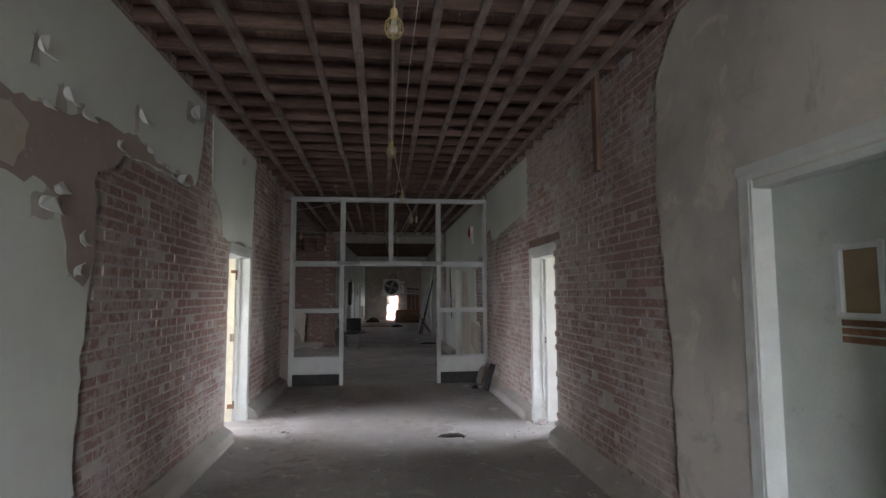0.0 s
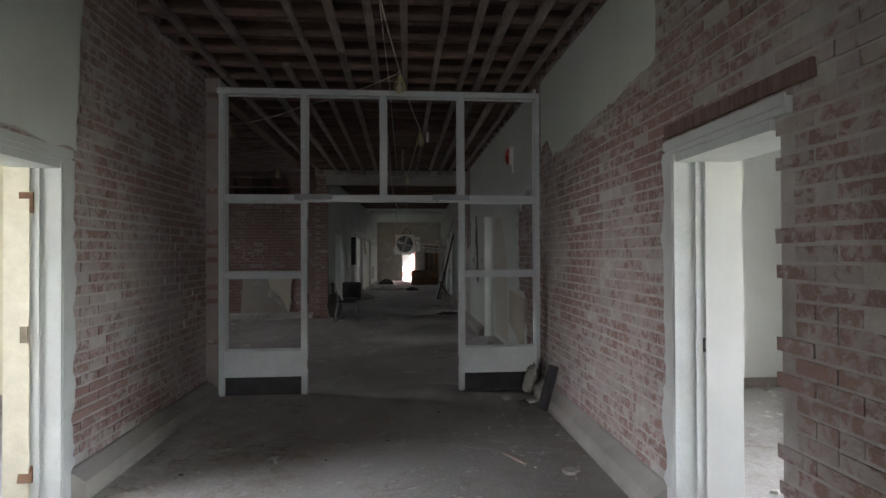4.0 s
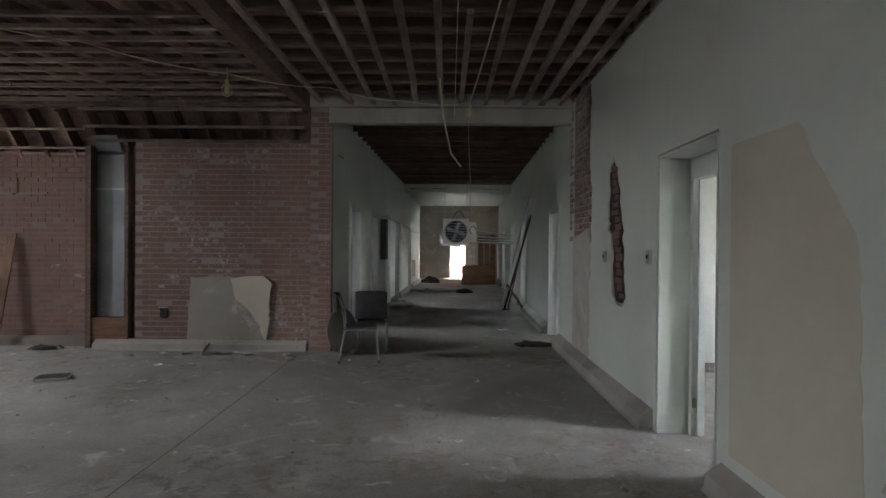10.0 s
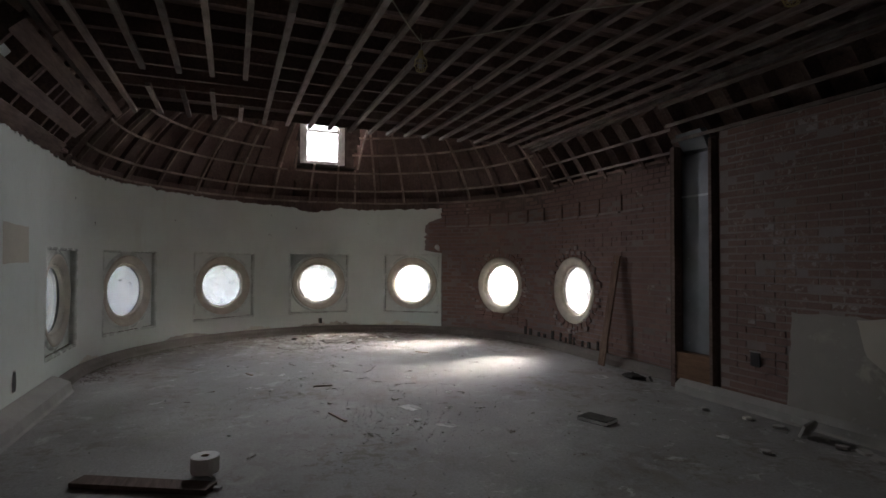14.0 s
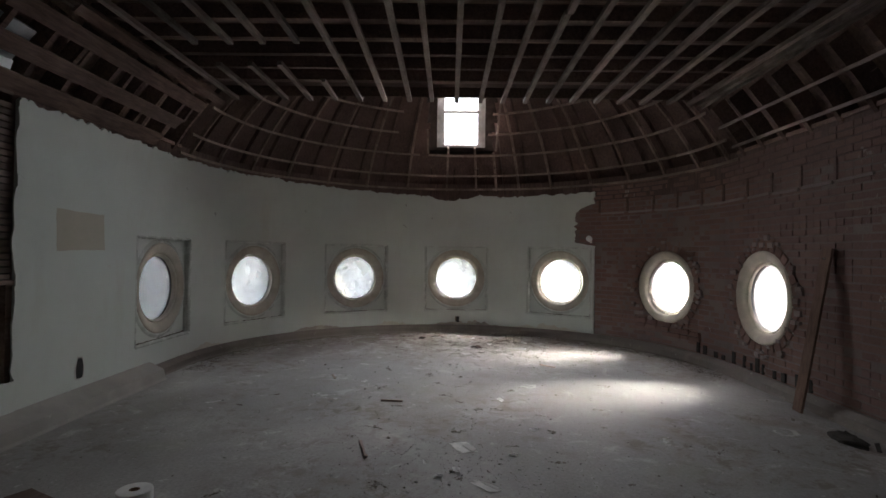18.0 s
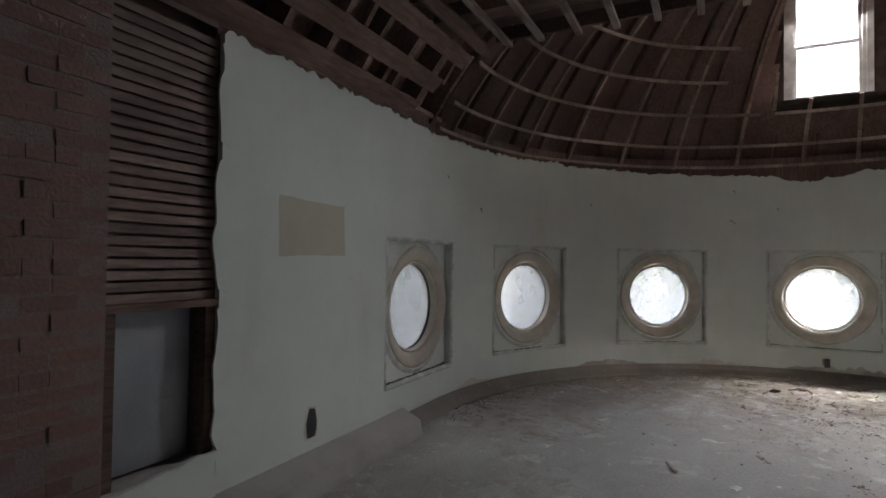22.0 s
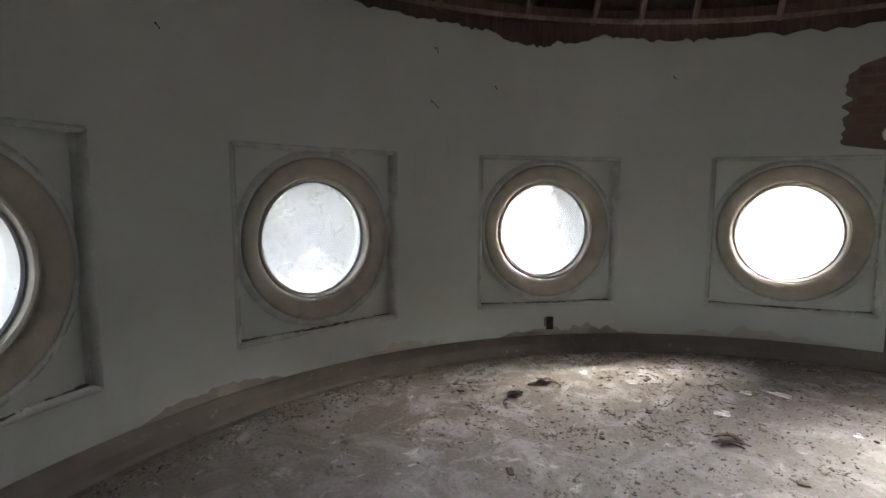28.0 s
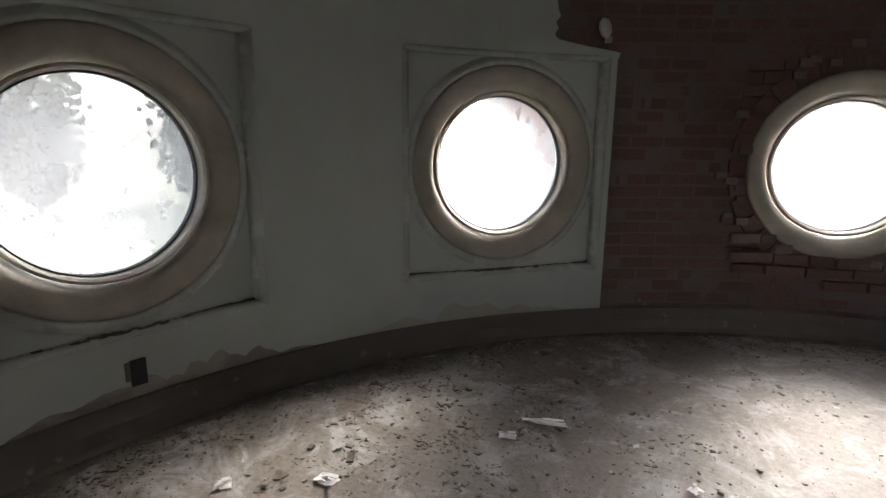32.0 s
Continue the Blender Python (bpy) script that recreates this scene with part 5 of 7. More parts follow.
# ---------- doors ----------
def door_frame(name, d, side, depth, material, label, inner=None, ragged_edge=0, bare_near=False):
    """Casing and jambs of a doorway in a wall along y. side: -1 left wall, 1 right wall; x grows into the wall."""
    fr = tagged(base(name, label, "door frame"), kind="structure")
    face = XL if side < 0 else XR
    y0, y1, zt = d[0], d[1], d[3]

    def X(v):
        return face + side * v

    def bx(sh, a, ya, za, b, yb, zb):
        lo, hi = sorted((X(a), X(b)))
        k0, k1 = skew(ya), skew(yb)
        return sh.hexa([(lo + k0, ya, za), (hi + k0, ya, za), (hi + k1, yb, za), (lo + k1, yb, za), (lo + k0, ya, zb), (hi + k0, ya, zb), (hi + k1, yb, zb), (lo + k1, yb, zb)])
    for a, b in ((y0 - 0.075, y0 + 0.03), (y1 - 0.03, y1 + 0.075)):
        sh = Shape()
        bx(sh, 0.07 if bare_near and a < y0 else -0.030, a, 0.0, depth, b, zt + 0.03)
        far = b if a < y0 else a
        s = 0.014 if a < y0 else -0.014
        bx(sh, 0.09, min(far, far + s), 0.0, depth - 0.02, max(far, far + s), zt)
        if not (bare_near and a < y0):
            bx(sh, -0.034, a + 0.02, 0.0, -0.030, a + 0.05, zt + 0.03)
        part("jamb", sh, material, fr)
    sh = Shape()
    bx(sh, -0.030, y0 - 0.075, zt + 0.03, depth, y1 + 0.075, zt + 0.10)
    bx(sh, -0.038, y0 - 0.08, zt + 0.06, -0.030, y1 + 0.08, zt + 0.11)
    bx(sh, -0.02, y0 + 0.03, zt - 0.02, depth - 0.01, y1 - 0.03, zt + 0.03)
    part("head_casing", sh, material, fr)
    if inner:
        for a in (y0 + 0.03, y1 - 0.055):
            sh = Shape()
            bx(sh, 0.14, a, 0.0, depth + 0.03, a + 0.025, zt - 0.02)
            part("inner_stop", sh, inner, fr)
    if ragged_edge:
        for e, sg in ((y1 + 0.075, 1), (y0 - 0.075, -1)):
            if sg < 0 and ragged_edge == 1:
                continue
            pts = [(e, 0.16)] + [(e, zt + 0.05)] + [(e + sg * max(0.006, 0.04 + 0.05 * noise.noise((z * 4.1, e, 2)) + 0.035 * noise.noise((z * 17, e, 6))), z) for z in [zt + 0.05 - k * 0.045 for k in range(44)] if z > 0.16]
            part("plaster_edge", Shape().slab(pts, on_left if side < 0 else on_right, 0.024), material, fr)
    return fr


door_frame("door_frame_left", DOOR_L1, -1, 0.26, M_JAMB, "pale green door frame with torn plaster edge, its door gone", M_CREAM, 1, True)
door_frame("door_frame_right", DOOR_R1, 1, 0.33, M_JAMB, "white door frame with flaking paint, its door gone", M_WHITEWALL, 1, True)


def recessed_frame():
    """A doorway whose frame stands deep in a plain plastered reveal."""
    y0, y1, zt = DOOR_R2[0], DOOR_R2[1], DOOR_R2[3]
    sh = Shape().box(XR - 0.02, y0 - 0.004, 0.0, XR + 0.27, y0 + 0.012, zt).box(XR - 0.02, y1 - 0.012, 0.0, XR + 0.27, y1 + 0.004, zt).box(XR - 0.02, y0 + 0.012, zt - 0.012, XR + 0.27, y1 - 0.012, zt + 0.004)
    setting("door_reveal", sh, M_GREEN, "deep pale green plastered reveal of a doorway", "door reveal")
    fr = tagged(base("door_frame_mid", "white-painted door frame set deep in the wall, its door gone", "door frame"), kind="structure")
    for a, b, s in ((y0 + 0.013, y0 + 0.06, 1), (y1 - 0.06, y1 - 0.013, -1)):
        e = b if s > 0 else a
        part("jamb", Shape().box(XR + 0.23, a, 0.0, XR + 0.335, b, zt - 0.013).box(XR + 0.275, min(e, e + s * 0.014), 0.0, XR + 0.32, max(e, e + s * 0.014), zt - 0.19), M_JAMB, fr)
    part("head_casing", Shape().box(XR + 0.23, y0 + 0.06, zt - 0.18, XR + 0.335, y1 - 0.06, zt - 0.013), M_JAMB, fr)
    part("hinge_scar", Shape().box(XR + 0.235, y1 - 0.063, 0.22, XR + 0.27, y1 - 0.060, 0.30), M_BRASS, fr)


recessed_frame()
door_frame("door_frame_near", DOOR_R0, 1, 0.16, M_JAMB, "white-painted frame of a closed door")
for _d in DOORS_RB:
    door_frame("door_frame_far", _d, 1, 0.33, M_JAMB, "white-painted door frame of the far corridor")


def left_far_frame(d):
    fr = tagged(base("door_frame_far", "white-painted door frame of the far corridor", "door frame"), kind="structure")
    k = skew(d[0])
    for a, b in ((d[0] - 0.07, d[0] + 0.03), (d[1] - 0.03, d[1] + 0.07)):
        part("jamb", Shape().box(XBL + k - 0.30, a, 0, XBL + k + 0.03, b, d[3] + 0.02), M_JAMB, fr)
    part("head_casing", Shape().box(XBL + k - 0.30, d[0] - 0.07, d[3] + 0.02, XBL + k + 0.03, d[1] + 0.07, d[3] + 0.10), M_JAMB, fr)


for _d in DOORS_LB:
    left_far_frame(_d)


def near_door():
    """The closed door beside the start, with a boarded light and bare battens below it."""
    y0, y1, zt = DOOR_R0[0] + 0.03, DOOR_R0[1] - 0.03, DOOR_R0[3] - 0.02
    dr = tagged(base("door_1", "closed pale green door with a boarded glazing hole", "door"), kind="structure")
    xa, xb = XR + 0.085, XR + 0.13
    sh = wall_boxes(Shape(), "y", xa, xb, y0, y1, 0.01, zt, [(y0 + 0.20, y1 - 0.40, 1.52, 1.80)])
    part("door_leaf", sh, M_DOORGREEN, dr)
    part("boarded_light", Shape().box(xa + 0.012, y0 + 0.20, 1.52, xb - 0.01, y1 - 0.40, 1.80), M_BOARDED, dr, "tan hardboard filling the glazing hole")
    t = Shape()
    t.box(xa - 0.012, y1 - 0.40, 1.50, xa, y1 - 0.375, 1.83).box(xa - 0.012, y0 + 0.175, 1.50, xa, y0 + 0.20, 1.83)
    t.box(xa - 0.012, y0 + 0.20, 1.80, xa, y1 - 0.40, 1.825).box(xa - 0.012, y0 + 0.20, 1.50, xa, y1 - 0.40, 1.52)
    part("light_bead", t, M_FRAME, dr)
    for z in (1.462, 1.425, 1.388):
        part("batten", Shape().box(xa - 0.006, y0 + 0.18, z, xa, y1 - 0.39, z + 0.028), M_BROWN, dr, "bare reddish batten")
    return dr


near_door()

# hinge blocks and strike on the left and right frames
for _z, _tilt in ((1.86, 2), (0.22, -14)):
    _b = base("hinge_block", "bare brown hinge block on the door frame", "wood block", "hinge blocks", (XL - 0.15, DOOR_L1[1] - 0.042, _z))
    _b.rotation_euler = (radians(_tilt), 0, 0)
    part("block", Shape().box(-0.05, -0.012, -0.06, 0.03, 0.011, 0.07), M_BROWN, _b)
    part("recess", Shape().box(-0.075, -0.006, -0.03, -0.051, 0.011, 0.05), M_BLACK, _b)
_b = base("hinge", "dark hinge leaf on the cream jamb", "hinge", "", (XL - 0.17, DOOR_L1[1] - 0.052, 1.06))
part("leaf", Shape().box(-0.02, -0.008, -0.05, 0.02, 0.004, 0.05), M_BRASS, _b)
part("knuckle", Shape().tube([(0.022, -0.008, -0.05), (0.022, -0.008, 0.05)], 0.007, 8), M_BRASS, _b)
_b = base("strike_plate", "dark strike plate on a white door frame", "strike plate", at=(XR + 0.14, DOOR_R1[1] - 0.048, 1.02))
part("plate", Shape().box(-0.012, -0.005, -0.04, 0.012, 0.004, 0.04), M_BLACK, _b)
part("slot", Shape().box(-0.005, -0.0065, -0.02, 0.005, -0.005, 0.02), M_BRASS, _b)
# wooden lintel over the right doorway
setting("lintel", Shape().box(XR - 0.022, DOOR_R1[0] - 0.2, 2.215, XR + 0.0045, DOOR_R1[1] + 0.10, 2.29), M_RAFTER, "dark timber lintel over the doorway", "lintel")

# ---------- partition fittings ----------
def closer(x):
    c = base("door_closer", "grey metal door closer on the transom", "door closer", "door closers", (x, Y_PART - 0.055, 2.175))
    part("case", Shape().hexa([(-0.21, -0.055, -0.03), (0.21, -0.055, -0.03), (0.21, 0, -0.03), (-0.21, 0, -0.03), (-0.20, -0.048, 0.028), (0.20, -0.048, 0.028), (0.20, 0, 0.028), (-0.20, 0, 0.028)]), M_CLOSER, c)
    part("end_cap", Shape().lathe([(0.022, -0.008), (0.026, 0.0), (0.022, 0.012)], pose(-0.14, -0.028, -0.036), 16), M_STEEL, c)
    part("arm_stub", Shape().box(-0.16, -0.04, -0.046, -0.11, -0.018, -0.036), M_STEEL, c)
    return c


closer(PX[1] + 0.11)
closer(PX[3] - 0.12)
for _x, _s in ((PX[1] + 0.036, 1), (PX[3] - 0.036, -1)):
    for _z in (1.87, 1.05, 0.33):
        _h = base("hinge", "dark worn hinge leaf on the frame post", "hinge", "partition hinges", (_x, Y_PART - 0.02, _z))
        part("leaf", Shape().box(-0.003, -0.022, -0.055, 0.003, 0.022, 0.055), M_BRASS, _h)
        part("knuckle", Shape().tube([(0.004 * _s, -0.026, -0.055), (0.004 * _s, -0.026, 0.055)], 0.007, 8), M_BRASS, _h)

# ---------- lamps and cables ----------
def caged_lamp(x, y, z, cord=0.10):
    l = base("caged_work_lamp", "yellow caged work lamp hanging on a cord", "work lamp", "string of work lamps", (x, y, z))
    part("socket", Shape().lathe([(0.0, 0.10), (0.020, 0.10), (0.024, 0.06), (0.022, 0.035), (0.0, 0.035)], Matrix(), 12), M_CAGE, l)
    part("bulb", Shape().lathe([(0.0, 0.035), (0.014, 0.033), (0.018, 0.015), (0.031, -0.02), (0.028, -0.045), (0.012, -0.06), (0.0, -0.062)], Matrix(), 14), M_BULB, l, smooth=True)
    cage = Shape()
    for k in range(8):
        a = 2 * math.pi * k / 8
        cage.tube([(r * math.cos(a), r * math.sin(a), h) for r, h in ((0.022, 0.055), (0.050, 0.02), (0.058, -0.025), (0.042, -0.07), (0.006, -0.088))], 0.0032, 5)
    for r, h in ((0.052, 0.015), (0.058, -0.03), (0.040, -0.072)):
        cage.tube([(r * math.cos(2 * math.pi * k / 20), r * math.sin(2 * math.pi * k / 20), h) for k in range(21)], 0.0032, 5, False)
    part("cage", cage, M_CAGE, l)
    part("cord", Shape().tube([(0, 0, 0.10), (0.004, 0.006, 0.10 + cord / 2), (0, 0, 0.10 + cord)], 0.005, 6), M_CABLE, l)
    return l


LAMPS = [(0.08, 3.20, 3.28), (0.13, 6.2, 3.30), (0.39, 9.35, 3.31), (0.70, 11.95, 3.29), (-2.05, 11.7, 3.31), (-2.2, 15.25, 3.23), (-4.2, 13.45, 3.22), (0.55, 16.4, 3.27)]
for _x, _y, _z in LAMPS:
    caged_lamp(_x, _y, _z, Z_CEIL - _z - 0.1)


def sag_line(name, pts, r, material, label, drop=0.06):
    """A cable hung from point to point."""
    c = base(name, label, "cable")
    sh, out = Shape(), []
    for a, b in zip(pts, pts[1:]):
        a, b = Vector(a), Vector(b)
        n = max(4, int((b - a).length / 0.25))
        out += [a.lerp(b, k / n) - Vector((0, 0, drop * 4 * (k / n) * (1 - k / n))) for k in range(n)]
    out.append(Vector(pts[-1]))
    part("strand", sh.tube(out, r, 6), material, c)
    part("staple", Shape().box(pts[0][0] - 0.012, pts[0][1] - 0.006, pts[0][2] - 0.004, pts[0][0] + 0.012, pts[0][1] + 0.006, pts[0][2] + 0.02), M_STEEL, c)
    return c


sag_line("lamp_cable", [(0.10, Y0 + 0.1, 3.45)] + [(x, y, Z_CEIL - 0.01) for x, y, z in LAMPS[:4]] + [(0.55, 16.4, 3.40)], 0.008, M_CABLE, "pale lamp cable along the corridor ceiling", 0.05)
sag_line("thin_wire", [(0.18, Y0 + 0.1, 3.40), (0.22, 4.0, 3.36), (0.28, 9.4, 3.36), (0.35, 16.7, 3.30)], 0.003, M_WHITE, "thin white wire along the corridor ceiling", 0.10)
sag_line("side_cable", [(0.39, 9.35, 3.44), (-0.8, 10.6, 3.43), (-2.05, 11.7, 3.42), (-3.1, 12.7, 3.42), (-4.2, 13.45, 3.40), (-3.2, 14.4, 3.41), (-2.2, 15.25, 3.40), (-1.2, 15.9, 3.44), (-0.3, 16.3, 3.39), (0.55, 16.4, 3.40)], 0.006, M_CABLE, "pale cable looped between work lamps", 0.04)
sag_line("hanging_hose", [(0.16, 15.6, 3.46), (0.20, 15.7, 3.05), (0.30, 15.8, 2.62), (0.42, 15.9, 2.48)], 0.010, M_CABLE, "pale loose hose hanging from the ceiling", 0.0)
sag_line("loose_wire", [(0.52, 16.2, 3.44), (0.53, 16.25, 2.9), (0.56, 16.3, 2.3), (0.58, 16.35, 1.95)], 0.004, M_CABLE, "loose pale wire hanging straight down", 0.0)


def tag_light():
    t = base("hanging_tag", "small white tag on a cord below the ceiling", "tag", at=(0.78, 11.35, 3.215))
    part("plate", Shape().box(-0.018, -0.004, -0.08, 0.018, 0.004, 0.06), M_WHITE, t)
    part("cord", Shape().tube([(0, 0, 0.06), (0, 0, 0.262)], 0.003, 5), M_CABLE, t)


tag_light()

# ---------- bell, switch, board on the right wall ----------
def bell():
    b = base("alarm_bell", "red fire alarm bell with white strobe beside it", "alarm bell", at=(XR - 0.022, 11.26, 2.93))
    m = Matrix.Rotation(radians(-90), 4, "Y")
    part("gong", Shape().lathe([(0.0, 0.075), (0.03, 0.073), (0.085, 0.062), (0.118, 0.040), (0.127, 0.018), (0.120, 0.014), (0.0, 0.014)], m, 32), M_BELL, b, "domed red gong", True)
    part("boss", Shape().lathe([(0.016, 0.072), (0.014, 0.084), (0.0, 0.085)], m, 12), M_STEEL, b)
    part("back_box", Shape().box(-0.03, -0.06, -0.06, 0.0, 0.06, 0.06), M_BELL, b)
    part("strobe", Shape().box(-0.05, -0.21, -0.15, 0.0, -0.14, 0.09), M_WHITE, b, "white strobe box")
    part("conduit", Shape().tube([(-0.012, -0.175, -0.15), (-0.012, -0.175, -0.26)], 0.012, 8), M_WHITE, b)


bell()


def switch(y, z, label="grey metal switch box on plaster"):
    s = base("switch_box", label, "switch", at=(XR - 0.022, y, z))
    part("box", Shape().box(-0.022, -0.04, -0.06, 0.0, 0.04, 0.06), M_STEEL, s)
    part("toggle", Shape().box(-0.034, -0.006, -0.012, -0.022, 0.006, 0.014), M_BLACK, s)


switch(13.82, 1.42)
switch(15.05, 1.40)
plaster_patch("plaster_stain_buff", [(11.5, 0.25), (12.55, 0.25), (12.55, 2.12), (11.95, 2.12), (11.55, 1.5)], lambda u, v, o: on_right(u, v, o + 0.0225), M_FADED, "buff old paint showing on the wall", 21, (0, 1, 2), 0.02, 0.003)

# board hanging from the ceiling at the right wall
def hanging_board():
    b = base("hanging_timber", "reddish rough timber hanging down beside the wall", "timber", at=(XR - 0.12, 4.33, 2.66))
    part("board", Shape().box(-0.02, -0.045, 0.0, 0.02, 0.045, Z_CEIL - 2.66 + 0.16), M_PLANK, b)
    for k in (0.06, 0.10):
        part("nail", Shape().tube([(-0.024, 0.01, k), (-0.018, 0.01, k)], 0.004, 6), M_STEEL, b)


hanging_board()

# ---------- peeling paint on the left wall ----------
def curls():
    rnd = random.Random(9)
    for y, z, w, h in ((2.77, 2.83, 0.05, 0.12), (3.0, 2.67, 0.06, 0.10), (2.85, 2.57, 0.07, 0.05), (3.21, 2.64, 0.08, 0.08), (3.88, 2.84, 0.04, 0.13), (4.93, 3.26, 0.13, 0.12), (4.69, 2.61, 0.10, 0.07), (3.6, 2.57, 0.05, 0.07), (2.90, 2.06, 0.12, 0.09), (3.00, 2.16, 0.12, 0.06), (3.22, 1.92, 0.05, 0.08), (3.19, 1.76, 0.06, 0.07), (4.42, 2.61, 0.10, 0.05), (4.05, 2.66, 0.06, 0.06), (6.82, 3.28, 0.08, 0.06)):
        c = base("paint_curl", "curled flake of pale paint peeling off the wall", "paint flake", "peeling paint flakes", (XL + 0.022, y, z))
        m = pose(0.008 + 0.16 * h, 0, 0, rnd.uniform(-20, 20), rnd.uniform(12, 32) * rnd.choice((-1, 1)), 0)
        out = ragged([(-w * 0.6, -h * 0.5), (w * 0.4, -h * 0.6), (w * 0.7, 0.0), (w * 0.3, h * 0.6), (-w * 0.5, h * 0.45)], 0.015, 0.014, rnd.uniform(0, 50))
        sh = Shape().slab(out, lambda u, v, d: m @ Vector((d + 1.1 * v * v / h, u, v)), 0.005)
        back = ragged([(-w * 0.9, -h * 0.8), (w * 0.8, -h * 0.7), (w * 0.9, h * 0.5), (0.0, h * 0.9), (-w * 0.8, h * 0.6)], 0.015, 0.016, rnd.uniform(0, 50))
        part("bare_patch", Shape().slab(back, lambda u, v, d: (d, u, v), 0.002), M_RAWPLASTER, c)
        part("flake", sh, M_JAMB, c)
    plaster_patch("plaster_bare_coat", [(2.2, 2.54), (2.75, 2.56), (2.95, 2.60), (3.3, 2.66), (3.7, 2.68), (3.95, 2.70), (4.3, 2.62), (4.75, 2.64), (5.0, 2.68), (5.05, 2.63), (4.6, 2.585), (3.77, 2.56), (3.36, 2.35), (3.38, 1.8), (3.30, 1.66), (3.2, 1.70), (3.08, 1.95), (3.02, 2.14), (2.8, 2.2), (2.3, 2.2)], lambda u, v, o: on_left(u, v, o + 0.0225), M_SCRATCH, "brown-grey undercoat where the paint has peeled", 31, (), 0.04, 0.003)
    plaster_patch("plaster_tan_coat", [(2.3, 2.5), (2.6, 2.5), (2.74, 2.44), (2.72, 2.32), (2.65, 2.21), (2.3, 2.22)], lambda u, v, o: on_left(u, v, o + 0.027), M_BUFF, "tan coat where the paint has peeled", 32, (), 0.02, 0.003)


curls()

# ---------- ducts ----------
def ducts():
    d = base("far_duct", "galvanised duct in an open wall chase", "duct", at=(-4.62, Y_FARB + 0.10, 0.25))
    part("sheet", Shape().box(-0.19, 0, 0.20, 0.21, 0.10, 2.54), M_DULLSTEEL, d)
    part("seam", Shape().box(-0.195, -0.008, 2.03, 0.215, 0.0, 2.055), M_STEEL, d)
    part("upper_sheet", Shape().hexa([(-0.20, 0.02, 2.60), (0.17, 0.02, 2.58), (0.19, 0.10, 2.55), (-0.19, 0.10, 2.55), (-0.24, -0.06, 2.80), (0.13, -0.06, 2.81), (0.13, 0.04, 2.83), (-0.24, 0.04, 2.83)]), M_DULLSTEEL, d)
    for k in range(4):
        part("rivet", Shape().lathe([(0.008, 0), (0.006, 0.005), (0.0, 0.006)], pose(-0.1, 0, 0.3 + 0.5 * k, 90), 8), M_STEEL, d)
    sh = Shape().box(-4.93, Y_FARB + 0.22, 0, -4.20, Y_FARB + 0.6, 2.95).box(-4.93, Y_FARB + 0.02, 0, -4.86, Y_FARB + 0.22, 2.9)
    setting("wall_chase_far", sh, M_JOIST, "dark back of the open wall chase", "wall")
    for x in (-4.845, -4.31):
        setting("chase_stud", Shape().box(x - 0.02, Y_FARB - 0.02, 0.12, x + 0.02, Y_FARB + 0.09, 2.9), M_JOIST, "dark timber stud of the chase", "stud")
    setting("chase_block", Shape().box(-4.82, Y_FARB - 0.005, 0.12, -4.33, Y_FARB + 0.09, 0.44), M_BROWN, "brown board under the duct", "board")
    # near chase: lath above, duct below
    y = Y_NEAR
    setting("wall_chase_near", Shape().box(CH0, y - 0.42, 0, CH1, y - 0.20, Z_TOP), M_JOIST, "dark back of the lathed chase", "wall")
    la = base("lath_panel", "horizontal bare wooden laths over the chase", "lath", at=(CH0, y - 0.045, 1.24))
    rnd = random.Random(6)
    z = 0.0
    k = 0
    while z < 1.62:
        if k not in (26, 28):
            part("lath", Shape().box(0.004 + rnd.uniform(0, 0.01), -0.004 + rnd.uniform(-0.002, 0.002), z, CH1 - CH0 - 0.004 - rnd.uniform(0, 0.01), 0.006, z + 0.041), M_LATH_DARK, la)
        z += 0.0545
        k += 1
    setting("chase_rail", Shape().box(CH0, y - 0.06, 1.20, CH1, y - 0.012, 1.236), M_JOIST, "dark rail under the laths", "rail")
    d = base("near_duct", "dull galvanised duct panel in the chase", "duct", at=((CH0 + CH1) / 2, y - 0.16, 0.42))
    part("sheet", Shape().box(-0.22, -0.03, 0.0, 0.22, 0.03, 0.78), M_DULLSTEEL, d)
    part("fold", Shape().box(-0.225, 0.03, 0.30, 0.225, 0.034, 0.312), M_DULLSTEEL, d)
    for x in (CH0 + 0.03, CH1 - 0.03):
        setting("chase_stud", Shape().box(x - 0.03, y - 0.15, 0.40, x + 0.03, y - 0.03, 1.20), M_JOIST, "dark timber stud of the chase", "stud")
    setting("chase_sill", Shape().box(CH0, y - 0.20, 0.0, CH1, y - 0.012, 0.40), M_MORTAR, "rough mortar below the chase", "wall")
    plaster_patch("plaster_near_foot", [(-5.26, 0.12), (-2.2, 0.12), (-2.6, 0.22), (-3.6, 0.26), (-4.1, 0.36), (-4.45, 0.40), (-4.6, 0.38), (-5.26, 0.43)], lambda u, v, o: (u, Y_NEAR + o - 0.010, v), M_GREEN, "torn strip of plaster left at the wall foot", 41, (0,), 0.03, 0.026)
    d = base("upper_duct", "bent galvanised sheet above the laths", "duct", at=(-4.96, Y_NEAR + 0.02, 2.98))
    part("sheet", Shape().obox(pose(0, 0.06, 0.10, -40, 0, 4), 0.42, 0.05, 0.34), M_STEEL, d)
    part("flap", Shape().obox(pose(0.05, 0.02, -0.09, -20, 0, -8), 0.36, 0.01, 0.10), M_STEEL, d)
    setting("wall_near_upper", Shape().box(CH0 - 2.6, Y_NEAR - 0.42, 2.862, CH1, Y_NEAR - 0.34, Z_TOP), M_DECK, "dark boards over the chase", "wall")


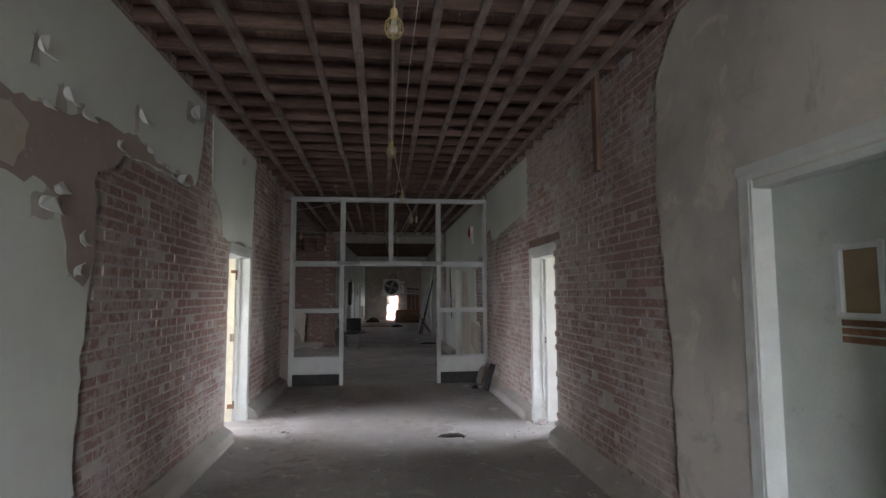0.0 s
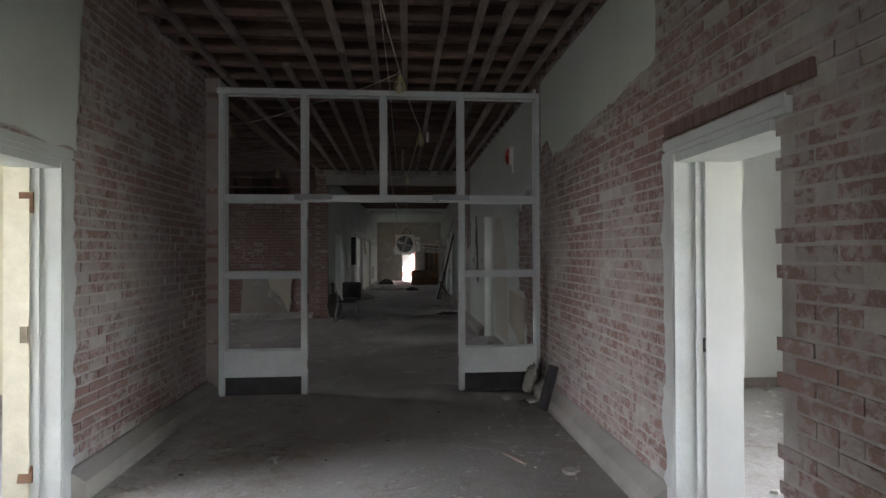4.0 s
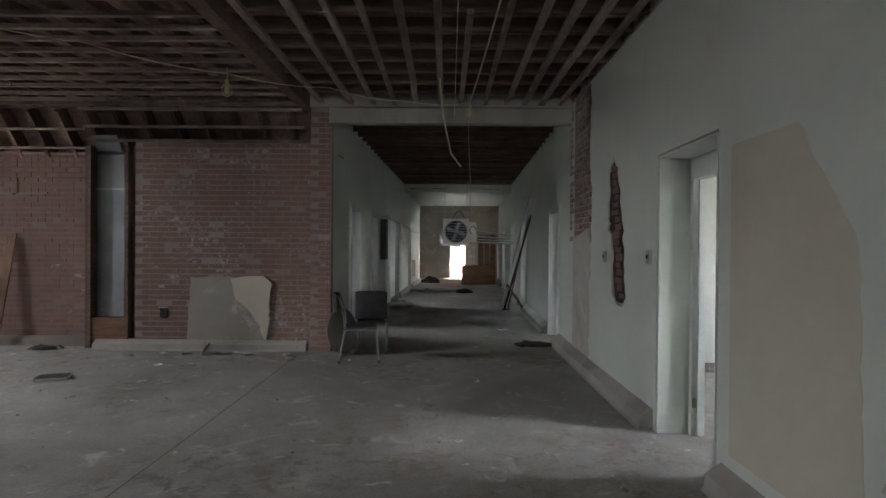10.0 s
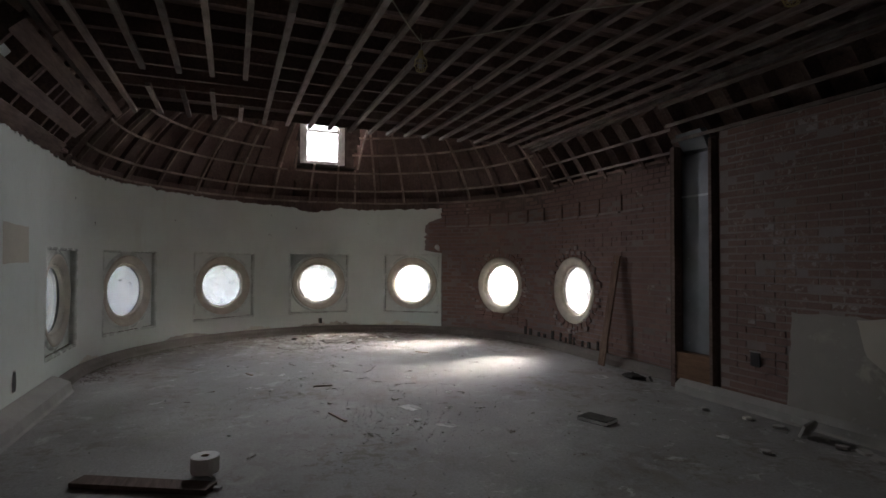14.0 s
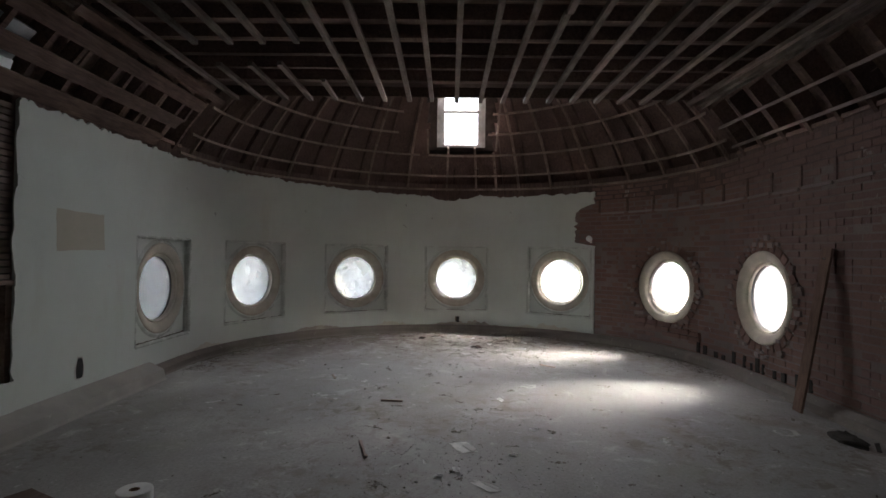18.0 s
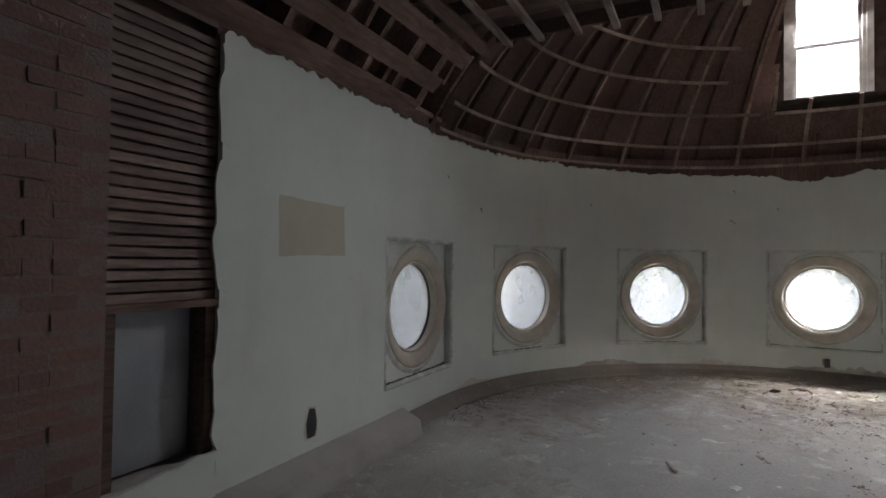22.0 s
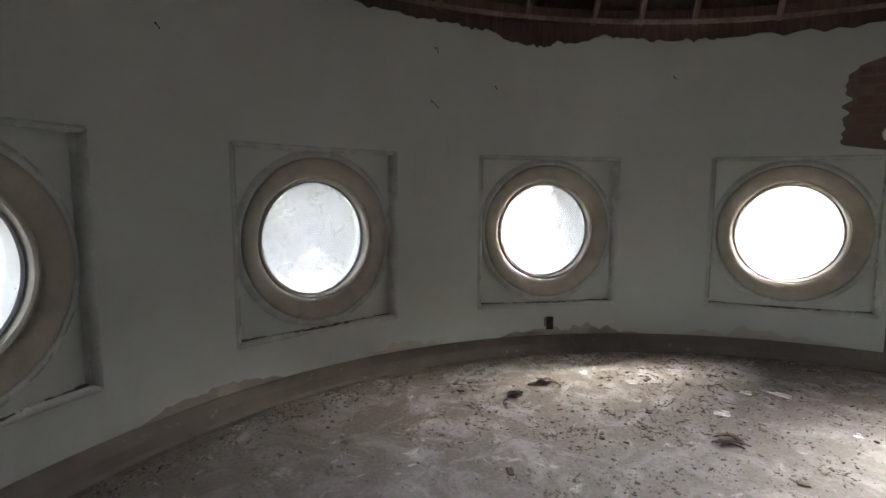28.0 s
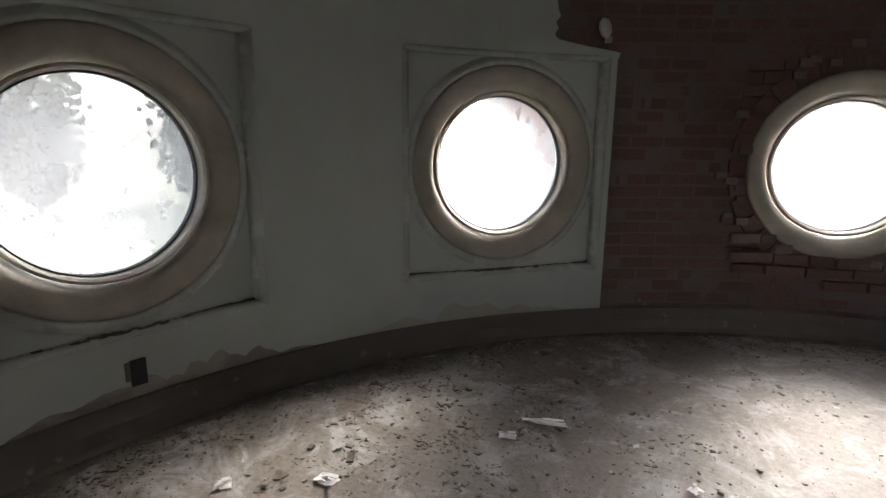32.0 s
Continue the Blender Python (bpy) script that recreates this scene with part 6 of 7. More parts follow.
ducts()
for _k, (_a, _b) in enumerate(((0.42, 1.22), (1.26, 2.02), (2.06, 2.66))):
    _e = [(CH0 - 0.06, _a), (CH0 + 0.012, _a + 0.03), (CH0 + 0.03, (_a + _b) / 2), (CH0 + 0.015, _b - 0.04), (CH0 - 0.06, _b)]
    plaster_patch("plaster_edge_strip", _e, lambda u, v, o: (u, Y_NEAR - 0.012 + o, v), M_GREEN, "torn plaster edge beside the laths", 70 + _k, (4,), 0.035, 0.014)
plaster_patch("plaster_tan_patch", [(-6.36, 1.48), (-5.70, 1.47), (-5.69, 1.85), (-6.34, 1.84)], lambda u, v, o: (u, Y_NEAR + o, v), plaster_material("tan_patch", (0.47, 0.445, 0.365), 0.2), "tan rectangle of old paint on the wall", 51, (), 0.008, 0.0012)


def wall_hole(name, label, sh, at):
    h = base(name, label, "wall hole", at=at)
    part("hole", sh, M_BLACK, h)
    return h


_h = wall_hole("outlet_hole", "dark broken outlet hole in plaster", Shape().slab(ragged([(-0.035, -0.09), (0.04, -0.09), (0.05, 0.0), (0.02, 0.10), (-0.03, 0.09), (-0.05, 0.0)], 0.03, 0.01, 3), lambda u, v, d: (u, d, v), 0.004), (-6.02, Y_NEAR + 0.001, 0.37))
part("rim", Shape().slab(ragged([(-0.055, -0.10), (0.055, -0.10), (0.065, 0.0), (0.03, 0.115), (-0.04, 0.105), (-0.065, 0.0)], 0.03, 0.012, 4), lambda u, v, d: (u, d - 0.002, v), 0.003), M_RAWPLASTER, _h)
_s = 0.10
_h = wall_hole("small_outlet", "small dark outlet box in the curved wall", Shape().box(-0.03, -0.055, -0.01, 0.03, 0.055, 0.012), (0, 0, 0))
part("cover", Shape().box(0.03, -0.03, -0.01, 0.05, 0.05, 0.006), M_BRASS, _h)
_h.matrix_world = window_frame_matrix(_s, 0.0)
_h.location = P(_s, 0.0, 0.235)

# plaster block and hole on the far wall
def far_wall_bits():
    at = lambda u, v, o: (u, Y_FARB - o, v)
    plaster_patch("cement_block", [(-3.45, 0.14), (-2.30, 0.14), (-2.24, 0.95), (-2.40, 1.04), (-3.40, 1.04)], at, M_CEMENT, "grey cement patch on the brick", 61, (0,), 0.02, 0.014)
    plaster_patch("plaster_remnant", [(-2.32, 0.14), (-2.28, 0.5), (-2.22, 0.95), (-2.36, 1.06), (-2.82, 1.02), (-2.74, 0.72), (-2.52, 0.52), (-2.40, 0.36)], at, M_CREAMPL, "torn cream plaster remnant on the brick", 62, (), 0.02, 0.030)
    h = wall_hole("brick_hole", "square dark hole in the brick wall", Shape().box(-0.05, -0.012, -0.07, 0.05, 0.0, 0.07), (-3.78, Y_FARB, 0.52))
    part("edge", Shape().box(-0.065, -0.008, 0.07, 0.065, 0.0, 0.085), M_MORTAR, h)


far_wall_bits()

# arches of bricks round the bare windows
for _w in WINDOWS[5:]:
    for _k in range(30):
        _a = 2 * math.pi * _k / 30
        _u, _z = _w + 0.605 * math.cos(_a), W_MID + 0.605 * math.sin(_a)
        _ob = part("arch_brick", Shape().obox(Matrix.Rotation(math.pi / 2 - _a, 4, "Y") @ pose(0, 0, 0, 0, 90), 0.100, 0.020, 0.085 + 0.012 * (_k % 3)), M_BRICK_DARK, wall_apse)
        _o = outward(_u)
        _x = Vector((0, 0, 1)).cross(-_o)
        _m = Matrix((_x, -_o * -1, Vector((0, 0, 1)))).transposed().to_4x4()
        _m.translation = P(_u, 0.026 + 0.004 * (_k % 2), _z)
        _ob.matrix_world = _m

# ---------- heater ----------
def heater():
    h = base("unit_heater", "white square unit heater hung from the ceiling", "heater", at=(0.55, 25.0, 1.93))
    part("case", Shape().box(-0.38, -0.01, -0.38, 0.38, 0.46, 0.38), M_WHITE, h)
    m = Matrix.Rotation(radians(90), 4, "X")
    part("grille_ring", Shape().lathe([(0.335, 0.012), (0.345, 0.026), (0.325, 0.032), (0.315, 0.014)], m, 44, True), M_STEEL, h)
    part("fan_well", Shape().lathe([(0.0, 0.017), (0.325, 0.017), (0.325, 0.012), (0.0, 0.012)], m, 44), M_BLACK, h)
    part("fan_hub", Shape().lathe([(0.0, 0.032), (0.05, 0.030), (0.06, 0.018), (0.0, 0.018)], m, 20), M_DULLSTEEL, h)
    for k in range(4):
        a = 90 * k + 25
        part("fan_blade", Shape().obox(Matrix.Rotation(radians(a), 4, "Y") @ pose(0.175, -0.024, 0, 18, 0, 0), 0.22, 0.004, 0.15), M_DULLSTEEL, h)
    for k in range(7):
        z = -0.24 + 0.08 * k
        w = math.sqrt(0.32 ** 2 - z * z)
        part("grille_bar", Shape().box(-w, -0.042, z - 0.005, w, -0.034, z + 0.005), M_STEEL, h)
    part("tray", Shape().box(-0.50, -0.03, -0.42, 0.46, 0.50, -0.385), M_STEEL, h)
    part("side_bracket", Shape().box(-0.48, 0.06, -0.36, -0.385, 0.30, -0.06), M_STEEL, h)
    part("side_box", Shape().box(0.385, 0.05, -0.30, 0.60, 0.42, 0.28), M_WHITE, h)
    part("side_coil", Shape().tube([(0.49 + 0.085 * math.cos(2 * math.pi * k / 18), 0.04, 0.05 + 0.11 * math.sin(2 * math.pi * k / 18)) for k in range(15)], 0.012, 6), M_BLACK, h)
    for x in (-0.33, 0.33):
        part("rod", Shape().tube([(x, 0.2, 0.38), (x, 0.2, 1.48)], 0.008, 6), M_STEEL, h)
    part("hose", Shape().tube([(-0.10 + 0.36 * k / 10, 0.1, 0.38 + 0.24 * math.sin(math.pi * k / 10)) for k in range(11)], 0.013, 6), M_BLACK, h)
    for k, z in enumerate((0.02, -0.13, -0.22, -0.30)):
        part("pipe", Shape().tube([(0.60, 0.10 + 0.06 * k, z), (1.72, 0.16 + 0.06 * k, z - 0.11 + 0.02 * k)], 0.024, 10), M_STEEL, h)


heater()

# ---------- chairs ----------
def chair(x, y, rz, back, label, arm=False):
    c = base("stacking_chair", label, "chair", "old chairs", (x, y, 0))
    c.rotation_euler = (0, 0, radians(rz))
    for sx in (-0.21, 0.21):
        part("front_leg", Shape().tube([(sx, 0.24, 0.0), (sx * 0.95, 0.20, 0.43)], 0.012, 8), M_DULLSTEEL, c)
        part("back_leg", Shape().tube([(sx, -0.27, 0.0), (sx * 0.95, -0.19, 0.43), (sx * 0.95, -0.21, 0.62), (sx * 0.92, -0.28, 0.86)], 0.012, 8), M_DULLSTEEL, c)
        part("side_rail", Shape().tube([(sx * 0.95, 0.20, 0.42), (sx * 0.95, -0.19, 0.42)], 0.011, 8), M_DULLSTEEL, c)
        for q in (0.24, -0.27):
            part("glide", Shape().lathe([(0.016, 0.0), (0.016, 0.015), (0.012, 0.03), (0.0, 0.03)], pose(sx, q, 0), 10), M_BLACK, c)
    seat, n = Shape(), 8
    vs = []
    for i in range(n + 1):
        for j in range(n + 1):
            u, v = i / n - 0.5, j / n - 0.5
            vs.append((u * 0.42, v * 0.42, 0.445 + 0.02 * (1 - (2 * u) ** 4) * (1 - (2 * v) ** 4) - 0.012 * (1 - (2 * u) ** 2)))
    fs = [(i * (n + 1) + j, (i + 1) * (n + 1) + j, (i + 1) * (n + 1) + j + 1, i * (n + 1) + j + 1) for i in range(n) for j in range(n)]
    seat.add(vs, fs).box(-0.21, -0.21, 0.425, 0.21, 0.21, 0.447)
    part("seat", seat, M_BLACK, c)
    bk, vs = Shape(), []
    for i in range(n + 1):
        u = i / n - 0.5
        for off in (0.0, 0.022):
            for z in (0.50 if not arm else 0.66, 0.88):
                vs.append((u * 0.44, -0.25 - 0.06 * (1 - (2 * u) ** 2) - off - (z - 0.5) * 0.10, z - 0.02 * (2 * u) ** 4))
    fs = []
    for i in range(n):
        a, b = 4 * i, 4 * i + 4
        fs += [(a, b, b + 1, a + 1), (a + 2, a + 3, b + 3, b + 2), (a + 1, b + 1, b + 3, a + 3), (a, a + 2, b + 2, b)]
    fs += [(0, 1, 3, 2), (4 * n, 4 * n + 2, 4 * n + 3, 4 * n + 1)]
    part("backrest", bk.add(vs, fs), back, c)
    return c


chair(-0.87, 16.34, -82, M_BLACK, "steel tube chair with curved dark back beside the brick corner", True)
chair(-0.80, 16.98, 4, M_BLACK, "chair with a square black back behind another chair")
_d = base("leaning_disc", "dark grey round panel leaning on the wall end", "panel", at=(XBL + 0.17, 16.76, 0.0))
part("disc", Shape().lathe([(0.0, 0.0), (0.30, 0.0), (0.30, 0.012), (0.0, 0.012)], pose(0, 0, 0.31, 84, 0, 60), 32), M_BASE, _d)
part("rim", Shape().lathe([(0.295, -0.004), (0.308, -0.004), (0.308, 0.016), (0.295, 0.016)], pose(0, 0, 0.31, 84, 0, 60), 32, True), M_BASE, _d)

# ---------- leaning and lying things ----------
def leaning_plank():
    p = base("leaning_plank", "long brown plank leaning against the brick wall", "plank", at=(-6.28, 16.98, 0.0))
    part("plank", Shape().beam((0, 0, 0.0), (0.11, 0.21, 1.60), 0.13, 0.022, (0, 1, 0)), M_PLANK, p)
    part("nail", Shape().tube([(0.10, 0.16, 1.5), (0.10, 0.19, 1.5)], 0.004, 6), M_STEEL, p)


leaning_plank()


def black_tube():
    p = base("black_tube", "short black tube leaning against the wall", "tube", at=(1.76, 8.87, 0.0))
    a, b = Vector((0.0, 0, 0.02)), Vector((0.15, 0.10, 0.42))
    part("sleeve", Shape().tube([a, b], 0.052, 18), M_BLACK, p)
    part("mouth", Shape().tube([b, b + (b - a).normalized() * 0.004], 0.044, 18), M_CHARRED, p)


black_tube()


def lump(name, label, category, at, sx, sy, sz, material, seed, group=""):
    """A crumpled lump or heap."""
    o = base(name, label, category, group, at)
    vs, n, m = [], 10, 6
    for i in range(m + 1):
        p = math.pi / 2 * i / m
        for k in range(n):
            a = 2 * math.pi * k / n
            q = 1 + 0.45 * noise.noise((math.cos(a) * 1.7 + seed, math.sin(a) * 1.7, i * 0.6))
            vs.append((sx * q * math.cos(p) * math.cos(a), sy * q * math.cos(p) * math.sin(a), sz * math.sin(p) * (1 + 0.5 * noise.noise((a, seed, i)))))
    fs = [(i * n + k, i * n + (k + 1) % n, (i + 1) * n + (k + 1) % n, (i + 1) * n + k) for i in range(m) for k in range(n)]
    fs.append(tuple(range(n))[::-1])
    part("body", Shape().add(vs, fs), material, o)
    rnd = random.Random(seed)
    for k in range(3):
        x, y = rnd.uniform(-sx, sx), rnd.uniform(-sy, sy)
        part("scrap", Shape().obox(pose(x * 1.1, y * 1.1, sz * 0.25 + 0.004, rnd.uniform(-20, 20), rnd.uniform(-20, 20), rnd.uniform(0, 180)), sx * 0.6, sy * 0.35, 0.008), material, o)
    return o


lump("charred_lump", "small black crumpled lump on the floor", "rubbish", (1.64, 9.14, 0), 0.06, 0.05, 0.05, M_CHARRED, 1)
lump("cement_lump", "rough cement lump smeared at the foot of the screen", "cement lump", (1.88, 9.68, 0), 0.13, 0.09, 0.26, M_CURB, 12)
lump("rubbish_heap", "black crumpled rubbish beside the wall", "rubbish", (-5.45, 16.85, 0), 0.20, 0.09, 0.06, M_CHARRED, 2)
lump("rubbish_heap", "low heap of dark rubble in the corridor", "rubble", (-0.90, 22.5, 0), 0.42, 0.5, 0.13, M_BASE, 3)
lump("rubbish_heap", "flat spread of broken boards and rubble", "rubble", (-0.1, 27.2, 0), 0.9, 0.5, 0.07, M_BASE, 9)
lump("rubbish_heap", "small dark pile on the corridor floor", "rubble", (0.85, 26.6, 0), 0.25, 0.3, 0.12, M_CHARRED, 10)
lump("rubbish_heap", "low grey debris near the corridor wall", "rubble", (1.62, 17.5, 0), 0.30, 0.22, 0.04, M_CHARRED, 4)
lump("rubbish_heap", "small dark rubbish on dusty floor", "rubbish", (0.82, 6.15, 0), 0.14, 0.06, 0.03, M_CHARRED, 5)


def bent_scraps(x, y, rz, label):
    """Curled strips of dark bark and felt."""
    o = base("bent_scrap", label, "scrap", "", (x, y, 0))
    o.rotation_euler = (0, 0, radians(rz))
    rnd = random.Random(int(x * 100))
    for k in range(5):
        a, l, h = rnd.uniform(-40, 40), rnd.uniform(0.08, 0.20), rnd.uniform(0.01, 0.04)
        m = pose(rnd.uniform(-0.05, 0.05), rnd.uniform(-0.05, 0.05), 0.004, 0, 0, a)
        sh, vs, n = Shape(), [], 7
        for i in range(n + 1):
            t = i / n
            w = 0.016 * math.sin(math.pi * min(0.95, t + 0.1)) + 0.004
            for sx in (-w, w):
                for dz in (0.0, 0.004):
                    vs.append(m @ Vector((l * (t - 0.5), sx + 0.03 * t * t, h * math.sin(math.pi * t) + dz)))
        fs = []
        for i in range(n):
            p, q = 4 * i, 4 * i + 4
            fs += [(p + 1, p + 3, q + 3, q + 1), (p, q, q + 2, p + 2), (p, p + 1, q + 1, q), (p + 2, q + 2, q + 3, p + 3)]
        part("strip", sh.add(vs, fs + [(0, 2, 3, 1), (4 * n, 4 * n + 1, 4 * n + 3, 4 * n + 2)]), M_CHARRED if k % 2 else M_JOIST, o)


bent_scraps(-9.55, 14.02, 20, "curled dark strips of rubbish on dusty floor")
bent_scraps(-10.62, 13.4, 70, "small curled dark scraps near the curved wall")

# nail holes and small scars in the plaster of the round end
for _s, _z, _l, _r in ((-4.75, 2.02, 0.05, 80), (-0.95, 2.02, 0.09, 40), (-0.93, 2.42, 0.05, 75), (-0.42, 2.18, 0.03, 60), (1.1, 2.3, 0.03, 20), (-2.9, 2.2, 0.03, 50), (-5.4, 2.3, 0.03, 30)):
    _n = base("wall_scar", "small dark scratch in the plaster", "scratch", "plaster scars")
    _n.matrix_world = window_frame_matrix(_s, 0.0)
    _n.location = P(_s, 0.0, _z)
    part("scratch", Shape().obox(pose(0, 0, 0.001, 0, 0, _r), _l, 0.005, 0.003), M_CHARRED, _n)
    part("hole", Shape().obox(pose(_l * 0.4, 0.012, 0.001, 0, 0, _r), 0.010, 0.009, 0.003), M_BLACK, _n)
lump("rubbish_heap", "heap of dark rubbish at the corridor end", "rubbish", (-0.35, 31.2, 0), 0.35, 0.3, 0.25, M_CHARRED, 7)
lump("rubbish_heap", "dark crumpled scrap on the floor", "rubbish", (-10.45, 13.1, 0), 0.05, 0.05, 0.03, M_CHARRED, 8)


def book():
    b = base("old_book", "dirty thick book lying on the concrete", "book", at=(-4.08, 15.2, 0))
    b.rotation_euler = (0, 0, radians(20))
    part("cover", Shape().box(-0.15, -0.10, 0.0, 0.15, 0.10, 0.004).box(-0.15, -0.10, 0.034, 0.15, 0.10, 0.038).box(-0.154, -0.10, 0.0, -0.15, 0.10, 0.038), M_CHARRED, b)
    part("pages", Shape().box(-0.149, -0.095, 0.0045, 0.145, 0.095, 0.0335), M_PAPER, b)


book()


def tape_roll():
    b = base("flat_board", "brown board lying on the floor", "board", at=(-3.9, 11.55, 0))
    b.rotation_euler = (0, 0, radians(62))
    part("board", Shape().box(-0.62, -0.07, 0.0, 0.34, 0.07, 0.035), M_JOIST, b)
    part("end_chip", Shape().box(0.345, 0.01, 0.0, 0.39, 0.04, 0.02), M_PAPER, b)
    r = base("paper_roll", "white roll of paper tape on a board", "paper roll", at=(-4.02, 11.80, 0.035))
    part("roll", Shape().lathe([(0.030, 0.0), (0.092, 0.0), (0.095, 0.004), (0.095, 0.106), (0.092, 0.11), (0.030, 0.11), (0.028, 0.10), (0.028, 0.01)], Matrix(), 36, True), M_PAPER, r)
    part("core", Shape().lathe([(0.024, 0.002), (0.0285, 0.002), (0.0285, 0.109), (0.024, 0.109)], Matrix(), 24, True), M_BROWN, r)
    part("loose_end", Shape().hexa([(0.09, 0.02, 0.0), (0.15, 0.05, 0.0), (0.15, 0.052, 0.0), (0.09, 0.022, 0.0), (0.09, 0.02, 0.11), (0.14, 0.055, 0.105), (0.14, 0.057, 0.105), (0.09, 0.022, 0.11)]), M_PAPER, r)


tape_roll()


def sheet(x, y, w, h, rz, label="torn white scrap of paper on the floor", seed=0, material=None):
    o = base("paper_scrap", label, "paper", "paper scraps", (x, y, 0.002))
    o.rotation_euler = (0, 0, radians(rz))
    n = 5
    vs, fs = [], []
    for i in range(n + 1):
        for j in range(n + 1):
            u, v = i / n - 0.5, j / n - 0.5
            z = 0.004 + 0.018 * max(0, noise.noise((u * 3 + seed, v * 3, seed)))
            e = 0.12 * noise.noise((u * 5, v * 5, seed + 9))
            vs.append((w * (u + e), h * (v + e), z))
    for i in range(n):
        for j in range(n):
            fs.append((i * (n + 1) + j, (i + 1) * (n + 1) + j, (i + 1) * (n + 1) + j + 1, i * (n + 1) + j + 1))
    part("paper", Shape().add(vs, fs), material or M_PAPER, o)
    part("fold", Shape().obox(pose(w * 0.2, h * 0.25, 0.016, 14, 8, 20), w * 0.5, h * 0.3, 0.003), material or M_PAPER, o)


for _i, (_x, _y, _w, _h, _r) in enumerate(((-5.14, 13.68, 0.22, 0.14, 20), (-4.46, 13.80, 0.20, 0.07, 40), (-4.72, 13.62, 0.09, 0.05, 0), (-5.0, 14.05, 0.07, 0.04, 60), (-4.85, 13.4, 0.08, 0.03, 10), (-4.6, 13.5, 0.06, 0.05, 80),
                                        (-5.6, 14.3, 0.06, 0.05, 30), (-6.5, 14.1, 0.12, 0.04, 15), (-7.2, 12.6, 0.06, 0.05, 50), (-10.16, 14.65, 0.07, 0.04, 30), (-10.1, 14.84, 0.19, 0.035, 25), (-9.48, 14.78, 0.05, 0.04, 70),
                                        (-10.5, 14.0, 0.08, 0.055, 10), (-10.75, 13.75, 0.06, 0.05, 60), (-9.9, 14.25, 0.09, 0.06, 45), (-3.3, 15.9, 0.10, 0.07, 30), (-1.0, 16.25, 0.05, 0.04, 0), (1.3, 18.9, 0.20, 0.12, 10), (0.6, 15.2, 0.05, 0.04, 0))):
    sheet(_x, _y, _w, _h, _r, seed=_i)


def stick(x, y, l, rz, w=0.02, label="thin wooden stick lying on the floor", m=None):
    o = base("loose_stick", label, "stick", "loose sticks", (x, y, 0))
    o.rotation_euler = (0, 0, radians(rz))
    part("stick", Shape().beam((-l / 2, 0, 0.008), (l / 2, 0, 0.012), w, 0.014), m or M_LATH, o)
    part("splinter", Shape().beam((l * 0.3, 0.006, 0.016), (l * 0.5, 0.016, 0.018), 0.006, 0.004), m or M_LATH, o)


for _x, _y, _l, _r in ((-5.07, 12.92, 0.36, 15), (-6.4, 13.0, 0.22, 80), (1.24, 7.72, 0.24, 120), (-7.4, 12.2, 0.2, 20), (-2.0, 16.2, 0.3, 150), (-8.2, 14.9, 0.25, 40)):
    stick(_x, _y, _l, _r)

# plaster chunks below the far wall
def chunk(x, y, s, seed, up=0.0, material=None):
    o = base("plaster_chunk", "broken chunk of cream plaster on the floor", "plaster chunk", "plaster chunks", (x, y, 0))
    rnd = random.Random(seed)
    out = ragged([(-s, -s * 0.7), (s * 0.8, -s * 0.8), (s, s * 0.5), (0.0, s), (-s * 0.9, s * 0.4)], 0.03, 0.012, seed)
    m = pose(0, 0, 0.004 + (s * 0.72 if up else 0), up, rnd.uniform(-6, 6), rnd.uniform(0, 360))
    part("slab", Shape().slab(out, lambda u, v, d: m @ Vector((u, v, d)), 0.022), material or M_RAWPLASTER, o)
    part("crumb", Shape().obox(pose(s * 1.2, s * 0.4, 0.008, 10, 5, 30), 0.03, 0.02, 0.016), material or M_RAWPLASTER, o)


for _i, (_x, _y, _s, _u) in enumerate(((-3.02, 16.60, 0.10, 62), (-2.75, 16.58, 0.06, 0), (-2.6, 16.62, 0.05, 0), (-2.45, 16.55, 0.07, 0), (-3.3, 16.6, 0.05, 0), (-3.6, 16.58, 0.04, 0), (-1.8, 16.3, 0.05, 0), (-1.9, 16.55, 0.06, 0), (-4.0, 16.45, 0.04, 0), (1.5, 9.35, 0.04, 0), (1.74, 9.22, 0.05, 0), (1.58, 7.44, 0.05, 0), (0.9, 10.9, 0.03, 0), (-2.9, 15.9, 0.04, 0))):
    chunk(_x, _y, _s, _i, _u)

# poles and a ladder leaning in the far corridor
def pole(xa, ya, xb, yb, zb, r, m, label):
    p = base("leaning_pole", label, "pole", "leaning poles", (xa + skew(ya), ya, 0))
    part("pole", Shape().beam((0, 0, 0.0), (xb - xa, yb - ya, zb), r, r * 0.6, (1, 0, 0)), m, p)
    part("foot", Shape().box(-r, -r, 0, r, r, 0.012), m, p)


pole(1.39, 22.0, 1.96, 21.1, 2.82, 0.05, M_STEEL, "long grey pole leaning on the corridor wall")
pole(1.47, 22.0, 1.95, 21.1, 2.2, 0.06, M_BLACK, "dark pole leaning on the corridor wall")
pole(1.56, 22.05, 1.92, 21.3, 2.12, 0.05, M_PLANK, "pale board leaning on the corridor wall")
pole(1.93, 21.6, 1.52, 21.75, 0.62, 0.07, M_PLANK, "short pale board propped at the wall foot")


